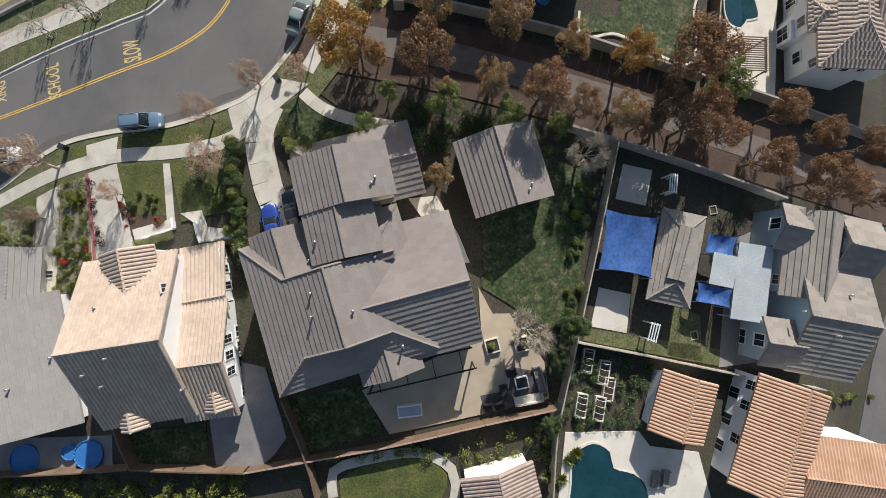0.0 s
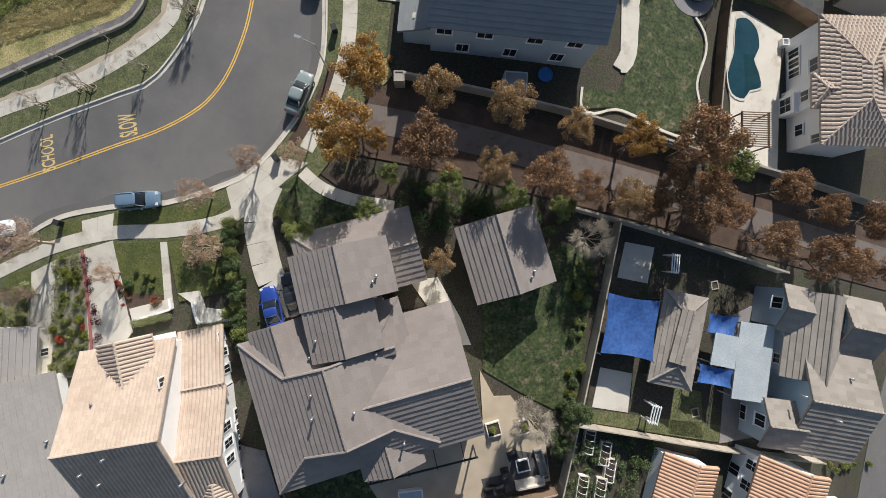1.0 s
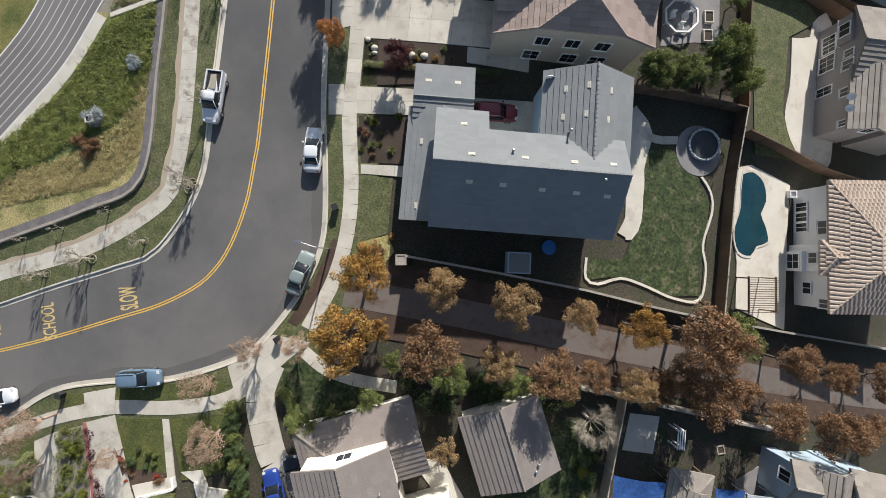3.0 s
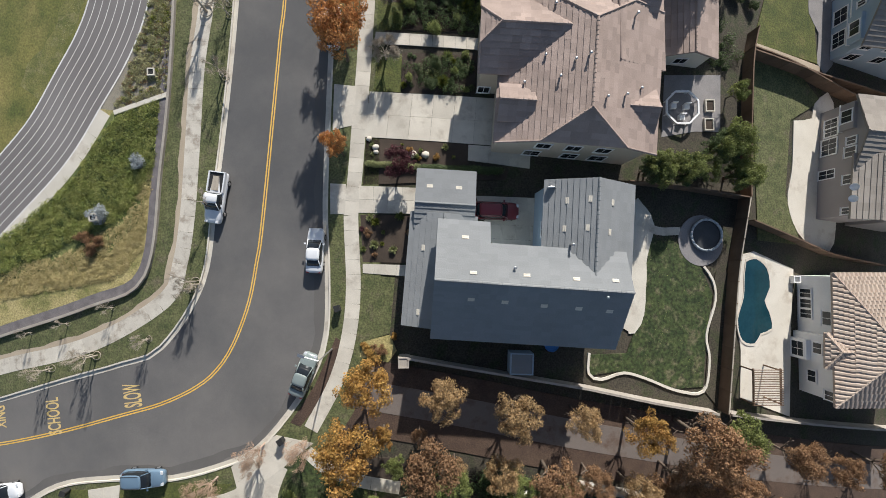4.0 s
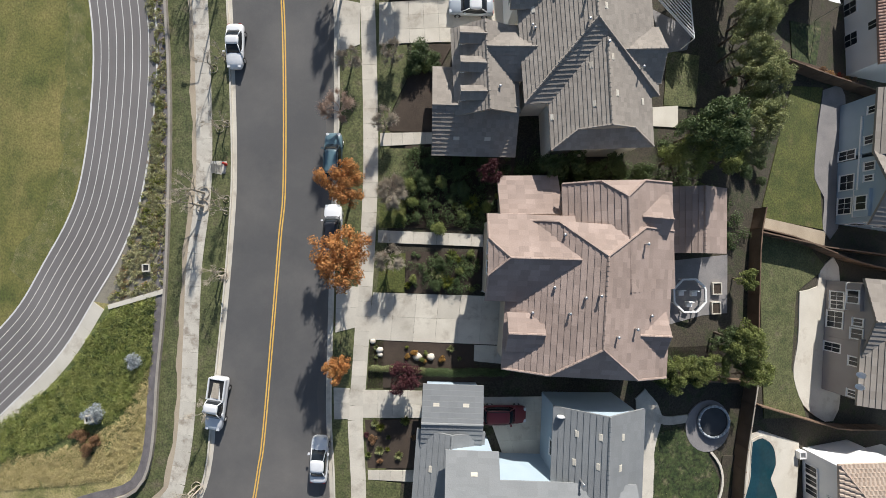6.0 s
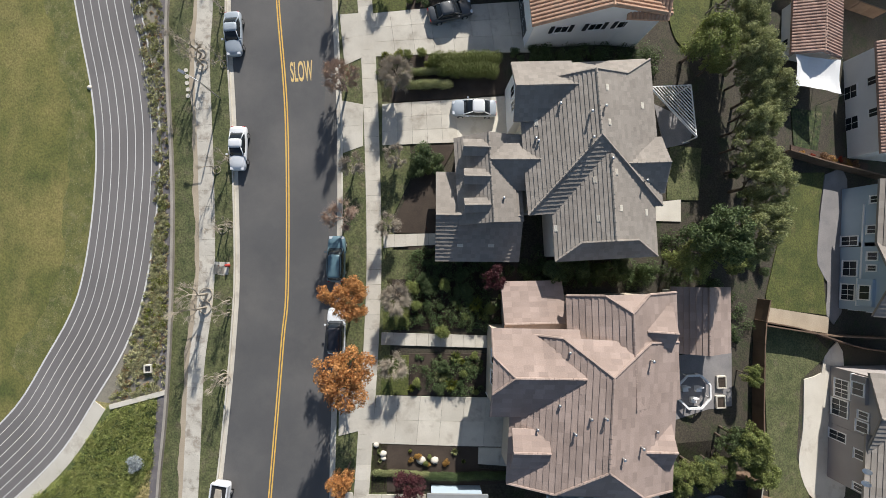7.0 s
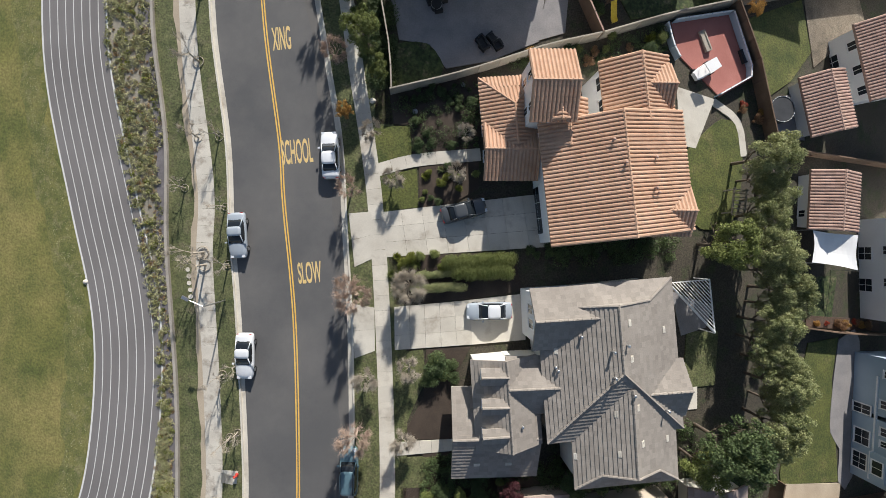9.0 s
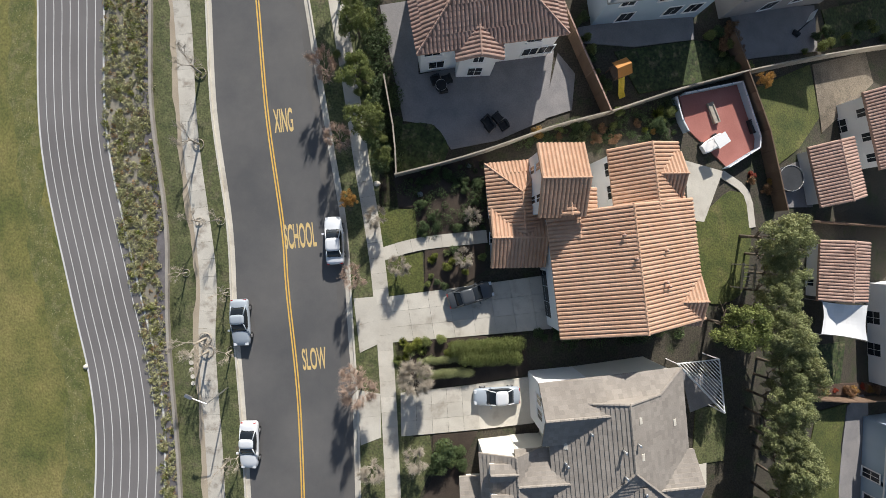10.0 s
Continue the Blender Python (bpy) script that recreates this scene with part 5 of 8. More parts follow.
yard("flower_bed", [(39.1, 62.9), (49.5, 61.0), (49.1, 59.0), (39.4, 60.9)], 0.13, GRANITE, "sandy planting strip with white edging", "flower bed")
yard("lawn", [(44.8, 86.9), (50.0, 86.8), (48.8, 81.7), (44.9, 82.3)], 0.12, DEEP_AND_SHADE_LAWN, "small shaded back lawn", "lawn")
yard("flower_bed", [(44.4, 82.3), (58.1, 80.6), (58.0, 79.1), (44.4, 80.9)], 0.13, RUST, "bed of red autumn shrubs", "flower bed")
# the warm grey house
apron("driveway_7", [(-4.7, 86.0), (3.0, 86.4), (3.2, 81.8), (-4.8, 81.6)], 5, 3, "pale concrete driveway with leafy shadows")
yard("driveway_8", [(3.0, 86.4), (8.9, 86.8), (8.8, 82.0), (3.2, 81.8)], 0.155, PALE, "sandy concrete parking court", "driveway")
apron("driveway_apron", [(-9.0, 86.5), (-6.7, 86.0), (-6.8, 81.6), (-8.9, 80.9)], 1, 2, "pale concrete driveway apron at the kerb")
apron("front_walk", [(-4.9, 72.2), (1.0, 72.2), (1.0, 71.0), (-4.9, 70.8)], 5, 1, "pale concrete front walk")
for _pts in ([(-4.8, 81.3), (-1.9, 81.5), (-1.7, 78.5), (-3.8, 74.1), (-4.8, 73.6)], [(-4.8, 70.6), (-1.6, 70.5), (-1.7, 67.4), (-4.9, 67.5)]):
    yard("lawn", _pts, 0.13, VERGE, "thin shaded front lawn", "lawn")
yard("flower_bed", [(-1.6, 81.5), (3.0, 81.6), (1.2, 78.4), (1.0, 72.2), (-4.4, 72.4), (-2.0, 76.8)], 0.12, MULCH, "bare dark front bed", "flower bed")
yard("flower_bed", [(-1.6, 70.5), (9.5, 70.1), (8.1, 61.8), (-4.8, 62.3), (-4.6, 67.5), (-1.7, 67.4)], 0.12, MULCH, "dark shaded planted bed", "flower bed")
yard("flower_bed", [(-5.1, 91.3), (7.9, 91.2), (8.6, 87.1), (3.0, 86.5), (-4.7, 86.2)], 0.12, MULCH, "bed with clipped hedges", "flower bed")
yard("patio", [(25.6, 86.3), (30.8, 84.3), (29.9, 82.0), (26.7, 81.3)], 0.13, PAVER, "tan paved terrace under the lattice", "patio")
yard("lawn", [(27.4, 81.7), (31.5, 81.4), (30.8, 75.4), (26.7, 75.5)], 0.12, VERGE, "dry brown patch of thin grass", "yard")
yard("patio", [(25.3, 75.2), (28.5, 75.5), (28.4, 73.0), (25.3, 73.1)], 0.13, PALE, "small pale stone terrace", "patio")
# the terracotta house
apron("driveway_9", [(-5.8, 95.7), (11.0, 97.2), (11.7, 91.6), (-5.3, 91.1)], 8, 3, "wide pale concrete driveway in square panels")
apron("driveway_apron", [(-9.0, 95.7), (-6.7, 95.8), (-6.5, 91.1), (-8.6, 90.2)], 1, 2, "pale concrete driveway apron at the kerb")
walk_l = paved("front_walk", "curving pale concrete front walk", "path")
slabs("slab", smooth_line([(-6.0, 100.0), (-2.1, 100.9), (4.7, 101.4)]), 1.3, 0.165, CONCRETE, walk_l, 1.5)
for _pts in ([(-5.9, 99.3), (-1.9, 100.1), (-1.9, 96.1), (-5.7, 95.8)], [(-6.3, 104.6), (-2.5, 104.4), (-2.4, 101.4), (-6.1, 100.5)]):
    yard("lawn", _pts, 0.13, LAWN, "small green front lawn", "lawn")
yard("flower_bed", [(-1.7, 100.2), (4.5, 100.7), (4.4, 97.9), (0.8, 95.9), (-1.8, 96.0)], 0.12, MULCH, "mulched bed with flowering shrubs", "flower bed")
yard("flower_bed", [(-5.9, 108.1), (4.9, 109.9), (4.6, 102.0), (-2.1, 101.5), (-2.5, 104.6), (-6.1, 104.7)], 0.12, MULCH, "dark bed with white flowers", "flower bed")
yard("lawn", [(27.7, 101.5), (32.9, 105.5), (35.4, 103.9), (35.3, 98.1), (33.7, 93.7), (29.5, 93.1), (27.9, 96.3)], 0.13, LAWN, "bright green back lawn", "lawn", True)
yard("patio", [(27.1, 108.9), (32.0, 107.7), (29.3, 102.1), (27.4, 102.4)], 0.14, CONCRETE, "pale concrete terrace behind the house", "patio")
ribbon("garden_path", smooth_line([(31.9, 107.4), (35.1, 105.2), (35.8, 101.3)]), 0.9, 0.14, CONCRETE, "pale garden path along the lawn", "path")
yard("play_court", [(26.7, 116.0), (35.9, 118.0), (38.0, 110.8), (32.7, 108.0), (27.5, 112.4)], 0.15, surf("red_court_surface", (0.33, 0.115, 0.09), (0.42, 0.17, 0.14), 0.4, 0.9, 0.2, 8, grit=0.15), "red surfaced play court", "court")
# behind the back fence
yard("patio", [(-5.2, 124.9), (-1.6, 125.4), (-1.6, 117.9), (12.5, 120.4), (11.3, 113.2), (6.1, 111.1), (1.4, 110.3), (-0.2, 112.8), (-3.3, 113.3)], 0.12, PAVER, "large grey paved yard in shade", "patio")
# grey paving tone stands in for shade over pale concrete
yard("patio", [(12.9, 120.1), (14.7, 118.0), (14.2, 114.2), (10.9, 113.2)], 0.125, PAVER, "pale concrete side yard greyed for shade", "patio")
yard("lawn", [(-4.2, 112.9), (-0.5, 112.9), (1.2, 110.4), (0.5, 108.9), (-4.2, 108.1)], 0.13, DEEP_AND_SHADE_LAWN, "rounded lawn in deep shade", "lawn", True)
yard("patio", [(15.1, 122.8), (28.8, 125.3), (28.9, 122.2), (21.5, 121.0), (15.7, 121.2)], 0.12, PAVER, "grey concrete patio along the house", "patio")
yard("lawn", [(19.2, 120.4), (28.9, 122.1), (33.6, 122.0), (34.3, 118.5), (21.9, 116.0)], 0.12, DEEP_AND_SHADE_LAWN, "green lawn, shade deepened in its colour", "lawn")
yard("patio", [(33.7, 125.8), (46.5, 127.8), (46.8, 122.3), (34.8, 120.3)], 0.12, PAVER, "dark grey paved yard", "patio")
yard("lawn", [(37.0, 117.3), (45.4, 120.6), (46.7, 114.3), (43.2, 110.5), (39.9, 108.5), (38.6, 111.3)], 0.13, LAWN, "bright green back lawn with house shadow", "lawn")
yard("patio", [(45.8, 120.6), (55.6, 123.2), (57.1, 119.4), (47.1, 112.5)], 0.12, SHADE_TONED_SOIL, "tan earth yard, its shade put into the colour", "yard")
yard("lawn", [(47.7, 127.4), (60.7, 131.1), (60.4, 126.1), (49.3, 122.9)], 0.12, DEEP_AND_SHADE_LAWN, "back lawn, shade deepened in its colour", "lawn")
yard("patio", [(39.9, 108.0), (44.9, 109.5), (45.2, 103.5), (40.7, 103.5)], 0.11, PAVER, "grey paved corner with a trampoline", "patio")
_side = [Vector(p) for p in [(62.7, -3.6), (57.5, -13.6), (54.5, -21.8), (51.9, -31.0)]]
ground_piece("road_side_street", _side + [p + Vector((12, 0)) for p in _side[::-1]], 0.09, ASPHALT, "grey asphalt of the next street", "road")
# the bank beside the track
yard("grass_bank", [(-35.3, 54.5), (-29.1, 55.8), (-30.0, 48.0), (-31.6, 42.3), (-35.5, 38.7), (-50.5, 35.3), (-54.9, 34.8), (-55.0, 39.5), (-50.3, 40.2), (-42.1, 46.3)], 0.11, SLOPE, "rough green grass slope", "bank")
_apron = paved("track_apron", "pale concrete apron slabs beside the track", "apron")
slabs("slab", [p for p in offset(OUTER, -0.8) if p.y < 55.6], 1.5, 0.13, PALE, _apron, 3.0)
ribbon("bank_kerb", [Vector(p) for p in [(-35.0, 54.4), (-31.8, 55.2), (-28.3, 56.1)]], 0.5, 0.25, PALE, "pale concrete kerb across the bank", "kerb")
for _p in ([(-23.7, 69.7), (-21.8, 69.3), (-21.8, 68.3), (-23.7, 68.7)], [(-22.9, 69.8), (-21.2, 69.7), (-21.4, 68.4), (-23.0, 68.5)]):
    yard("crossing_pad", _p, 0.165, PALE, "short concrete crossing in the verge", "path")


# ---- road words ----
def road_word(word, spot, turn, wide, tall):
    cu = bpy.data.curves.new("road_word", "FONT")
    cu.body, cu.align_x, cu.align_y, cu.offset = word, "CENTER", "CENTER", 0.018
    tmp = new("road_word", cu)
    bpy.context.view_layer.update()
    me = bpy.data.meshes.new_from_object(tmp.evaluated_get(bpy.context.evaluated_depsgraph_get()))
    bpy.data.objects.remove(tmp)
    xs, ys = [v.co.x for v in me.vertices], [v.co.y for v in me.vertices]
    sx, sy = wide / (max(xs) - min(xs)), tall / (max(ys) - min(ys))
    ox, oy = (max(xs) + min(xs)) / 2, (max(ys) + min(ys)) / 2
    m = pose(spot[0], spot[1], 0, 0, 0, turn)
    for v in me.vertices:
        p = m @ Vector(((v.co.x - ox) * sx, (v.co.y - oy) * sy, 0))
        v.co = (p.x, p.y, lie(p.x) + 0.03)
    me.materials.clear()
    me.materials.append(WORD_PAINT)
    return tagged(new("road_word", me), f"yellow painted word {word} on the asphalt", "road marking")


road_word("SLOW", (-13.2, 89.8), 3, 2.4, 2.2)
road_word("SCHOOL", (-14.1, 102.2), 3, 3.2, 2.5)
road_word("XING", (-15.3, 113.8), 3, 1.91, 2.4)
road_word("SLOW", (-32.6, 23.0), 98, 2.55, 2.2)
road_word("SCHOOL", (-42.7, 20.3), 98, 4.13, 1.8)
road_word("XING", (-50.3, 19.7), 98, 2.6, 1.5)


# ---- vehicles ----
def paint(name, c, rough=0.3):
    m = surf(name, c, tuple(min(1, v * 1.06) for v in c), 0.6, rough, 0, 8, coat=0.6, grit=0.03)
    return m


TYRE, RIM = BLACK, METAL
CAR_GLASS = surf("car_glass", (0.012, 0.016, 0.02), (0.02, 0.024, 0.028), 0.5, 0.05, 0, 10, grit=0.02)
LAMP_RED = surf("tail_lamp", (0.35, 0.02, 0.02), (0.4, 0.03, 0.03), 2, 0.2, 0, 10)
LAMP_CLEAR = surf("head_lamp", (0.6, 0.62, 0.64), (0.7, 0.72, 0.74), 2, 0.1, 0, 10)


def ring(x, hw, zb, zt, crown=0.05):
    """A rounded cross-section of a car body at x."""
    return [Vector((x, y * hw, z)) for y, z in ((-0.86, zb), (-1, zb + (zt - zb) * 0.3), (-1, zb + (zt - zb) * 0.62), (-0.93, zt - 0.07), (-0.78, zt - 0.01), (-0.3, zt + crown), (0.3, zt + crown), (0.78, zt - 0.01), (0.93, zt - 0.07), (1, zb + (zt - zb) * 0.62), (1, zb + (zt - zb) * 0.3), (0.86, zb))]


def vehicle(name, spot, body_paint, label, form="sedan", roof_paint=None, length=None):
    x, y, turn, seen = spot
    length = length or {"sedan": 4.7, "suv": 4.75, "pickup": 5.5, "coupe": 4.6}[form]
    wide = {"sedan": 0.9, "suv": 0.94, "pickup": 0.97, "coupe": 0.92}[form]
    car = anchor(name, x, y, label, "car" if form != "pickup" else "pickup truck", turn=turn, h=0.03)
    car.matrix_basis = pose(x, y, lie(x) + 0.03, 0, -math.degrees(math.atan2(lie(x + 1) - lie(x - 1), 2)), 0) @ pose(0, 0, 0, 0, 0, turn)
    k = length / 4.7
    hood, deck, top = {"sedan": (0.9, 0.98, 1.44), "suv": (1.0, 1.05, 1.68), "pickup": (1.08, 1.1, 1.8), "coupe": (0.9, 0.98, 1.36)}[form]
    zb = 0.28
    st = [(-2.36, 0.66, deck - 0.34), (-2.33, 0.8, deck - 0.18), (-2.24, 0.91, deck - 0.06), (-2.05, 0.97, deck - 0.01), (-1.5, 1.0, deck), (-0.6, 1.0, hood + 0.05), (0.6, 1.0, hood + 0.04), (1.1, 0.99, hood + 0.01), (1.6, 0.97, hood - 0.03), (1.95, 0.93, hood - 0.09), (2.2, 0.84, hood - 0.17), (2.32, 0.7, hood - 0.27), (2.36, 0.55, hood - 0.4)]
    s = Shape()
    s.loft([ring(a * k, b * wide, zb, c) for a, b, c in st])
    body = part("body", s, body_paint, car, smooth=True)
    # greenhouse: base and top outline along the car
    if form == "pickup":
        base, roof_o = (-0.45, 1.25), (-0.2, 0.55)
    elif form == "suv":
        base, roof_o = (-2.25, 1.2), (-1.9, 0.4)
    elif form == "coupe":
        base, roof_o = (-1.9, 1.05), (-0.85, 0.05)
    else:
        base, roof_o = (-1.85, 1.25), (-1.0, 0.22)
    zl = hood - 0.03

    def outline(x0, x1, hw, z, square=0.42):
        """A rounded oblong seen from above."""
        pts = []
        for i in range(24):
            c, d = math.cos(i * math.pi / 12), math.sin(i * math.pi / 12)
            pts.append(Vector((((x0 + x1) / 2 + (x1 - x0) / 2 * math.copysign(abs(c) ** square, c)) * k, hw * math.copysign(abs(d) ** square, d), z)))
        return pts
    g = Shape()
    mid = [base[q] * 0.42 + roof_o[q] * 0.58 for q in (0, 1)]
    g.loft([outline(*base, wide * 0.95, zl), outline(*mid, wide * 0.86, zl + (top - zl) * 0.62), outline(*roof_o, wide * 0.76, top - 0.02)])
    part("glazing", g, CAR_GLASS, car, "dark tinted car windows", smooth=True)
    r = Shape()
    r.loft([outline(roof_o[0] - 0.05, roof_o[1] + 0.06, wide * 0.8, top - 0.07), outline(roof_o[0] - 0.02, roof_o[1] + 0.02, wide * 0.77, top - 0.005), outline(roof_o[0] + 0.2, roof_o[1] - 0.2, wide * 0.55, top + 0.045)])
    for sy in (-1, 1):
        for a, b in ((base[1] - 0.06, roof_o[1]), (base[0] + 0.06, roof_o[0])):
            r.beam((a * k, sy * wide * 0.84, zl), (b * k, sy * wide * 0.7, top - 0.05), 0.05)
    part("roof", r, roof_paint or body_paint, car, smooth=True)
    if form == "suv":
        for sy in (-1, 1):
            rr = Shape()
            rr.beam((-1.8 * k, sy * 0.62, top + 0.06), (0.2 * k, sy * 0.62, top + 0.06), 0.025)
            part("roof_rail", rr, BLACK, car)
    if form == "pickup":
        b = Shape()
        for y0, y1 in ((-wide * 0.97, -wide * 0.82), (wide * 0.82, wide * 0.97)):
            b.box(-2.3 * k, y0, 0.9, -0.45 * k, y1, 1.26)
        b.box(-2.34 * k, -wide * 0.9, 0.85, -2.24 * k, wide * 0.9, 1.26)
        part("bed_side", b, body_paint, car)
        f = Shape()
        f.box(-2.24 * k, -wide * 0.82, 1.1, -0.5 * k, wide * 0.82, 1.145)
        part("bed_floor", f, BLACK, car, "dark pickup bed")
        for i in range(3):
            p = Shape()
            p.box(-1.9 * k, -0.5 + i * 0.33, 1.15, -0.6 * k, -0.25 + i * 0.33, 1.2 + 0.03 * i, Matrix.Rotation(0.06 * (i - 1), 4, "Z"))
            part("plank", p, GREYWOOD, car, "loose timber plank")
    for sx in (-1.42, 1.42):
        for sy in (-1, 1):
            w = Shape()
            w.beam((sx * k, sy * (wide - 0.2), 0.33), (sx * k, sy * (wide + 0.0), 0.33), 0.33, 0.33, 14)
            t = part("wheel", w, TYRE, car, "black rubber tyre")
            w = Shape()
            w.beam((sx * k, sy * (wide - 0.02), 0.33), (sx * k, sy * (wide + 0.015), 0.33), 0.2, 0.19, 10)
            part("rim", w, RIM, t, "metal wheel rim")
    for sy in (-1, 1):
        m = Shape()
        m.box(0.62 * k, sy * wide - 0.02 + (0 if sy > 0 else -0.16), hood + 0.04, 0.78 * k, sy * wide + (0.18 if sy > 0 else 0.02), hood + 0.17)
        part("mirror", m, body_paint, car)
        h = Shape()
        h.box(2.05 * k, sy * 0.62 * wide - 0.16, hood - 0.24, 2.3 * k, sy * 0.62 * wide + 0.16, hood - 0.12)
        part("headlight", h, LAMP_CLEAR, car)
        h = Shape()
        h.box(-2.33 * k, sy * 0.66 * wide - 0.14, deck - 0.3, -2.16 * k, sy * 0.66 * wide + 0.14, deck - 0.1)
        part("tail_light", h, LAMP_RED, car)
    return car


P_WHITE, P_SILVER, P_DARK = paint("white_car_paint", (0.72, 0.73, 0.74)), paint("silver_car_paint", (0.36, 0.4, 0.44)), paint("dark_grey_car_paint", (0.06, 0.065, 0.07))
P_BLUE, P_STEEL, P_RED = paint("blue_car_paint", (0.02, 0.05, 0.25)), paint("steel_blue_car_paint", (0.13, 0.2, 0.27)), paint("dark_red_car_paint", (0.16, 0.02, 0.025))
P_GREEN, P_TEAL, P_BLACK = paint("grey_green_car_paint", (0.22, 0.26, 0.25)), paint("teal_grey_car_paint", (0.1, 0.17, 0.2)), paint("black_car_paint", (0.02, 0.02, 0.025))
vehicle("pickup_truck", (-22.35, 44.35, -98.97, 5.77), P_WHITE, "white pickup truck with timber in its bed", "pickup")
vehicle("car", (-11.75, 38.55, 86.63, 5.11), P_WHITE, "white sedan parked at the kerb")
vehicle("car", (-13.05, 25.65, 68.7, 6.33), P_GREEN, "grey-green sedan parked on the bend")
vehicle("suv", (-30.45, 14.55, 3.37, 5.11), P_STEEL, "steel-blue sport utility car parked at the kerb", "suv")
vehicle("car", (-48.6, 11.6, 10.49, 5.49), P_WHITE, "white car parked beside a bare tree")
vehicle("car", (-15.7, 3.15, 105.35, 5.29), P_BLUE, "bright blue coupe on the driveway", "coupe")
vehicle("car", (-13.55, 4.6, 104.68, 4.34), P_BLACK, "black car beside the garage wing")
vehicle("suv", (7.3, 42.5, -2.6, 4.4), P_RED, "dark red sport utility car in the motor court", "suv")
vehicle("car", (-9.7, 69.75, 87.46, 4.5), P_TEAL, "teal-grey car under an orange tree", "suv")
vehicle("car", (-9.85, 62.35, 88.83, 4.9), P_WHITE, "white car with black roof under the trees", "suv", P_BLACK)
vehicle("car", (-20.15, 93.8, -88.85, 5.0), P_SILVER, "silver-blue car parked on the track side", "coupe")
vehicle("car", (-19.8, 81.6, -92.39, 4.8), P_WHITE, "white coupe parked on the track side", "coupe")
vehicle("car", (4.95, 85.25, 178.78, 4.7), P_SILVER, "silver sedan on a sandy driveway", "sedan", P_WHITE)
vehicle("car", (2.7, 95.6, 13.5, 5.14), P_DARK, "dark grey sedan parked askew on the driveway")
vehicle("car", (-10.55, 101.55, 91.22, 4.7), P_WHITE, "white sedan with long evening shadow at the kerb")


# ---- trees and shrubs ----
def leaf_cloud(rng, clumps, count, size, flat=0.0, slim=1.0):
    """Many small folded leaves gathered in clumps: (middle, radius)."""
    s = Shape()
    weights = [c[1] ** 2 for c in clumps]
    for c, r in rng.choices(clumps, weights, k=count):
        d = Vector((rng.gauss(0, 1), rng.gauss(0, 1), rng.gauss(0, 1))).normalized()
        p = Vector(c) + Vector((d.x, d.y, d.z * (1 - flat))) * r * rng.uniform(0.55, 1.08)
        n = (d + Vector((rng.gauss(0, 0.6), rng.gauss(0, 0.6), rng.gauss(0.35, 0.6)))).normalized()
        u = n.orthogonal().normalized()
        u = (Matrix.Rotation(rng.uniform(0, 6.28), 3, n) @ u)
        w = n.cross(u)
        a, b = size * rng.uniform(0.7, 1.35), size * rng.uniform(0.4, 0.8) * slim
        k = len(s.v)
        bend = n * a * 0.18
        s.v += [tuple(p - u * a - bend), tuple(p - w * b), tuple(p + u * a - bend), tuple(p + w * b)]
        s.f.append((k, k + 1, k + 2, k + 3))
    return s


def twig_cloud(rng, tips, each, length):
    """Fine twigs fanning out from the ends of the boughs, as thin three-sided slivers."""
    s = Shape()
    for t in tips:
        for _ in range(each):
            d = (Vector((t.x, t.y, max(0.1, t.z - 0.9))).normalized() * 0.7 + Vector((rng.gauss(0, 0.6), rng.gauss(0, 0.6), rng.gauss(0.1, 0.5)))).normalized()
            a = Vector(t) - d * rng.uniform(0, 0.15)
            b = a + d * length * rng.uniform(0.5, 1.2)
            u = d.orthogonal().normalized() * 0.0055
            w = d.cross(u)
            k = len(s.v)
            s.v += [tuple(a + u), tuple(a - u * 0.5 + w), tuple(a - u * 0.5 - w), tuple(b)]
            s.f += [(k, k + 1, k + 3), (k + 1, k + 2, k + 3), (k + 2, k, k + 3)]
    return s


def grow(shape, rng, a, d, length, r, depth, tips, spread=0.6, fork=3):
    b = a + d * length
    shape.beam(a, b, r, r * 0.62, 5 if depth > 1 else 3)
    if depth == 0:
        tips.append(b)
        return
    for i in range(fork):
        side = Vector((rng.gauss(0, 1), rng.gauss(0, 1), rng.gauss(0, 0.5))).normalized()
        nd = (d + side * spread + Vector((0, 0, 0.12))).normalized()
        grow(shape, rng, a.lerp(b, rng.uniform(0.6, 1.0)), nd, length * rng.uniform(0.6, 0.8), r * 0.55, depth - 1, tips, spread, fork)


KINDS = {}


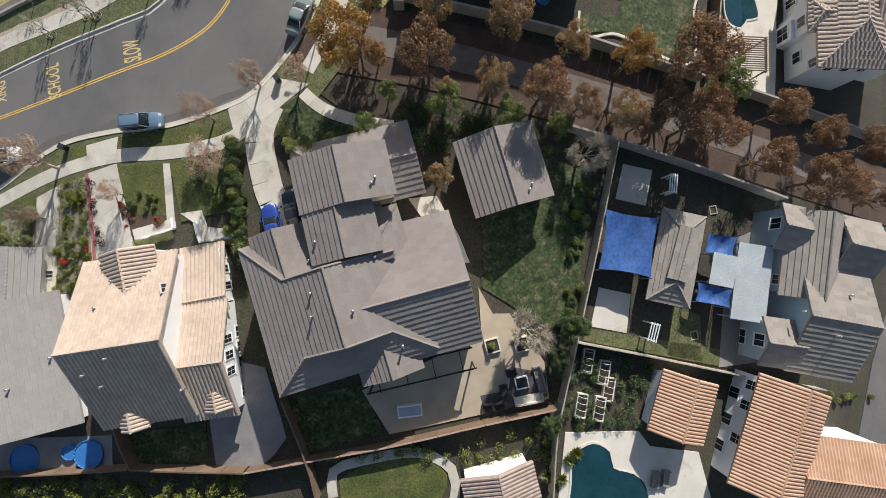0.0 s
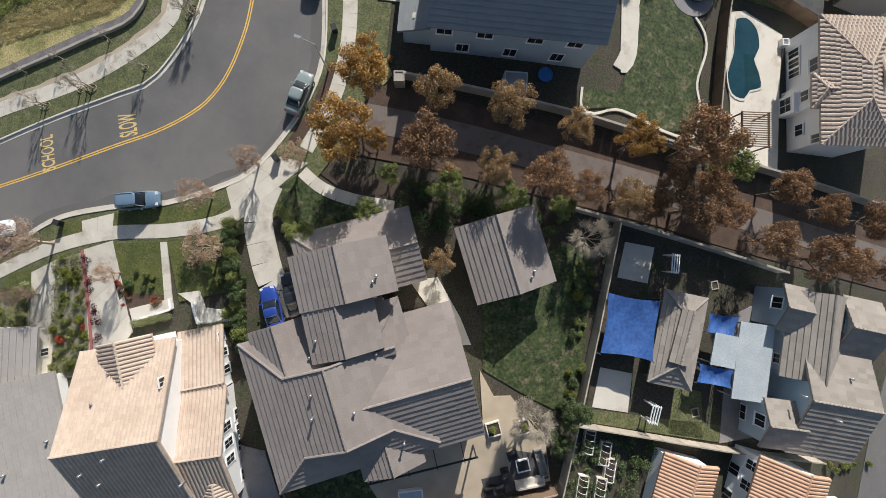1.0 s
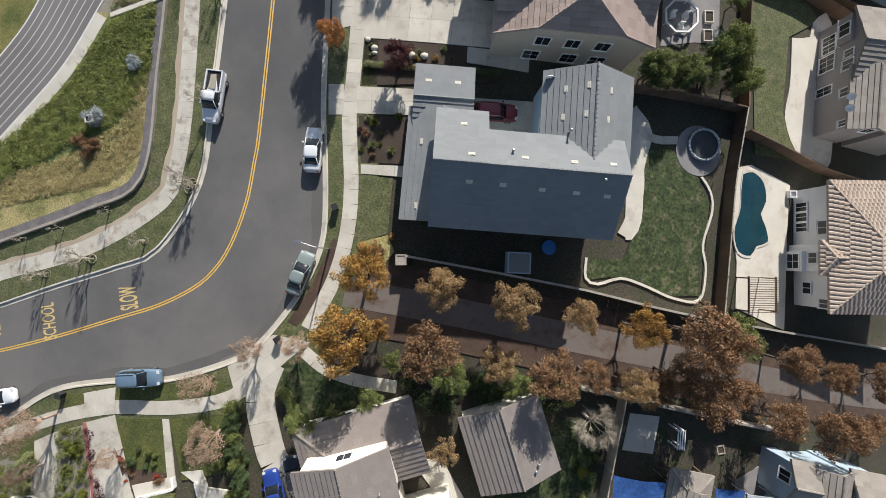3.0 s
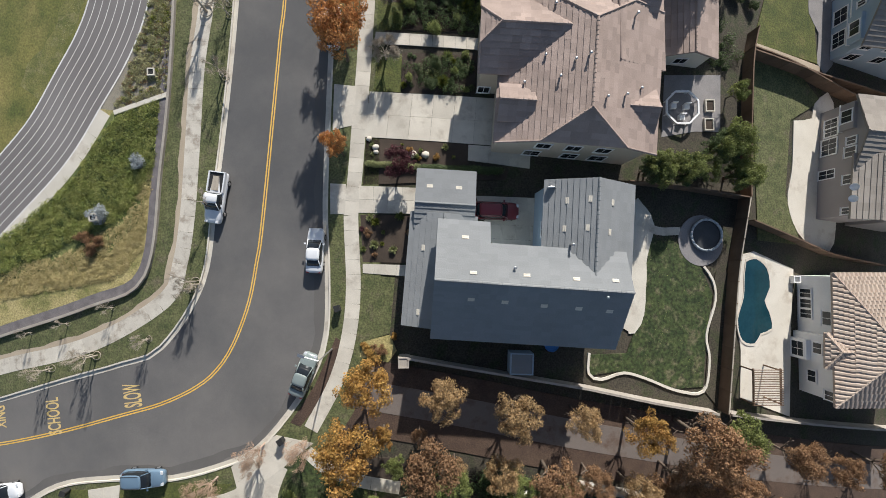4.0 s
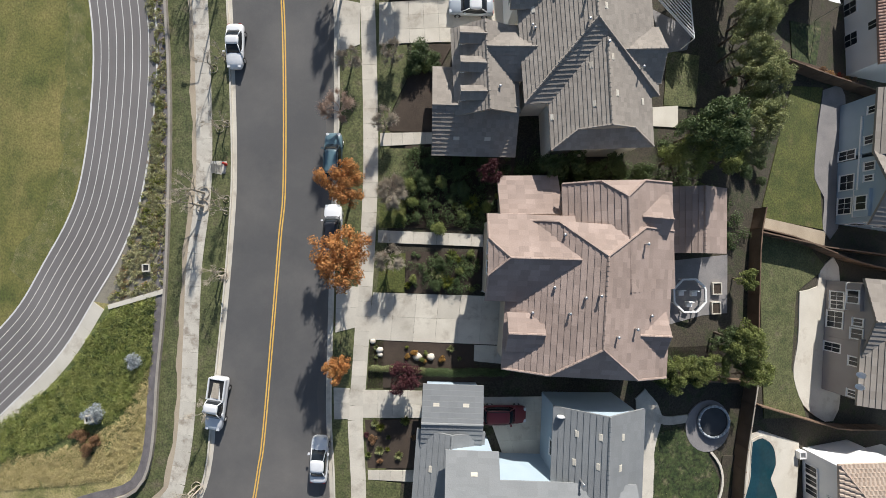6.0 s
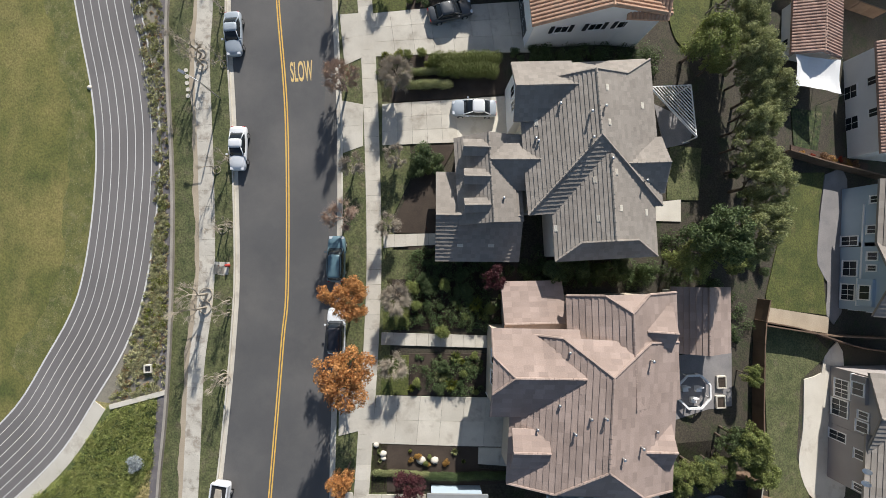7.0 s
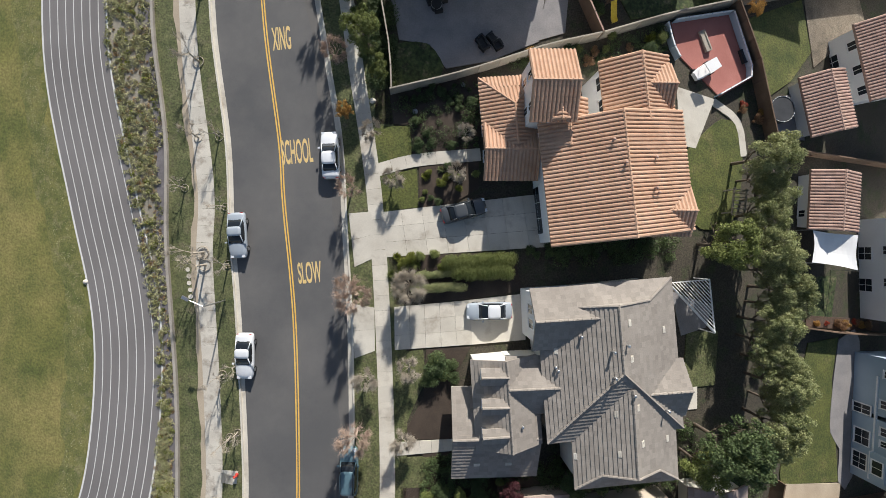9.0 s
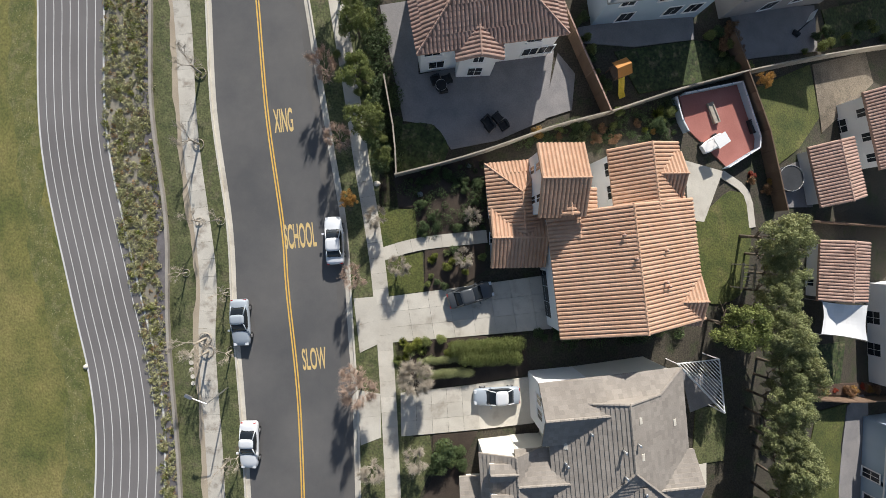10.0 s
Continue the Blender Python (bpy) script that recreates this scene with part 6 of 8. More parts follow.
def tree_mesh(key, leaf, count, size, tall=1.0, trunk=BARK, seed=0, bare=False, wide=1.0, boughs=5, clumped=(62, 0.13, 0.25), rise=0.55):
    """Meshes of a tree whose crown is about 1 m in radius; the trees scale them."""
    if key in KINDS:
        return KINDS[key]
    rng = random.Random(seed * 77 + 5)
    wood, tips = Shape(), []
    top = tall * 1.0
    wood.beam((0, 0, -0.1), (0.02, 0.01, top * 0.55), 0.075, 0.055, 8)
    for i in range(boughs):
        a = i * 6.283 / boughs + rng.uniform(-0.3, 0.3)
        d = Vector((math.cos(a), math.sin(a), rng.uniform(0.5, 1.1))).normalized()
        grow(wood, rng, Vector((0.02, 0.01, top * rng.uniform(0.35, 0.55))), d, 0.45, 0.035 if not bare else 0.028, 3 if bare else 2, tips, 0.65, 3)
    wood_me = wood.mesh(key + "_wood", trunk, True)
    crown_me = None
    if leaf is not None:
        clumps = []
        n, lo, hi = clumped
        for i in range(n):
            a, q = rng.uniform(0, 6.28), rng.uniform(0.1, 1) ** 0.55 * 0.84
            out = 1 + 0.2 * math.sin(3 * a + seed) + 0.12 * math.sin(5 * a + 2 * seed)
            z = top + (rng.uniform(0.35, 1) if rng.random() < 0.7 else rng.uniform(-0.8, 0.35)) * rise * math.sqrt(max(0.05, 1.0 - q * q))
            clumps.append(((math.cos(a) * q * out * wide, math.sin(a) * q * out, z), rng.uniform(lo, hi)))
        clumps.append(((0, 0, top + rise * 0.6), hi))
        crown_me = leaf_cloud(rng, clumps, count, size).mesh(key + "_crown", leaf)
    if bare:
        crown_me = twig_cloud(rng, tips, count, 0.38).mesh(key + "_twigs", trunk)
    KINDS[key] = (wood_me, crown_me)
    return KINDS[key]


def plant(kind, spot, radius, tall, label, category="tree", group="", name="tree"):
    wood_me, crown_me = kind
    x, y = spot
    t = anchor(name, x, y, label, category, group)
    t.matrix_basis = pose(x, y, lie(x) + 0.05, rnd.uniform(-3, 3), rnd.uniform(-3, 3), rnd.uniform(0, 360)) @ Matrix.Diagonal((radius, radius, tall, 1))
    w = new("trunk", wood_me)
    w.parent = t
    if kind in SAPLING:
        g = new("tree_ring", RING)
        g.parent = t
    if crown_me:
        c = new("crown", crown_me)
        c.parent = t
    return t


_ring = Shape()
for _i in range(16):
    _a, _b = _i * math.pi / 8, (_i + 1) * math.pi / 8
    _ring.beam((math.cos(_a) * 0.34, math.sin(_a) * 0.34, 0.08), (math.cos(_b) * 0.34, math.sin(_b) * 0.34, 0.06), 0.022, None, 5)
RING = _ring.mesh("tree_ring", TWIG)


def pick(*kinds):
    return kinds[rnd.randrange(len(kinds))]


GOLD = [tree_mesh(f"gold{i}", LEAF_GOLD, 7500, 0.034, 1.6, seed=i) for i in range(3)]
RUSTY = [tree_mesh(f"rust{i}", LEAF_RUST, 6500, 0.034, 1.6, seed=10 + i) for i in range(4)]
TANS = [tree_mesh(f"tan{i}", LEAF_TAN, 6500, 0.034, 1.6, seed=20 + i) for i in range(3)]
ORANGE = [tree_mesh(f"orange{i}", LEAF_ORANGE, 7500, 0.035, 1.6, seed=30 + i) for i in range(2)]
GREEN = [tree_mesh(f"green{i}", LEAF_GREEN, 8000, 0.037, 1.4, seed=40 + i) for i in range(3)]
DARK = [tree_mesh(f"dark{i}", LEAF_DARK, 9000, 0.037, 1.4, seed=50 + i, clumped=(90, 0.13, 0.2), rise=0.7) for i in range(2)]
OLIVE = [tree_mesh(f"olive{i}", LEAF_OLIVE, 11000, 0.03, 1.5, seed=60 + i, clumped=(58, 0.13, 0.22), rise=0.7) for i in range(4)]
BARE = [tree_mesh(f"bare{i}", None, 20, 0, 1.3, TWIG, seed=70 + i, bare=True, boughs=7) for i in range(3)]
PINK = [tree_mesh(f"pink{i}", LEAF_BLUSH, 4200, 0.026, 1.3, PINKTWIG, seed=80 + i, boughs=7, clumped=(60, 0.12, 0.22)) for i in range(3)]
RUSSET = [tree_mesh(f"russet{i}", None, 16, 0, 1.3, PINKTWIG, seed=85 + i, bare=True, boughs=6) for i in range(3)]
SAPLING = [tree_mesh(f"sapling{i}", None, 3, 0, 1.3, TWIG, seed=75 + i, bare=True, boughs=3) for i in range(3)]
PLUM = [tree_mesh("plum", LEAF_PLUM, 3600, 0.05, 1.2, seed=90)]


def shrub_mesh(key, leaf, count, size, seed, shape="ball"):
    if key in KINDS:
        return KINDS[key]
    rng = random.Random(seed)
    stem = Shape()
    tips = []
    for i in range(4):
        a = i * 1.57
        grow(stem, rng, Vector((0, 0, -0.05)), Vector((math.cos(a) * 0.6, math.sin(a) * 0.6, 0.8)).normalized(), 0.4, 0.03, 1, tips)
    clumps = [((rng.uniform(-0.55, 0.55), rng.uniform(-0.55, 0.55), rng.uniform(0.3, 0.8)), rng.uniform(0.3, 0.5)) for _ in range(9)]
    if shape == "hedge":
        clumps = [((-0.9 + 0.22 * i, rng.uniform(-0.12, 0.12), 0.55 + rng.uniform(-0.08, 0.08)), 0.46) for i in range(9)]
    if shape == "spiky":
        s = Shape()
        for i in range(count):
            a = rng.uniform(0, 6.28)
            e = rng.uniform(0.2, 1.3)
            d = Vector((math.cos(a) * math.cos(e), math.sin(a) * math.cos(e), math.sin(e)))
            w = d.cross(Vector((0, 0, 1))).normalized() * size
            p = d * rng.uniform(0.75, 1.1)
            m = d * 0.55 + Vector((0, 0, 0.06))
            n = len(s.v)
            s.v += [tuple(-w * 0.5), tuple(w * 0.5), tuple(m + w), tuple(p), tuple(m - w)]
            s.f.append((n, n + 1, n + 2, n + 3, n + 4))
        KINDS[key] = (stem.mesh(key + "_stem", BARK), s.mesh(key + "_leaves", leaf))
        return KINDS[key]
    KINDS[key] = (stem.mesh(key + "_stem", BARK), leaf_cloud(rng, clumps, count, size).mesh(key + "_leaves", leaf))
    return KINDS[key]


SH = {n: shrub_mesh("shrub_" + n, m, 2200, 0.062, i, "ball") for i, (n, m) in enumerate((("green", LEAF_GREEN), ("dark", LEAF_DARK), ("lime", LEAF_LIME), ("olive", LEAF_OLIVE), ("rust", LEAF_RUST), ("red", LEAF_RED), ("plum", LEAF_PLUM), ("gold", LEAF_GOLD), ("silver", LEAF_SILVER)))}
SPIKE = {n: shrub_mesh("spike_" + n, m, 130, 0.06, i + 40, "spiky") for i, (n, m) in enumerate((("green", LEAF_GREEN), ("lime", LEAF_LIME), ("pale", LEAF_OLIVE)))}
HEDGE = {n: shrub_mesh("hedge_" + n, m, 5200, 0.042, i + 60, "hedge") for i, (n, m) in enumerate((("green", LEAF_GREEN), ("lime", LEAF_OLIVE), ("dark", LEAF_DARK)))}


def shrub(kind, spot, radius, tall, label, name="shrub", turn=None):
    stem, leaves = kind
    x, y = spot
    t = anchor(name, x, y, label, name.replace("_", " "))
    t.matrix_basis = pose(x, y, lie(x) + 0.08, 0, 0, rnd.uniform(0, 360) if turn is None else turn) @ Matrix.Diagonal((radius, radius, tall, 1))
    for n, me in (("stem", stem), ("foliage", leaves)):
        o = new(n, me)
        o.parent = t
    return t


def inside(p, poly):
    ok = False
    for a, b in zip(poly, poly[1:] + poly[:1]):
        if (a[1] > p[1]) != (b[1] > p[1]) and p[0] < (b[0] - a[0]) * (p[1] - a[1]) / (b[1] - a[1]) + a[0]:
            ok = not ok
    return ok


LOOK = {"green": "rounded green leafy shrub", "dark": "dark green leafy shrub", "lime": "yellow-green leafy shrub", "olive": "olive green leafy shrub", "rust": "rust brown autumn shrub", "red": "red-leaved autumn shrub", "plum": "plum purple leafy shrub", "gold": "golden autumn shrub", "silver": "silver-grey leafy shrub"}


def bed(poly, n, kinds, lo, hi, spiky=0.0, tall=1.0):
    """Shrubs scattered over a planted bed."""
    xs, ys = [p[0] for p in poly], [p[1] for p in poly]
    made, tries = [], 0
    while len(made) < n and tries < n * 30:
        tries += 1
        p = (rnd.uniform(min(xs), max(xs)), rnd.uniform(min(ys), max(ys)))
        r = rnd.uniform(lo, hi)
        if not inside(p, poly) or any((p[0] - q[0]) ** 2 + (p[1] - q[1]) ** 2 < (0.52 * (r + q[2])) ** 2 for q in made):
            continue
        made.append((*p, r))
        if rnd.random() < spiky:
            k = rnd.choice(list(SPIKE))
            shrub(SPIKE[k], p, r * 1.1, r * 1.0, "spiky clump of strap-shaped leaves", "grass_clump")
        else:
            k = rnd.choice(kinds)
            shrub(SH[k], p, r, r * rnd.uniform(0.8, 1.2) * tall, LOOK[k] + " in a bed")


def hedge(a, b, width, tall, kind="green", label="clipped dense green garden hedge"):
    """A clipped hedge from a to b, in pieces."""
    a, b = Vector(a), Vector(b)
    n = max(1, round((b - a).length / 2.0))
    turn = math.degrees(math.atan2((b - a).y, (b - a).x))
    x, y = a.lerp(b, 0.5)
    h = anchor("hedge", x, y, label, "hedge")
    for i in range(n):
        p = a.lerp(b, (i + 0.5) / n)
        for nm, me in zip(("stem", "foliage"), HEDGE[kind]):
            o = new(nm, me)
            o.parent = h
            o.matrix_basis = pose(p.x - x, p.y - y, lie(p.x) - lie(x) + 0.05, 0, 0, turn + 180 * (i % 2)) @ Matrix.Diagonal(((b - a).length / n / 2 * 1.1, width / 0.95, tall, 1))


def planting(name, poly, n, leaf, lo, hi, leaves, size, label, tall=0.8, slim=1.0):
    """Countless low clumps over a stretch of ground, as one mesh."""
    rng = random.Random(len(poly) * 31 + n)
    xs, ys = [p[0] for p in poly], [p[1] for p in poly]
    s, made = Shape(), 0
    for _ in range(n * 20):
        x, y = rng.uniform(min(xs), max(xs)), rng.uniform(min(ys), max(ys))
        if not inside((x, y), poly):
            continue
        r = rng.uniform(lo, hi)
        c = leaf_cloud(rng, [((x, y, lie(x) + 0.06 + r * tall * 0.45), r)], leaves, size, 1 - tall, slim)
        k = len(s.v)
        s.v += c.v
        s.f += [tuple(k + i for i in f) for f in c.f]
        made += 1
        if made >= n:
            break
    return tagged(new(name, s.mesh(name, leaf)), label, "planting", kind="stuff")


# rows along the lane
for _p, _r in zip([(-5.9, 26.1), (21.2, 20.0), (-7.3, 19.9), (-4.8, 20.2)], (2.7, 2.3, 3.1, 1.3)):
    plant(pick(*GOLD), _p, _r, _r * 1.25, "golden-leaved autumn tree beside the lane", group="trees along the lane")
for _p, _r in zip([(1.3, 24.4), (8.3, 22.9), (15.0, 21.5), (6.9, 16.8), (20.2, 14.2), (2.5, 17.0)], (2.2, 2.4, 1.8, 2.0, 2.0, 1.2)):
    plant(pick(*TANS), _p, _r, _r * 1.4, "tan-brown autumn tree beside the lane", group="trees along the lane")
for _p, _r in zip([(0.0, 18.3), (11.8, 15.9), (16.2, 15.4), (27.1, 19.4), (27.6, 13.4), (32.5, 13.0), (39.2, 15.7), (45.5, 14.0), (52.2, 12.9), (36.8, 10.3), (43.9, 8.3), (49.4, 7.8), (55.1, 6.5), (25.0, 15.0), (29.9, 16.0), (22.6, 13.6), (-1.1, 20.0)], (2.9, 2.6, 1.8, 3.4, 2.8, 1.8, 2.2, 2.0, 2.3, 2.3, 2.7, 2.0, 2.2, 2.2, 2.0, 1.8, 1.0)):
    plant(pick(*RUSTY), _p, _r, _r * 1.3, "rust-brown autumn tree beside the lane", group="trees along the lane")
for _p, _r in zip([(2.3, 15.5), (-5.7, 13.1), (32.6, 18.7), (8.9, 14.6), (14.2, 13.7), (-3.6, 16.9), (-12.3, 10.7), (-9.2, 11.3)], (1.8, 1.4, 2.5, 1.6, 1.5, 1.2, 1.6, 1.2)):
    plant(pick(*GREEN), _p, _r, _r * 1.1, "round dark green tree under the autumn row", group="trees along the lane")
planting("undergrowth", [(-3.7, 16.7), (14.8, 13.1), (13.9, 11.0), (4.5, 12.0), (0.3, 10.9), (-3.2, 14.4)], 70, LEAF_DARK, 0.5, 1.0, 200, 0.09, "dark green undergrowth below the trees", 0.9)
# street trees
for _p, _r, _t in zip([(-7.9, 65.8), (-8.3, 58.9), (-8.8, 48.7)], (2.3, 2.9, 1.3), (3.2, 3.8, 2.6)):
    plant(pick(*ORANGE), _p, _r, _t, "orange autumn street tree at the kerb", group="street trees")
for _p, _r in zip([(-41.4, 10.0), (-22.6, 14.7), (-17.5, 18.3), (-21.6, 9.4), (-33.0, 6.8), (-43.1, 4.4), (-13.0, 18.6)], (2.4, 1.7, 1.6, 2.0, 1.2, 1.4, 1.5)):
    plant(pick(*PINK), _p, _r, _r * 1.5, "thin-leaved blush brown street tree", group="street trees")
for _p, _r in zip([(-8.9, 88.4), (-8.8, 73.8), (-10.5, 117.9), (-9.5, 111.1), (-8.4, 87.5), (-8.6, 98.1)], (1.4, 1.8, 1.5, 1.4, 1.8, 1.3)):
    plant(pick(*RUSSET), _p, _r, _r * 1.7, "nearly bare street tree with russet twigs", group="street trees")
plant(GOLD[0], (-8.8, 105.2), 0.9, 1.6, "small golden street tree at the kerb", group="street trees")
for _p, _r in zip([(-23.8, 66.4), (-21.9, 73.2), (-21.7, 57.6), (-21.3, 64.4), (-23.2, 43.8), (-25.1, 35.4), (-24.1, 92.2), (-20.9, 80.6), (-21.1, 73.7), (-23.9, 65.0), (-21.3, 65.7), (-22.0, 58.0), (-25.8, 98.9), (-23.4, 118.9), (-23.9, 111.8), (-24.2, 104.0), (-22.0, 104.0), (-21.6, 96.8), (-23.9, 90.9), (-22.5, 79.6), (-21.5, 90.9), (-38.4, 27.3), (-43.4, 25.6), (-36.9, 27.3), (-30.5, 29.2), (-24.8, 35.1), (-45.7, 29.7), (-40.7, 30.8), (-34.9, 32.6), (-30.5, 29.3), (-42.8, 25.7), (-37.5, 27.4), (-25.5, 34.7)], (2.1, 1.3, 1.4, 1.2, 1.5, 1.6, 2.0, 1.2, 1.1, 2.1, 1.2, 1.3, 1.2, 1.8, 1.7, 1.3, 1.3, 1.2, 1.9, 1.4, 1.3, 1.2, 1.0, 1.5, 1.1, 1.4, 0.8, 0.8, 0.9, 0.9, 1.3, 1.1, 1.4)):
    plant(pick(*SAPLING), _p, _r * 0.9, _r * 1.6, "pale bare sapling on the verge", group="verge saplings")
for _p, _r in zip([(16.7, 10.4), (10.4, -7.7), (-3.1, 88.0), (-3.5, 65.6), (-4.3, 73.1), (-3.3, 80.0), (-7.7, 79.3), (-3.7, 65.8), (-4.2, 59.0), (-6.2, 103.6), (3.1, 103.3), (-4.4, 98.9), (-3.0, 88.2), (2.0, 99.4)], (2.3, 2.4, 1.8, 1.7, 1.4, 1.3, 1.4, 1.6, 1.6, 1.2, 1.0, 1.2, 1.7, 1.1)):
    plant(pick(*BARE), _p, _r, _r * 1.3, "bare grey-twigged garden tree", group="garden trees")
# tall green trees behind the houses
for _p, _r in zip([(34.0, 100.4), (35.2, 96.2), (35.0, 90.3), (35.9, 86.3), (34.3, 82.9), (35.0, 76.4), (34.6, 72.3), (33.8, 69.7), (34.6, 98.4), (33.8, 92.6), (35.0, 88.4), (35.4, 84.6), (34.0, 80.9), (34.6, 78.6), (35.4, 74.2), (34.4, 94.4)], (3.2, 2.6, 3.0, 3.0, 2.9, 3.1, 3.0, 2.3, 2.4, 2.6, 2.6, 2.6, 2.7, 2.8, 2.5, 2.6)):
    plant(pick(*OLIVE), _p, _r * 0.84, _r * 1.12, "tall olive green evergreen in a dense row", group="evergreen row")
for _p, _r in zip([(29.3, 91.3), (31.3, 89.8), (28.0, 71.3), (31.4, 68.7), (26.1, 68.8), (24.3, 46.8), (27.2, 46.9), (32.3, 49.7), (34.3, 46.3), (29.8, 46.7), (35.0, 55.8)], (2.6, 1.6, 3.2, 2.0, 2.3, 1.9, 1.8, 2.2, 1.9, 1.6, 1.2)):
    plant(pick(*(DARK if _r > 2.7 else GREEN)), _p, _r, _r * 1.3, "dense green broadleaf tree in a back yard", group="garden trees")
for _p, _r in zip([(23.7, 46.9), (27.5, 46.7), (31.7, 49.0), (34.3, 46.5), (15.0, -7.3), (13.7, -10.3), (13.0, -17.3)], (1.7, 1.7, 1.9, 1.5, 1.7, 1.3, 1.2)):
    plant(pick(*DARK), _p, _r, _r * 1.2, "dark green garden tree", group="garden trees")
# the last two stand out of view, added to shade the sidewalk
for _p, _r in zip([(-7.3, 121.7), (-7.6, 117.0), (-6.4, 112.4), (-5.3, 109.3), (-7.6, 125.0), (-8.8, 126.8)], (1.9, 1.7, 2.0, 1.0, 1.9, 1.9)):
    plant(pick(*GREEN), _p, _r, _r * 1.3, "round green tree in the planted verge", group="verge trees")
plant(PLUM[0], (-2.7, 47.5), 1.7, 2.0, "plum-leaved ornamental tree in a bed", group="garden trees")
plant(PLUM[0], (6.2, 67.3), 1.3, 1.8, "plum-leaved ornamental tree by the house", group="garden trees")
plant(GOLD[1], (36.4, 117.4), 0.9, 1.2, "small golden tree by the back fence", group="garden trees")
plant(TANS[0], (1.6, 8.0), 1.5, 1.6, "straw-coloured garden tree between house and garage", group="garden trees")
# hedges and beds
for _i in range(15):
    _q = Vector((-20.7, 11.9)).lerp(Vector((-18.4, -0.9)), _i / 14)
    shrub(SH["dark" if _i % 3 else "green"], (_q.x + rnd.uniform(-0.35, 0.35), _q.y), rnd.uniform(0.8, 1.15), rnd.uniform(1.3, 2.0), "upright dark green screening shrub beside the drive")
hedge(*[(-14.8, 13.3), (-13.4, 10.8)], 1.2, 1.2)
hedge(*[(0.6, 90.3), (7.7, 90.5)], 1.6, 1.6)
hedge(*[(-2.0, 89.2), (1.9, 89.2)], 0.8, 1.0, "lime", "low clipped olive hedge")
hedge(*[(-2.6, 87.9), (2.3, 87.8)], 1.0, 1.0, "lime", "low clipped olive hedge")
hedge(*[(1.6, 89.4), (7.3, 89.3)], 1.8, 1.6)
hedge(*[(-0.6, 47.1), (7.8, 46.8)], 0.9, 0.8, "dark", "low clipped dark hedge")
hedge(*[(-6.2, 47.7), (-0.8, 47.3)], 0.7, 0.6, "lime", "low clipped light green hedge")
bed([(-41.1, 8.2), (-37.9, 9.0), (-36.2, -3.8), (-41.3, -4.9)], 26, ["lime", "green", "olive", "lime", "lime", "red"], 0.3, 0.8, 0.3, 1.1)
bed([(-49.4, 3.3), (-44.3, 5.8), (-44.2, -5.7), (-49.1, -6.0)], 14, ["lime", "green", "lime", "olive"], 0.4, 1.1, 0.3, 1.2)
bed([(-32.0, 7.8), (-28.0, 7.6), (-28.3, 4.9), (-31.7, 4.9)], 6, ["dark", "green"], 0.4, 0.7)
bed([(-33.3, 6.0), (-31.8, 4.2), (-27.7, 4.3), (-28.2, 2.9), (-32.6, 2.7)], 8, ["red", "rust"], 0.25, 0.45)
bed([(-24.7, 8.5), (-20.0, 10.9), (-17.9, -0.2), (-20.8, 2.3)], 16, ["green", "dark"], 0.5, 0.9)
bed([(-7.1, 42.3), (-1.5, 42.1), (-2.1, 37.1), (-6.9, 37.3)], 12, ["rust", "plum"], 0.3, 0.6, 0.5)
bed([(-6.9, 28.8), (-3.3, 29.7), (-3.4, 27.0), (-7.0, 27.0)], 5, ["rust", "gold", "plum"], 0.4, 0.8)
bed([(-2.5, 59.7), (5.2, 59.4), (4.9, 55.5), (-2.4, 55.4)], 14, ["dark", "green", "dark"], 0.35, 1.0, 0.3)
bed([(-2.3, 70.6), (6.3, 70.7), (5.8, 62.1), (-2.3, 62.3)], 14, ["dark", "dark", "green"], 0.4, 1.1, 0.1)
bed([(-6.1, 50.2), (4.1, 49.2), (4.1, 47.9), (-6.4, 48.2)], 12, ["lime", "gold", "green"], 0.25, 0.5, 0.2)
bed([(-1.6, 70.2), (8.9, 69.8), (7.8, 61.8), (-4.2, 62.3)], 14, ["dark", "dark", "green"], 0.4, 1.1, 0.1)
bed([(-1.6, 81.4), (2.5, 81.4), (1.5, 78.4), (-1.4, 78.5)], 5, ["dark", "green"], 0.8, 1.2)
bed([(-5.2, 91.2), (-2.3, 91.2), (-2.2, 89.0), (-4.7, 88.2)], 6, ["lime", "green"], 0.5, 0.9, 0.3)
planting("undergrowth", [(9.2, 70.1), (15.5, 68.6), (24.6, 68.3), (24.2, 65.9), (9.4, 66.7)], 46, LEAF_DARK, 0.5, 1.0, 200, 0.09, "dark green shrubs between two houses", 1.0)
planting("undergrowth", [(25.9, 72.5), (33.1, 65.6), (37.5, 61.7), (36.6, 57.7), (27.4, 63.0), (25.2, 68.3)], 60, LEAF_DARK, 0.4, 0.9, 150, 0.09, "dark green shrubs in the shaded back yard", 0.9)
bed([(8.9, 92.0), (25.3, 91.5), (25.2, 90.5), (9.1, 90.1)], 12, ["dark"], 0.5, 0.8)
for _p, _r in (((13.6, 67.3), 1.1), ((15.6, 67.0), 0.9), ((17.3, 67.6), 1.2), ((20.4, 67.2), 0.9), ((22.6, 67.5), 1.2)):
    shrub(SH["dark"], _p, _r, _r * 2.6, "tall dark green shrub between two houses")
# taller than the shrubs growing there, added to hide and shade the bright wall
for _p in ((12.4, 68.2), (14.8, 68.4), (19.0, 68.0)):
    plant(pick(*DARK), _p, 1.35, 1.9, "narrow dark green tree added to shade a house wall", group="garden trees")
shrub(SH["dark"], (-0.4, 80.1), 1.7, 1.6, "broad dark green shrub in a front bed")
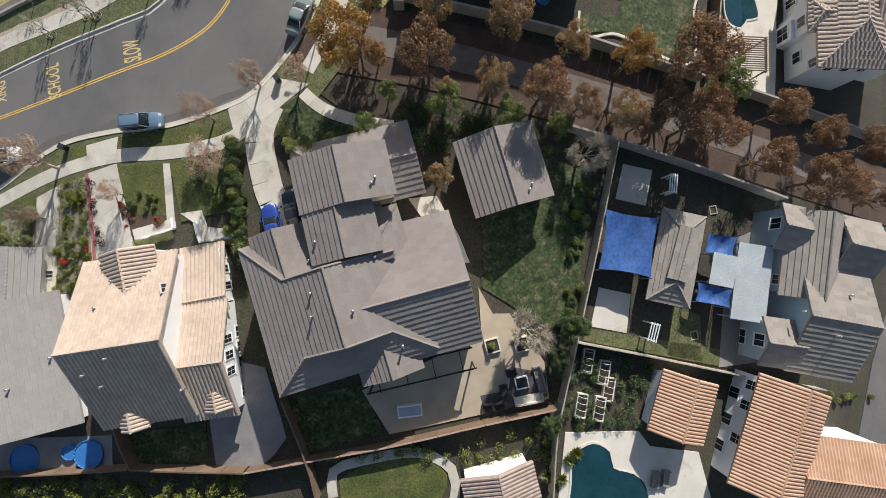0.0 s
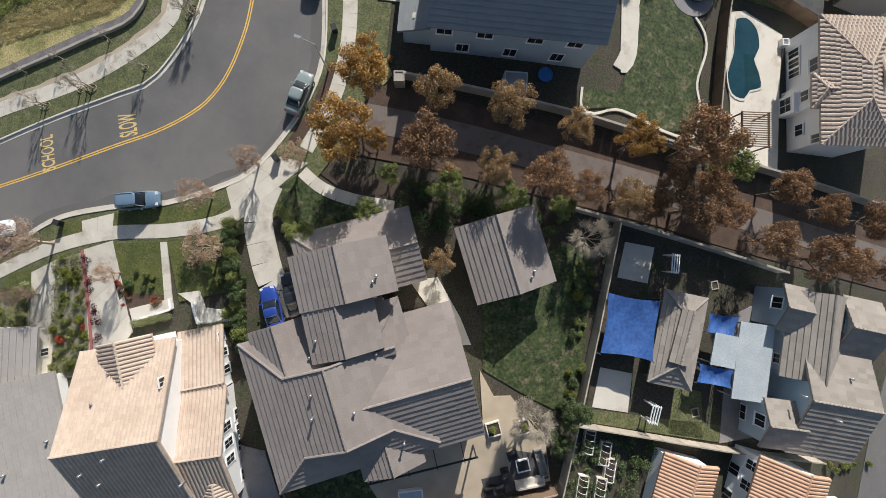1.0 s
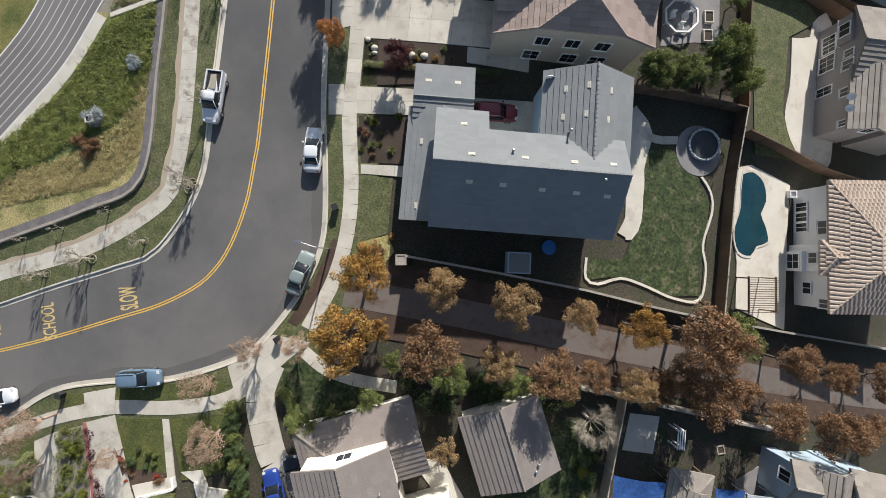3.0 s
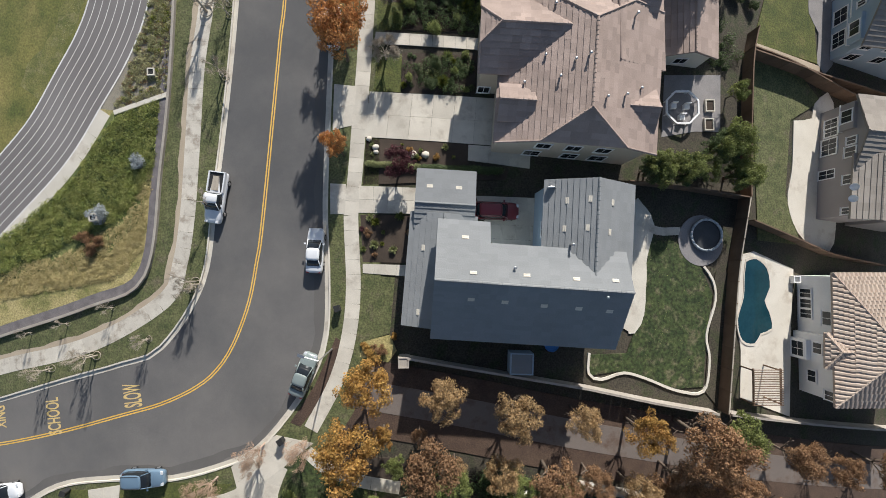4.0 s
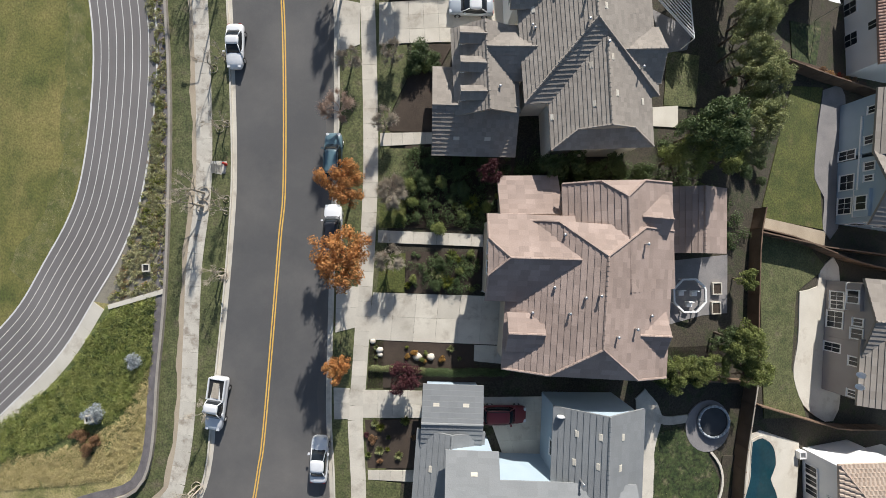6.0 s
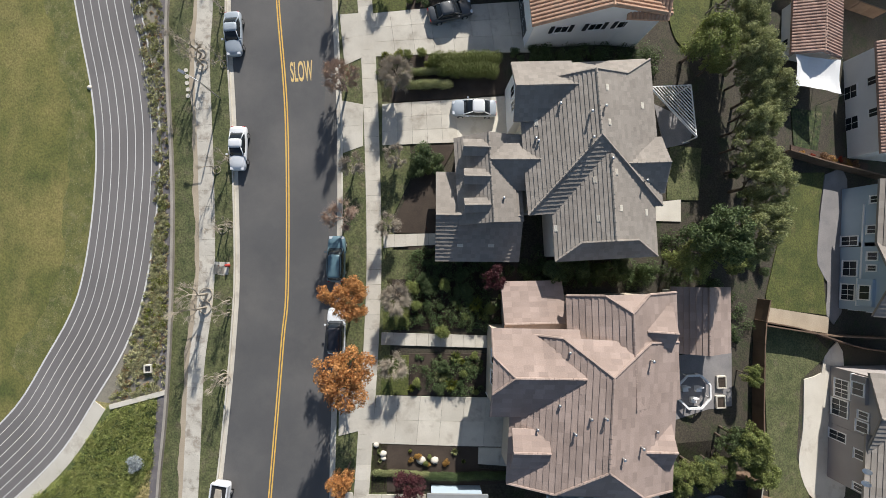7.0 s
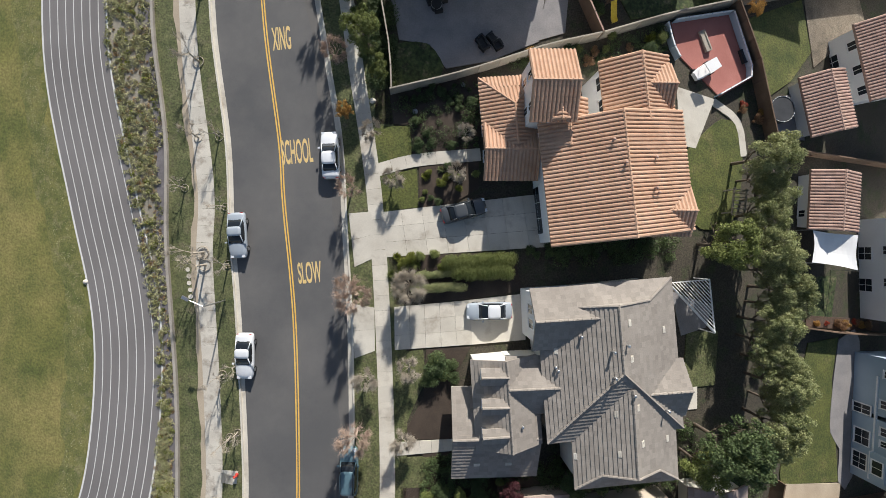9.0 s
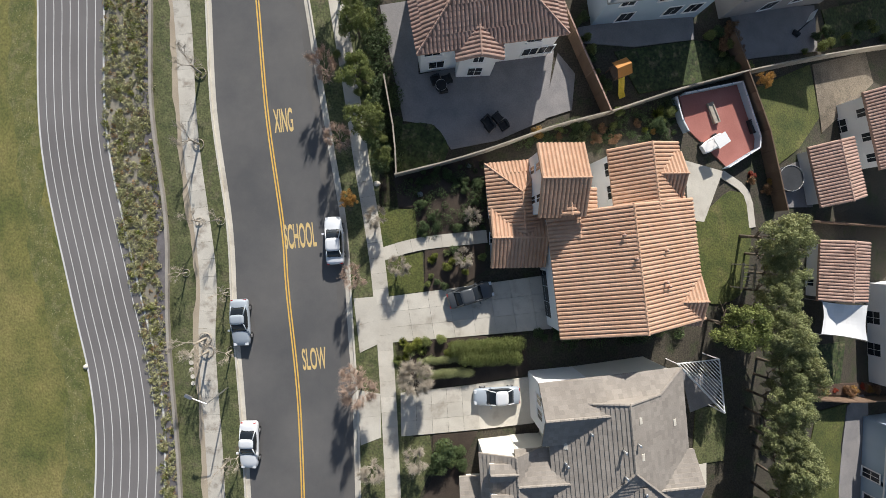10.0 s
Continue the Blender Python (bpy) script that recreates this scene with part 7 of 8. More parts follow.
planting("undergrowth", [(12.2, 92.6), (26.5, 92.4), (26.3, 89.9), (12.0, 89.8)], 60, LEAF_DARK, 0.5, 1.0, 180, 0.08, "dark green shrubs along the stucco wall", 1.0)
planting("undergrowth", [(-4.6, 107.0), (4.8, 109.0), (4.6, 102.0), (-2.0, 101.6), (-2.4, 104.4)], 75, LEAF_DARK, 0.25, 0.7, 120, 0.07, "dark low plants in the shaded front garden", 0.8)
planting("undergrowth", [(6.0, 109.6), (11.0, 112.3), (18.5, 113.3), (26.0, 115.3), (26.4, 111.2), (18.9, 110.9), (10.2, 110.6)], 80, LEAF_DARK, 0.25, 0.7, 120, 0.07, "dark leafy border behind the terracotta house", 0.8)
planting("border_plants", [(-37.6, 8.7), (-36.9, 8.8), (-34.7, -1.5), (-35.6, -1.7)], 26, LEAF_PLUM, 0.25, 0.42, 110, 0.06, "low maroon mounds along the red edging", 0.9)
bed([(-1.6, 100.0), (4.4, 100.6), (4.3, 98.0), (0.8, 96.1), (-1.7, 96.1)], 14, ["lime", "green", "dark"], 0.35, 0.7, 0.2)
bed([(-5.2, 107.5), (4.6, 109.4), (4.5, 102.2), (-2.1, 101.8), (-2.5, 104.6)], 24, ["dark", "silver", "dark"], 0.3, 0.7)
bed([(-5.1, 91.1), (1.7, 91.4), (1.6, 89.2), (-5.2, 88.9)], 8, ["lime", "green"], 0.5, 0.8, 0.2)
bed([(6.0, 109.8), (11.0, 112.6), (18.5, 113.7), (26.1, 115.9), (26.0, 111.7), (18.9, 111.1), (10.2, 110.8)], 22, ["green", "gold", "dark", "rust"], 0.4, 0.9, 0.2)
bed([(-9.5, 120.0), (-6.2, 119.3), (-4.6, 108.6), (-6.6, 108.7), (-7.6, 113.9)], 14, ["green", "dark"], 0.4, 0.8)
planting("undergrowth", [(-6.9, 126.7), (-5.4, 126.6), (-3.5, 113.2), (-4.3, 108.3), (-6.1, 108.7), (-6.5, 118.7)], 110, LEAF_DARK, 0.4, 0.9, 160, 0.09, "dark green shrubs in the planted verge", 0.8)
bed([(14.0, 126.3), (15.2, 125.7), (18.4, 115.9), (17.4, 114.6)], 12, ["dark", "green"], 0.4, 0.9)
bed([(30.2, 123.0), (33.6, 124.5), (35.9, 119.4), (32.1, 118.8)], 16, ["dark", "rust", "green"], 0.5, 1.0)
bed([(42.7, 124.0), (59.5, 128.3), (60.0, 125.4), (44.5, 121.7)], 14, ["dark", "green"], 0.4, 0.9)
bed([(34.6, 107.8), (39.0, 107.9), (38.8, 105.2), (35.1, 105.2)], 5, ["rust", "gold", "red"], 0.4, 0.7)
bed([(44.9, 82.1), (56.8, 80.6), (56.7, 79.7), (44.9, 81.3)], 9, ["red", "gold", "rust"], 0.4, 0.7)
planting("border_plants", [(-48.2, -25.0), (-18.2, -22.5), (-18.1, -26.2), (-48.0, -28.5)], 60, LEAF_LIME, 0.4, 0.9, 150, 0.11, "yellow-green border plants behind the fence", 1.0)
planting("border_plants", [(-48.2, -25.0), (-18.2, -22.5), (-18.1, -26.2), (-48.0, -28.5)], 40, LEAF_GREEN, 0.4, 0.9, 150, 0.1, "green border plants behind the fence", 1.0)
planting("border_plants", [(-11.1, -20.9), (5.9, -18.8), (14.1, -17.0), (14.1, -20.8), (4.7, -21.6), (3.0, -21.0)], 50, LEAF_GREEN, 0.3, 0.7, 120, 0.09, "green border plants below the fence", 1.0)
bed([(16.6, 8.0), (18.5, 6.9), (15.8, -8.8), (14.3, -8.8)], 16, ["green", "lime", "dark"], 0.4, 0.9)
planting("border_plants", [(15.2, -10.4), (24.9, -11.7), (23.3, -18.9), (14.4, -18.5)], 50, LEAF_DARK, 0.4, 0.8, 150, 0.09, "dark green vegetable garden plants", 1.0)
bed([(12.5, -20.8), (16.9, -20.4), (15.6, -23.8), (12.5, -23.7)], 5, ["lime"], 0.7, 1.1, 1.0)
bed([(48.9, -15.7), (56.9, -17.1), (56.8, -18.9), (48.9, -17.4)], 6, ["green"], 0.5, 0.8)
bed([(32.2, 79.2), (40.2, 84.7), (39.3, 67.0), (33.0, 67.6)], 10, ["dark"], 0.6, 1.0)
for _q, _n in (([(-2.5, 59.7), (5.2, 59.4), (4.9, 55.5), (-2.4, 55.4)], 60), ([(-2.3, 70.6), (6.3, 70.7), (5.8, 62.1), (-2.3, 62.3)], 110), ([(-1.6, 70.2), (8.9, 69.8), (7.8, 61.8), (-4.2, 62.3)], 110)):
    planting("bed_plants", _q, _n, LEAF_DARK, 0.25, 0.75, 110, 0.075, "dense dark green planting in a front bed", 0.9)
for _q, _n in (([(-41.1, 8.2), (-37.9, 9.0), (-36.2, -3.8), (-41.3, -4.9)], 90), ([(-49.4, 3.3), (-44.3, 5.8), (-44.2, -5.7), (-49.1, -6.0)], 80)):
    planting("bed_plants", _q, _n, LEAF_LIME, 0.25, 0.6, 70, 0.075, "dense yellow-green planting in a front bed", 0.9)
    planting("bed_plants", _q, _n // 2, LEAF_GREEN, 0.25, 0.6, 70, 0.075, "green planting in a front bed", 0.9)
# clumps on the bank
_upper = [(-29.5, 82.9), (-28.4, 82.7), (-27.9, 63.8), (-28.5, 56.2), (-35.0, 54.8), (-32.3, 61.0), (-29.8, 67.1)]
_mid = [(-33.0, 105.1), (-28.8, 104.4), (-27.6, 80.5), (-28.5, 61.3), (-34.1, 56.9), (-30.4, 67.4), (-28.7, 79.4)]
_north = [(-33.4, 129.5), (-28.6, 129.0), (-28.4, 112.1), (-27.4, 103.8), (-31.6, 102.2), (-34.0, 113.4)]
_lower = [(-34.7, 53.9), (-29.5, 55.3), (-30.3, 48.0), (-33.6, 42.8), (-45.9, 38.0), (-53.4, 35.4), (-53.5, 38.8), (-42.2, 45.3)]
_straw = [(-30.3, 48.0), (-31.4, 39.0), (-34.5, 35.9), (-53.3, 33.0), (-53.4, 36.1), (-39.8, 39.0), (-33.7, 42.1)]
for _q, _n in ((_upper, 220), (_mid, 380), (_north, 420)):
    planting("bank_plants", _q, int(_n * 1.35), TUFT, 0.2, 0.42, 30, 0.17, "low tan-olive ground cover tufts on the bank", 0.6, 0.36)
    planting("bank_plants", _q, _n // 5, LEAF_LIME, 0.2, 0.42, 40, 0.08, "low yellow-green ground cover on the bank")
    planting("bank_plants", _q, _n // 2, LEAF_TAN, 0.15, 0.35, 34, 0.07, "dry tan clumps between the ground cover", 0.5)
planting("bank_grass", _lower, 1500, GRASSY, 0.3, 0.7, 58, 0.16, "rough green growth over the slope", 0.5, 0.28)
planting("bank_grass", _lower, 190, LEAF_DARK, 0.3, 0.7, 50, 0.15, "dark green growth over the slope", 0.6, 0.35)
planting("bank_grass", _lower, 240, LEAF_LIME, 0.25, 0.6, 36, 0.14, "yellow-green growth over the slope", 0.5, 0.3)
planting("bank_grass", _straw, 1300, surf("straw", (0.5, 0.41, 0.2), (0.4, 0.34, 0.15), 1.0, 0.9, 0, 8, island=0.3), 0.25, 0.5, 36, 0.15, "band of straw-coloured dry grass", 0.4, 0.22)
shrub(SH["silver"], (-36.6, 43.2), 1.5, 1.3, "large silver-grey shrub on the bank")
shrub(SH["silver"], (-32.0, 48.6), 1.2, 1.0, "large silver-grey shrub on the bank")
bed([(-39.7, 40.4), (-36.3, 40.9), (-36.1, 39.3), (-39.1, 38.7)], 4, ["rust"], 0.6, 0.8)

_inside = [p for p in INNER if p.y > 62]
planting("field_wear", offset(_inside, 0.3) + offset(_inside, 2.4)[::-1], 700, TUFT, 0.15, 0.5, 8, 0.04, "sparse dry tufts along the field edge", 0.12)
planting("lawn_tufts", [(24.4, 38.6), (27.5, 39.2), (30.9, 36.0), (32.0, 33.1), (31.0, 27.9), (30.5, 23.1), (23.9, 24.4), (17.9, 25.1), (21.6, 26.7), (23.5, 31.3), (23.9, 36.2)], 650, GRASSY, 0.1, 0.4, 6, 0.05, "pale tufts in the patchy back lawn", 0.15)
planting("lawn_tufts", [(9.1, 2.1), (14.4, 9.1), (18.2, 9.0), (17.4, 2.1), (15.7, -8.2), (11.5, -6.2)], 420, GRASSY, 0.1, 0.4, 5, 0.05, "pale tufts in the back lawn", 0.15)


# ---- fences and small things ----
def fence(pts, tall, material, label, step=2.4, thick=0.05, cap=None):
    pts = [Vector(p) for p in pts]
    f = anchor("fence", pts[0].x, pts[0].y, label, "fence")
    at = f.location
    n = max(1, round(sum((b - a).length for a, b in zip(pts, pts[1:])) / step))
    q = resample(pts, n)
    for i, p in enumerate(q):
        s = Shape()
        s.box(p.x - 0.06 - at.x, p.y - 0.06 - at.y, lie(p.x) - 0.2 - at.z, p.x + 0.06 - at.x, p.y + 0.06 - at.y, lie(p.x) + tall + 0.06 - at.z)
        part("post", s, material, f)
        if i == n:
            break
        b = q[i + 1]
        d = b - p
        for name, z0, z1, t in (("panel", 0.0, tall - 0.04, thick), ("rail", tall - 0.04, tall + 0.03, thick + 0.09)):
            s = Shape()
            o = Vector((-d.y, d.x)).normalized() * t / 2
            k = [(p + o, lie(p.x)), (b + o, lie(b.x)), (b - o, lie(b.x)), (p - o, lie(p.x))]
            lo = [Vector((v.x, v.y, z + z0)) - at for v, z in k]
            hi = [Vector((v.x, v.y, z + z1)) - at for v, z in k]
            s.loft([lo, hi])
            part(name, s, cap or material, f) if name == "rail" else part(name, s, material, f)


def block_wall(pts, tall, label, material=STONE):
    pts = [Vector(p) for p in pts]
    f = anchor("garden_wall", pts[0].x, pts[0].y, label, "wall")
    at = f.location
    q = resample(pts, max(1, round(sum((b - a).length for a, b in zip(pts, pts[1:])) / 1.2)))
    for p, b in zip(q, q[1:]):
        d = b - p
        for name, z0, z1, t in (("block", -0.3, tall - 0.06, 0.16), ("cap", tall - 0.06, tall, 0.24)):
            s = Shape()
            o = Vector((-d.y, d.x)).normalized() * t / 2
            e = p.lerp(b, 0.985)
            k = [(p + o, lie(p.x)), (e + o, lie(e.x)), (e - o, lie(e.x)), (p - o, lie(p.x))]
            s.loft([[Vector((v.x, v.y, z + z0)) - at for v, z in k], [Vector((v.x, v.y, z + z1)) - at for v, z in k]])
            part(name, s, material, f)


block_wall([(-2.2, 27.4), (7.2, 25.6), (16.6, 23.7), (24.5, 21.7), (31.6, 20.1)], 1.7, "long pale block wall along the lane")
block_wall([(33.2, 19.9), (43.7, 17.9), (60.2, 14.9), (72.3, 13.9)], 1.7, "block wall along the lane")
block_wall([(14.1, 14.0), (20.9, 12.3), (28.4, 10.3), (42.2, 6.6)], 1.8, "pale block wall between yard and lane")
fence([(20.9, 12.3), (18.3, 0.9), (15.9, -9.0), (13.6, -18.1), (13.1, -24.7)], 1.8, GREYWOOD, "weathered wooden fence between two yards")
fence([(15.9, -9.1), (24.0, -10.8), (33.5, -13.0), (47.0, -15.8)], 1.7, GREYWOOD, "sunlit weathered fence along the yard")
fence([(-18.1, -21.9), (-10.7, -20.5), (-2.8, -19.1), (5.7, -17.3), (13.6, -15.9)], 1.6, WOOD, "red-brown wooden fence below the patio", cap=ROOF_DARKRED)
fence([(-14.3, -14.6), (-11.5, -21.1), (-10.6, -24.6)], 1.7, WOOD, "dark wooden fence between back yards")
fence([(-32.3, -18.0), (-30.6, -22.1), (-18.1, -21.9)], 1.6, WOOD, "dark wooden fence behind the shaded lawn")
fence([(-48.6, -24.3), (-30.6, -22.1)], 1.6, WOOD, "dark wooden fence behind the pools")
fence([(21.7, 45.6), (29.3, 44.9), (36.4, 44.0)], 1.8, WOOD, "dark wooden fence between two back yards")
# paler cap boards stand in for light along this fence's top
fence([(36.4, 44.0), (34.5, 35.7), (32.6, 20.1)], 1.9, WOOD, "tall brown wooden fence, light on its top by paler boards", cap=GREYWOOD)
fence([(36.9, 41.4), (48.7, 37.3), (57.6, 35.9)], 1.8, WOOD, "orange-brown wooden fence between yards")
fence([(37.8, 61.4), (43.1, 60.3), (52.2, 57.3), (64.6, 54.9)], 1.8, WOOD, "wooden fence between two back lawns")
fence([(38.5, 63.8), (37.6, 60.7), (36.9, 51.3), (36.6, 44.2)], 1.8, WOOD, "dark wooden fence behind the back lawns")
fence([(37.9, 61.0), (47.7, 59.1), (60.0, 57.7)], 1.8, WOOD, "dark wooden fence between two back lawns")
fence([(42.6, 81.2), (48.8, 80.0), (59.8, 78.6)], 1.7, WOOD, "brown wooden fence above the small lawn")
fence([(43.2, 101.8), (50.9, 101.2), (60.9, 100.6)], 1.7, WOOD, "brown wooden fence between two garages")
fence([(-4.3, 107.7), (1.3, 108.9), (5.2, 110.0), (11.9, 112.2), (17.8, 113.6)], 1.8, GREYWOOD, "weathered wooden fence behind the terracotta house")
fence([(17.8, 113.6), (25.7, 116.1), (34.8, 118.5), (44.2, 120.7), (61.1, 124.4)], 1.8, GREYWOOD, "weathered wooden fence between back yards")
fence([(12.5, 125.8), (14.9, 120.0), (17.7, 113.6)], 1.9, WOOD, "tall red-brown wooden fence", cap=ROOF_DARKRED)
fence([(34.4, 118.3), (37.0, 112.2), (38.7, 105.1), (39.2, 103.1)], 1.8, WOOD, "dark wooden fence beside the play court")
fence([(-5.0, 117.4), (-4.2, 111.6), (-4.2, 107.8)], 1.5, GREYWOOD, "low weathered fence beside the verge")
fence([(32.8, 122.3), (34.6, 118.5)], 1.8, WOOD, "dark wooden fence between back yards")
fence([(25.8, 115.5), (26.3, 113.3), (27.1, 111.9)], 1.0, GREY_BLUE, "white-railed panel fence round the play court", 1.2, cap=WHITE)
fence([(26.8, 115.9), (34.3, 117.5)], 1.0, GREY_BLUE, "white-railed panel fence round the play court", 1.6, cap=WHITE)
fence([(34.3, 117.5), (36.9, 110.5), (32.1, 108.0)], 1.0, GREY_BLUE, "white-railed panel fence round the play court", 1.6, cap=WHITE)


def sail(pts, h, material, label):
    """A sagging shade cloth between four posts."""
    c = [Vector(p) for p in pts]
    mid = sum(c, Vector((0, 0))) / 4
    t = anchor("shade_sail", mid.x, mid.y, label, "shade sail")
    at = t.location
    s = Shape()
    n = 10
    g = [[None] * (n + 1) for _ in range(n + 1)]
    for i in range(n + 1):
        for j in range(n + 1):
            u, v = i / n, j / n
            p = c[0].lerp(c[1], u).lerp(c[3].lerp(c[2], u), v)
            pull = 0.06 * (math.sin(u * math.pi) * abs(2 * v - 1) ** 3 + math.sin(v * math.pi) * abs(2 * u - 1) ** 3)
            p = p.lerp(mid, pull)
            z = h - 0.35 * math.sin(u * math.pi) * math.sin(v * math.pi) + 0.05 * math.sin(u * 14 + v * 5)
            g[i][j] = Vector((p.x, p.y, at.z + z)) - at
    for i in range(n):
        for j in range(n):
            s.face(g[i][j], g[i + 1][j], g[i + 1][j + 1], g[i][j + 1])
    part("cloth", s, material, t, smooth=True)
    for p in c:
        q = Shape()
        o = (p - mid).normalized() * 0.15
        q.beam((p.x + o.x - at.x, p.y + o.y - at.y, lie(p.x) - at.z - 0.2), (p.x + o.x - at.x, p.y + o.y - at.y, h + 0.1), 0.05)
        part("post", q, METAL, t)


sail([(19.1, 4.7), (24.6, 3.8), (23.7, -2.4), (18.2, -1.5)], 2.4, BLUE_CLOTH, "bright blue shade sail over the yard")
sail([(30.8, 2.3), (34.1, 1.9), (33.5, -0.3), (30.5, 0.3)], 2.4, BLUE_CLOTH, "small bright blue shade sail")
sail([(29.5, -3.0), (33.2, -3.8), (32.9, -5.7), (29.2, -5.0)], 2.4, BLUE_CLOTH, "small bright blue shade sail")
sail([(43.6, 92.5), (49.1, 91.8), (49.0, 87.7), (43.4, 88.8)], 2.6, WHITE, "white shade sail beside the garage")

hp = anchor("pavilion", *(27.9, -0.3), "garden pavilion with a grey two-tier roof", "pavilion")
wing(hp, (26.78, -0.35, 9.92, 4.76, 77.78), 2.5, 0.36, "hh", ROOF_GREY, None, **_f)
wing(hp, (27.12, 0.05, 5.73, 2.13, 73.78), 3.3, 0.36, "gg", ROOF_GREY, None, **_f, over=0.1)


def slat_cover(name, rect, h, material, label, slats=14, along=True, posts=True, solid=False, category="pergola"):
    """Beams and slats on posts. rect: middle, length, width, turn."""
    x, y, L, B, turn = rect
    t = anchor(name, x, y, label, category, turn=turn)
    for sy in (-1, 1):
        s = Shape()
        s.box(-L / 2, sy * (B / 2 - 0.15) - 0.06, h - 0.2, L / 2, sy * (B / 2 - 0.15) + 0.06, h)
        part("beam", s, material, t)
        for sx in (-1, 1):
            if posts:
                s = Shape()
                s.box(sx * (L / 2 - 0.2) - 0.07, sy * (B / 2 - 0.15) - 0.07, -0.8, sx * (L / 2 - 0.2) + 0.07, sy * (B / 2 - 0.15) + 0.07, h - 0.2)
                part("post", s, material, t)
    if solid:
        s = Shape()
        s.box(-L / 2, -B / 2, h, L / 2, B / 2, h + 0.08)
        part("cover", s, material, t)
        return t
    for i in range(slats):
        u = -L / 2 + L * (i + 0.5) / slats
        s = Shape()
        s.box(u - 0.04, -B / 2, h, u + 0.04, B / 2, h + 0.12)
        part("slat", s, material, t)
    return t


slat_cover("patio_cover", (35.79, -3.05, 8.4, 3.93, 81.1), 2.7, PATIO_SHEET, "large pale solid patio cover behind the house", solid=True, category="patio cover")
slat_cover("patio_cover", (32.28, -1.67, 3.47, 2.73, 78.37), 2.6, PATIO_SHEET, "small pale solid patio cover", solid=True, category="patio cover")
slat_cover("arbour", (26.91, 7.7, 1.0, 2.12, -5.71), 2.0, WHITE, "white slatted garden arbour", 4)
slat_cover("arbour", (24.22, -8.17, 1.14, 2.03, -15.26), 2.0, WHITE, "white slatted garden arbour", 4)
slat_cover("pergola", (37.36, 22.81, 4.1, 3.42, 88.6), 2.3, WOOD, "brown slatted pergola by the pool", 16)
slat_cover("pergola", (-0.31, -11.35, 10.97, 2.35, 12.64), 2.9, BLACK, "thin dark metal pergola over the patio", 4)
slat_cover("trellis", (33.34, 95.93, 2.93, 1.7, 82.15), 1.9, GREYWOOD, "small weathered slatted trellis", 7)
# the three-cornered lattice behind the grey house
_t = [Vector(p) for p in [(24.0, 87.4), (28.6, 87.6), (29.0, 81.9)]]
lat = anchor("lattice_cover", _t[1].x, _t[1].y, "white three-cornered lattice over a terrace", "pergola")
for _i in range(13):
    _u = (_i + 0.3) / 13
    _a, _b2 = _t[0].lerp(_t[1], _u), _t[2].lerp(_t[1], _u)
    _s = Shape()
    _s.beam((*(_a - lat.location.to_2d()), 2.6), (*(_b2 - lat.location.to_2d()), 2.6), 0.05, 0.05, 4)
    part("slat", _s, WHITE, lat)
for _a, _b2 in ((0, 2), (1, 2), (0, 1)):
    _s = Shape()
    _s.beam((*(_t[_a] - lat.location.to_2d()), 2.5), (*(_t[_b2] - lat.location.to_2d()), 2.5), 0.07, 0.07, 4)
    part("beam", _s, WHITE, lat)
for _p in _t:
    _s = Shape()
    _s.beam((*(_p - lat.location.to_2d()), -0.5), (*(_p - lat.location.to_2d()), 2.5), 0.07, 0.07, 6)
    part("post", _s, WHITE, lat)


def disc(name, spot, r, h, material, label, category, rim=None, rim_h=0.12):
    t = anchor(name, *spot, label, category)
    s = Shape()
    s.loft([[Vector((math.cos(a * 0.2618) * r * q, math.sin(a * 0.2618) * r * q, z)) for a in range(24)] for q, z in ((1, 0), (1, h), (0.98, h + 0.01))])
    part("body", s, material, t)
    s = Shape()
    for a in range(24):
        p, q = a * 0.2618, (a + 1) * 0.2618
        s.beam((math.cos(p) * r, math.sin(p) * r, h + rim_h / 2), (math.cos(q) * r, math.sin(q) * r, h + rim_h / 2), rim_h / 2, None, 6)
    part("rim", s, rim or material, t, smooth=True)
    return t


DARKMESH = surf("dark_mesh", (0.03, 0.032, 0.035), (0.05, 0.052, 0.055), 1, 0.6, 0.1, 30)
SPA_STONE = surf("spa_stone", (0.35, 0.38, 0.4), (0.45, 0.48, 0.5), 1, 0.8, 0.2, 12)
TOY_BLUE = surf("blue_plastic", (0.03, 0.16, 0.42), (0.05, 0.2, 0.5), 1, 0.4, 0, 8)
YELLOWP = surf("yellow_plastic", (0.7, 0.5, 0.03), (0.8, 0.6, 0.05), 1, 0.4, 0, 8)
disc("spa", (31.5, 39.8), 1.75, 0.45, DARKMESH, "round spa with a dark cover", "spa", SPA_STONE, 0.28)
disc("trampoline", (41.0, 106.8), 1.5, 0.8, DARKMESH, "round black garden trampoline", "trampoline", METAL, 0.08)
disc("paddling_pool", (13.1, 28.2), 0.75, 0.25, TOY_BLUE, "small round blue paddling pool", "paddling pool")
disc("paddling_pool", (-36.0, -21.3), 1.5, 0.5, TOY_BLUE, "round blue paddling pool with toys", "paddling pool")
disc("paddling_pool", (-44.3, -22.5), 1.6, 0.4, TOY_BLUE, "blue paddling pool in the shade", "paddling pool")
disc("paddling_pool", (-38.5, -21.3), 0.8, 0.4, TOY_BLUE, "small blue paddling pool in the shade", "paddling pool")


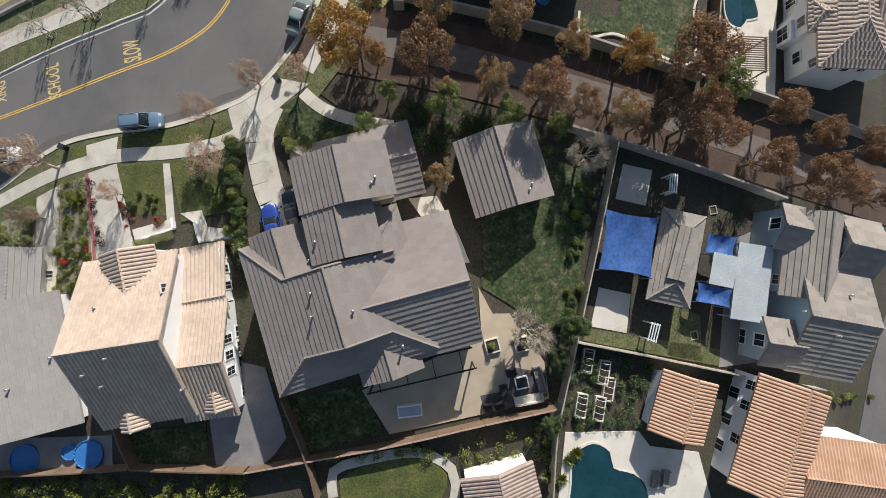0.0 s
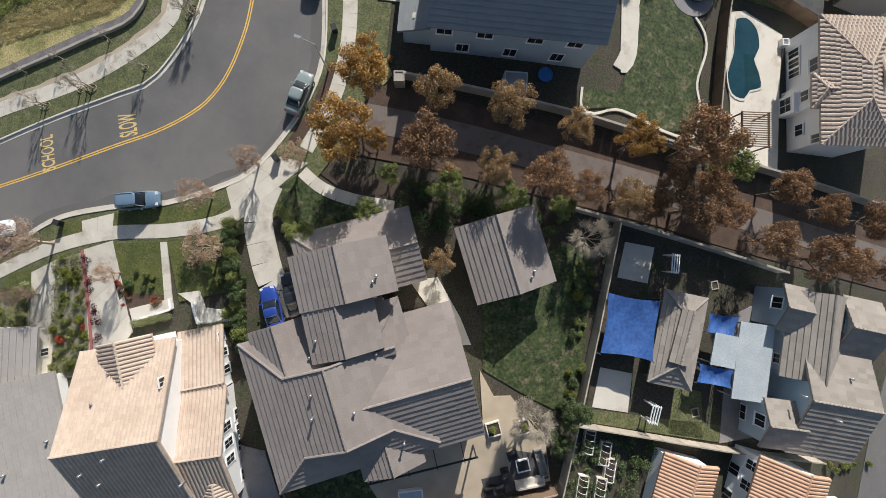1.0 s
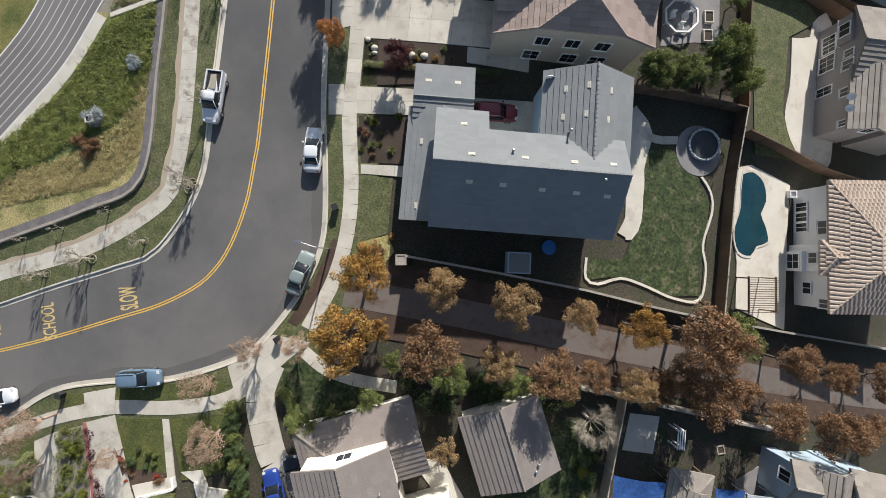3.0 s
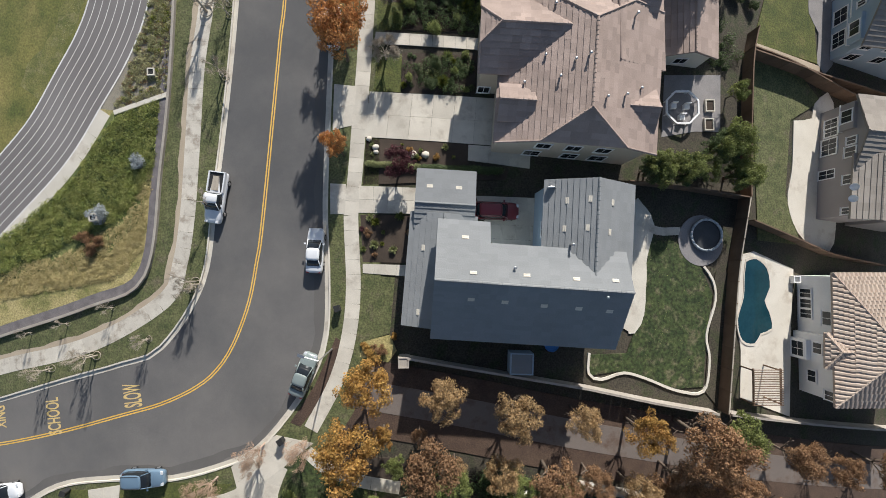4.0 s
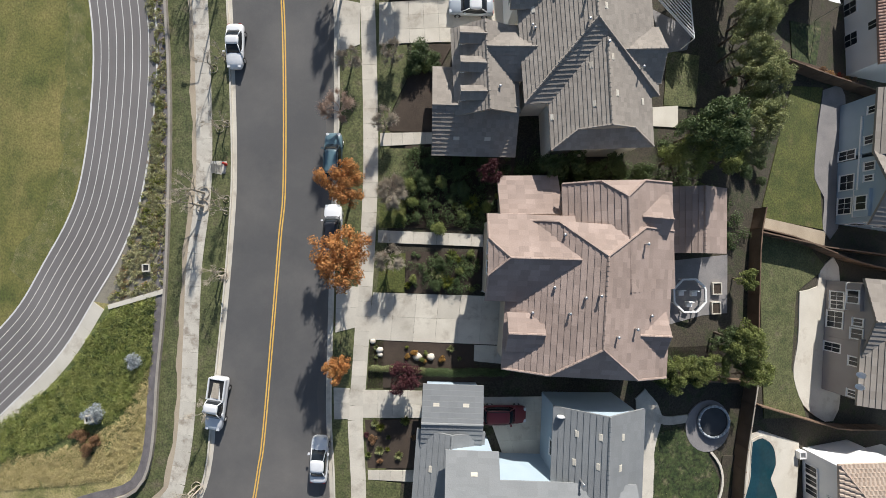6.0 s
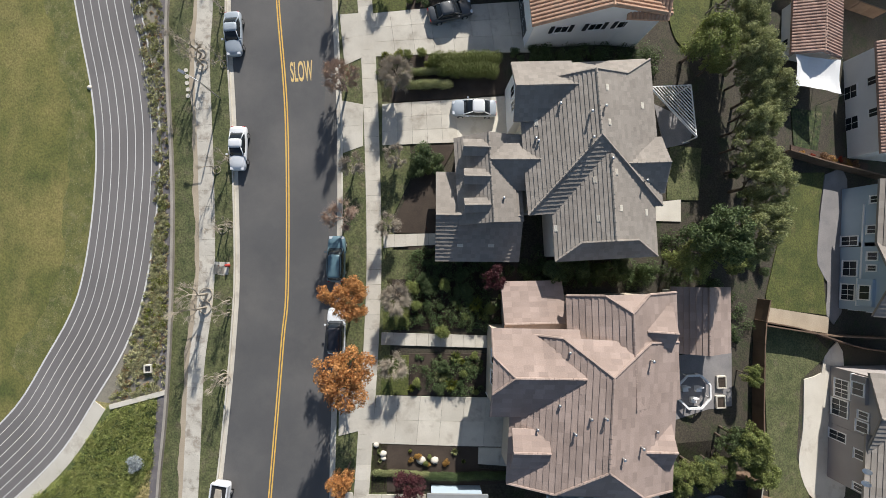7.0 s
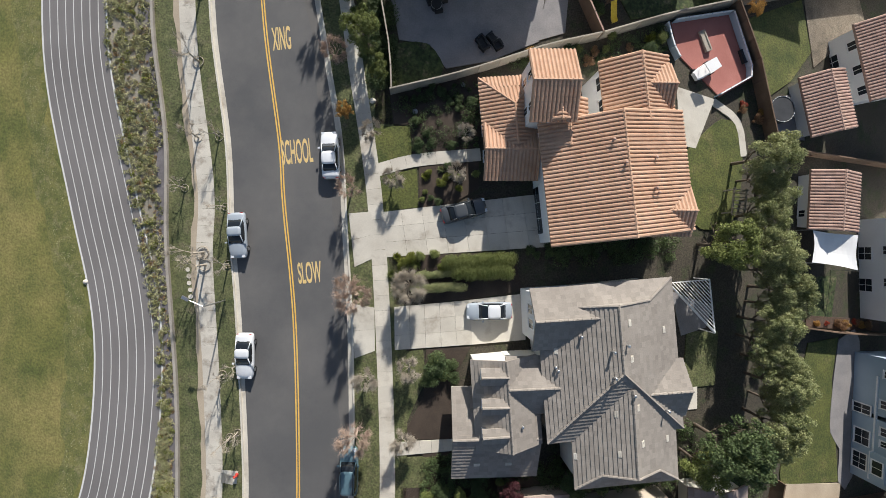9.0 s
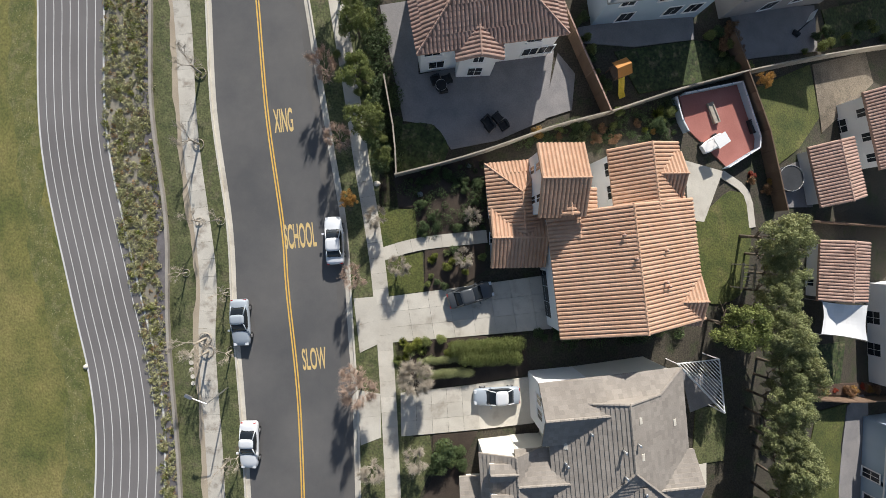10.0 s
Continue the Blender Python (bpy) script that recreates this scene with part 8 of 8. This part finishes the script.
def crate(name, spot, turn, size, material, label, category, top=None):
    """A box with a rim and a sunken filling."""
    t = anchor(name, *spot, label, category, turn=turn)
    a, b, h = size
    for i, (x0, y0, x1, y1) in enumerate(((-a, -b, a, -b + 0.12), (-a, b - 0.12, a, b), (-a, -b + 0.12, -a + 0.12, b - 0.12), (a - 0.12, -b + 0.12, a, b - 0.12))):
        s = Shape()
        s.box(x0, y0, -0.1, x1, y1, h)
        part("side", s, material, t)
    s = Shape()
    s.box(-a + 0.12, -b + 0.12, -0.1, a - 0.12, b - 0.12, h - 0.08)
    part("filling", s, top or MULCH, t)
    return t


for _p in [(32.6, 54.7), (32.4, 52.5)]:
    crate("planter", _p, 0, (0.55, 0.7, 0.5), PALE, "pale square planter with dark soil", "planter")
for _p in [(7.2, -9.5), (10.3, -9.4)]:
    crate("planter", _p, 15, (0.75, 0.75, 0.5), PALE, "pale square concrete planter", "planter")
    shrub(SH["green"], _p, 0.55, 0.9, "green shrub growing in a planter")
crate("fire_pit", (10.3, -13.4), 12, (0.7, 0.65, 0.4), WHITE, "square white fire pit on the patio", "fire pit", BLACK)
crate("utility_cover", (-30.3, 58.6), 0, (0.4, 0.42, 0.5), PALE, "white framed utility cover on the bank", "utility cover", BLACK)
crate("utility_cover", (-36.7, 42.6), 10, (0.42, 0.42, 1.25), PALE, "white framed utility cover among silver shrubs", "utility cover", BLACK)
crate("fire_table", (-1.4, -16.0), 6, (1.25, 0.6, 0.7), WHITE, "long white barbecue counter", "counter", METAL)
for _p in [(17.5, -11.3), (19.3, -12.6), (19.8, -14.4), (16.7, -16.0), (18.7, -16.4)]:
    _bed = crate("raised_bed", _p, 80, (1.3, 0.6, 0.5), PALE, "raised vegetable bed with white hoops", "raised bed", MULCH)
    for _x in (-1.0, -0.35, 0.35, 1.0):
        _s = Shape()
        for _a in range(6):
            _u, _v = math.pi * _a / 6, math.pi * (_a + 1) / 6
            _s.beam((_x, math.cos(_u) * 0.5, 0.45 + math.sin(_u) * 0.6), (_x, math.cos(_v) * 0.5, 0.45 + math.sin(_v) * 0.6), 0.025)
        part("hoop", _s, WHITE, _bed)
for _p in [(33.2, 5.2), (30.3, -9.0)]:
    crate("sand_box", _p, 10, (0.45, 0.5, 0.2), GREYWOOD, "small wooden framed planting box", "planter")
for _pts in ([(-31.8, 2.9), (-27.3, 4.0), (-27.1, 2.7), (-31.4, 1.6)], [(-26.2, 4.6), (-23.8, 4.9), (-23.2, 3.1), (-20.4, 2.8), (-20.5, 1.8), (-24.1, 1.4), (-24.7, 3.6)]):
    yard("tiled_terrace", _pts, 0.22, PALE, "pale tiled front terrace with low white walls", "terrace", thick=0.3)
block_wall([(-31.1, 1.7), (-26.8, 2.9), (-27.0, 4.1)], 0.6, "low white front wall", WHITE)
block_wall([(-24.4, 3.7), (-23.9, 1.5), (-20.2, 1.9)], 0.6, "low white front wall", WHITE)
hedge(*[(-30.9, 1.4), (-27.2, 2.2)], 0.9, 0.7, "lime", "low clipped olive hedge behind a wall")
hedge(*[(-23.4, 1.1), (-20.3, 1.6)], 0.9, 0.7, "lime", "low clipped olive hedge behind a wall")


def sofa(spot, turn, a, label, material):
    t = anchor("outdoor_sofa", *spot, label, "sofa", turn=turn)
    for n, (x0, y0, z0, x1, y1, z1) in (("seat", (-a, -0.4, 0.12, a, 0.4, 0.42)), ("backrest", (-a, 0.28, 0.42, a, 0.45, 0.8)), ("armrest", (-a - 0.15, -0.4, 0.1, -a, 0.45, 0.62)), ("armrest", (a, -0.4, 0.1, a + 0.15, 0.45, 0.62))):
        s = Shape()
        s.box(x0, y0, z0, x1, y1, z1)
        part(n, s, material, t)


GREYSEAT = surf("grey_cushion", (0.2, 0.18, 0.16), (0.28, 0.26, 0.23), 2, 0.9, 0.3, 20)
BEIGESEAT = surf("beige_cushion", (0.5, 0.45, 0.38), (0.58, 0.53, 0.46), 2, 0.9, 0.3, 20)
sofa((11.0, -15.1), 190, 1.4, "beige outdoor sofa on the patio", BEIGESEAT)
sofa((12.2, -13.1), -75, 1.3, "grey outdoor sofa on the patio", GREYSEAT)
for _p, _a in zip([(9.2, -12.3), (8.4, -14.1), (6.7, -15.8), (7.8, -15.7)], (20, 100, 10, 10)):
    sofa(_p, _a, 0.4, "dark wicker armchair on the patio", BLACK)
for _p, _a in zip([(0.1, 117.2), (0.8, 116.4), (1.2, 117.3), (5.1, 113.1), (6.2, 113.4), (5.4, 112.5), (6.8, 112.6)], (20, 100, 200, 40, 130, 220, 300)):
    sofa(_p, _a, 0.32, "dark metal garden chair on the paved yard", BLACK)
disc("garden_table", (0.6, 116.6), 0.55, 0.7, BLACK, "round dark garden table", "table", METAL, 0.04)
for _p in [(25.0, -24.2), (26.2, -24.2)]:
    sofa(_p, 80, 0.7, "dark sun lounger beside the pool", GREYSEAT)
yard("patio_rug", [(5.9, -14.7), (8.9, -14.2), (9.3, -11.8), (12.9, -12.5), (13.1, -14.9), (6.5, -16.8)], 0.15, surf("dark_rug", (0.06, 0.055, 0.055), (0.09, 0.08, 0.08), 1, 0.9, 0.2, 15), "dark rug under the patio seats", "rug", thick=0.012)

# eight-sided garden room frame
_o = anchor("garden_pavilion", *(28.7, 54.1), "white eight-sided garden deck with a railing", "pavilion")
_s = Shape()
_s.loft([[Vector((math.cos(a * math.pi / 4 + 0.39) * 1.9, math.sin(a * math.pi / 4 + 0.39) * 1.9, z)) for a in range(8)] for z in (0, 0.25)])
part("deck", _s, PAVER, _o)
for _a in range(8):
    _p, _q = [Vector((math.cos(k * math.pi / 4 + 0.39) * 1.95, math.sin(k * math.pi / 4 + 0.39) * 1.95, 0.9)) for k in (_a, _a + 1)]
    _s = Shape()
    _s.beam(_p, _q, 0.14, 0.14, 4)
    part("rail", _s, WHITE, _o)
    _s = Shape()
    _s.beam((_p.x, _p.y, 0), _p, 0.08, 0.08, 6)
    part("post", _s, WHITE, _o)
for _p in ((0.7, 0.2), (-0.8, 0.3), (0.1, -1.0)):
    _q = anchor("garden_chair", *(28.7, 54.1), "white padded garden chair on the deck", "chair")
    _q.location.x += _p[0]
    _q.location.y += _p[1]
    for _n2, _c2 in (("seat", (-0.3, -0.3, 0.25, 0.3, 0.3, 0.65)), ("backrest", (-0.3, 0.22, 0.65, 0.3, 0.34, 1.1))):
        _s = Shape()
        _s.box(*_c2)
        part(_n2, _s, WHITE, _q)


def street_lamp(spot, turn, tall, label):
    t = anchor("street_lamp", *spot, label, "street lamp", turn=turn)
    s = Shape()
    s.beam((0, 0, -0.1), (0, 0, tall), 0.09, 0.06, 8)
    part("pole", s, METAL, t)
    s = Shape()
    s.beam((0, 0, tall), (1.4, 0, tall + 0.25), 0.045, 0.04, 6)
    part("arm", s, METAL, t)
    s = Shape()
    s.box(1.3, -0.14, tall + 0.18, 1.95, 0.14, tall + 0.32)
    part("lamp_head", s, METAL, t)


street_lamp((-10.2, 28.2), 160, 5.5, "grey metal street lamp by the kerb")
street_lamp((-22.0, 87.2), 150, 4.5, "grey metal street lamp on the verge")


def bin_at(spot, label):
    t = anchor("wheelie_bin", *spot, label, "bin", turn=rnd.uniform(0, 360))
    s = Shape()
    s.loft([[Vector((x * q, y * q, z)) for x, y in ((-0.28, -0.3), (0.28, -0.3), (0.28, 0.3), (-0.28, 0.3))] for q, z in ((0.8, 0), (1, 0.95))])
    part("body", s, BLACK, t)
    s = Shape()
    s.box(-0.3, -0.33, 0.95, 0.3, 0.33, 1.03)
    part("lid", s, BLACK, t)


bin_at((-40.4, 12.3), "black wheeled bin standing at the kerb")
bin_at((-15.5, 18.8), "black wheeled bin at the corner")
bin_at((-9.5, 32.5), "black wheeled bin on a kerb pad")
HYDRANT_RED = surf("red_hydrant_paint", (0.45, 0.04, 0.03), (0.5, 0.06, 0.04), 2, 0.5, 0, 15)
_fh = anchor("fire_hydrant", *(-21.33, 69.37), "short red fire hydrant on a concrete pad", "fire hydrant", h=0.16)
for _n2, _a, _b2, _r, _r2 in (("barrel", (0, 0, 0), (0, 0, 0.55), 0.12, 0.12), ("bonnet", (0, 0, 0.55), (0, 0, 0.72), 0.15, 0.06), ("outlet", (-0.22, 0, 0.42), (0.22, 0, 0.42), 0.06, 0.06), ("flange", (0, 0, 0), (0, 0, 0.05), 0.18, 0.18)):
    _s = Shape()
    _s.beam(_a, _b2, _r, _r2, 10)
    part(_n2, _s, HYDRANT_RED, _fh, smooth=True)
crate("pillar", (-2.6, 27.0), 0, (0.55, 0.55, 1.7), STONE, "square block gate pillar", "pillar", STONE)
crate("garden_shed", (9.5, 26.6), -3, (1.2, 1.1, 1.8), GREY_BLUE, "small shaded garden shed", "shed", ROOF_SLATE)
crate("timber_box", (30.8, 114.1), 20, (0.35, 1.2, 0.5), GREYWOOD, "long timber planter on the court", "planter", GREYWOOD)
crate("storage_box", (36.1, 112.8), 20, (0.5, 0.8, 0.6), BLACK, "dark storage box on the court", "box", DARKMESH)

# white cart on the court
_c2 = anchor("golf_cart", *(30.3, 110.6), "white canvas-topped cart with dark wheels", "cart", turn=-150)
_s = Shape()
_s.loft([[Vector((x, y * w, z)) for y, z in ((-0.6, 0.35), (-0.65, 0.7), (-0.5, 0.85), (0.5, 0.85), (0.65, 0.7), (0.6, 0.35))] for x, w in ((-1.3, 0.9), (-0.5, 1), (0.6, 1), (1.3, 0.75))])
part("body", _s, WHITE, _c2)
_s = Shape()
_s.loft([[Vector((x, y, z)) for x, y in ((-1.0, -0.6), (0.5, -0.65), (0.5, 0.65), (-1.0, 0.6))] for z in (1.75, 1.85)])
part("canopy", _s, WHITE, _c2)
for _x in (-0.9, 0.9):
    for _y in (-0.65, 0.65):
        _s = Shape()
        _s.beam((_x, _y - 0.12, 0.3), (_x, _y + 0.12, 0.3), 0.3, 0.3, 12)
        part("wheel", _s, BLACK, _c2)
        _s = Shape()
        _s.beam((_x * 0.6, _y * 0.85, 0.8), (_x * 0.5 - 0.2, _y * 0.85, 1.75), 0.03)
        part("strut", _s, METAL, _c2)

# slide and toys
_p2 = anchor("play_frame", *(18.9, 117.8), "wooden play frame with a yellow slide", "play frame", turn=-70)
for _x in (-0.6, 0.6):
    for _y in (-0.6, 0.6):
        _s = Shape()
        _s.beam((_x, _y, 0), (_x, _y, 2.2), 0.07)
        part("post", _s, WOOD, _p2)
_s = Shape()
_s.box(-0.75, -0.75, 1.2, 0.75, 0.75, 1.3)
part("deck", _s, WOOD, _p2)
_s = Shape()
_s.loft([[Vector((x, y, z)) for y in (-0.8, 0.8)] + [Vector((x, y, z + 0.05)) for y in (0.8, -0.8)] for x, z in ((-0.85, 2.1), (0, 2.6), (0.85, 2.1))])
part("roof", _s, surf("orange_canvas", (0.5, 0.2, 0.04), (0.55, 0.25, 0.06), 1, 0.8), _p2)
_s = Shape()
_s.loft([[Vector((x, -0.35, z + 0.15)), Vector((x, -0.3, z)), Vector((x, 0.3, z)), Vector((x, 0.35, z + 0.15)), Vector((x, 0, z - 0.05))] for x, z in ((0.75, 1.3), (1.4, 0.8), (2.0, 0.3), (2.5, 0.2))])
part("slide", _s, YELLOWP, _p2)

# boulders and stepping pads
for _p in [(-5.4, 49.5), (-6.1, 50.4), (-5.4, 49.0), (-0.1, 48.6), (-1.5, 48.7), (-6.2, 107.1), (-37.3, 89.5)]:
    _b3 = anchor("boulder", *_p, "pale rounded garden boulder", "boulder")
    _s = Shape()
    _w = rnd.uniform(0.3, 0.5)
    _s.loft([[Vector((math.cos(a * 0.785) * r * _w * rnd.uniform(0.85, 1.1), math.sin(a * 0.785) * r * _w * rnd.uniform(0.7, 1.0), z * _w)) for a in range(8)] for r, z in ((0.8, 0), (1, 0.4), (0.7, 0.8), (0.25, 0.95))])
    part("stone", _s, PALE, _b3, smooth=True)
for _p in [(-25.8, 90.5), (-25.7, 89.8), (-25.7, 89.1), (-25.6, 88.4), (-25.6, 87.7)]:
    disc("stepping_stone", _p, 0.22, 0.16, PALE, "round pale stepping stone in the verge", "stepping stone", PALE, 0.02)
# the basketball stand in the paved yard
_h = anchor("basketball_stand", *(42.8, 124.2), "black portable basketball stand in the yard", "basketball hoop", turn=150)
for _n2, _a, _b2, _r in (("base", (-0.8, 0, 0.15), (0, 0, 0.15), 0.3), ("pole", (-0.4, 0, 0.2), (0.3, 0, 3.0), 0.06)):
    _s = Shape()
    _s.beam(_a, _b2, _r, _r, 8)
    part(_n2, _s, BLACK, _h)
_s = Shape()
_s.box(0.55, -0.6, 2.6, 0.6, 0.6, 3.4)
part("backboard", _s, WHITE, _h)
# dish antennas
for _p, _z in (((50.0, 44.7), 3.4), ((49.7, 43.2), 3.4), ((11.7, 44.1), 5.9)):
    _d = anchor("dish_antenna", *_p, "white dish antenna fixed to a roof edge", "dish antenna")
    _d.location.z += _z
    _s = Shape()
    _s.loft([[Vector((math.cos(a * 0.5236) * r, z - 0.0, math.sin(a * 0.5236) * r)) for a in range(12)] for r, z in ((0.08, 0.1), (0.3, 0.04), (0.42, -0.08))])
    part("dish", _s, WHITE, _d, smooth=True)
    _s = Shape()
    _s.beam((0, 0.1, 0), (0, 0.25, -0.5), 0.03)
    part("mount", _s, METAL, _d)


# ---- fittings of the houses behind ----
def dish(house, x, y, z):
    s, at = Shape(), house.location
    c = Vector((x - at.x, y - at.y, z))
    aim = Vector((-0.75, -0.35, 0.55)).normalized()
    u = aim.orthogonal().normalized()
    w = aim.cross(u)
    rings = [[c + aim * (0.1 * q * q) + (u * math.cos(a * math.pi / 7) + w * math.sin(a * math.pi / 7)) * 0.42 * q for a in range(14)] for q in (0.05, 0.55, 1.0)]
    for p, q in zip(rings, rings[1:]):
        for i in range(14):
            s.face(p[i], p[(i + 1) % 14], q[(i + 1) % 14], q[i])
            s.face(*[v - aim * 0.02 for v in (q[i], q[(i + 1) % 14], p[(i + 1) % 14], p[i])])
    s.beam(c - aim * 0.02, c + Vector((0.35, 0.05, -0.45)), 0.03, None, 6)
    part("satellite_dish", s, WHITE, house, "white satellite dish")


dish(hj, 47.5, 44.9, 4.95)
dish(hj, 47.3, 43.6, 4.95)
crate("air_conditioner", (43.7, 34.5), 0, (0.42, 0.42, 0.8), WHITE, "white air conditioner beside the stucco wall", "air conditioner", METAL)
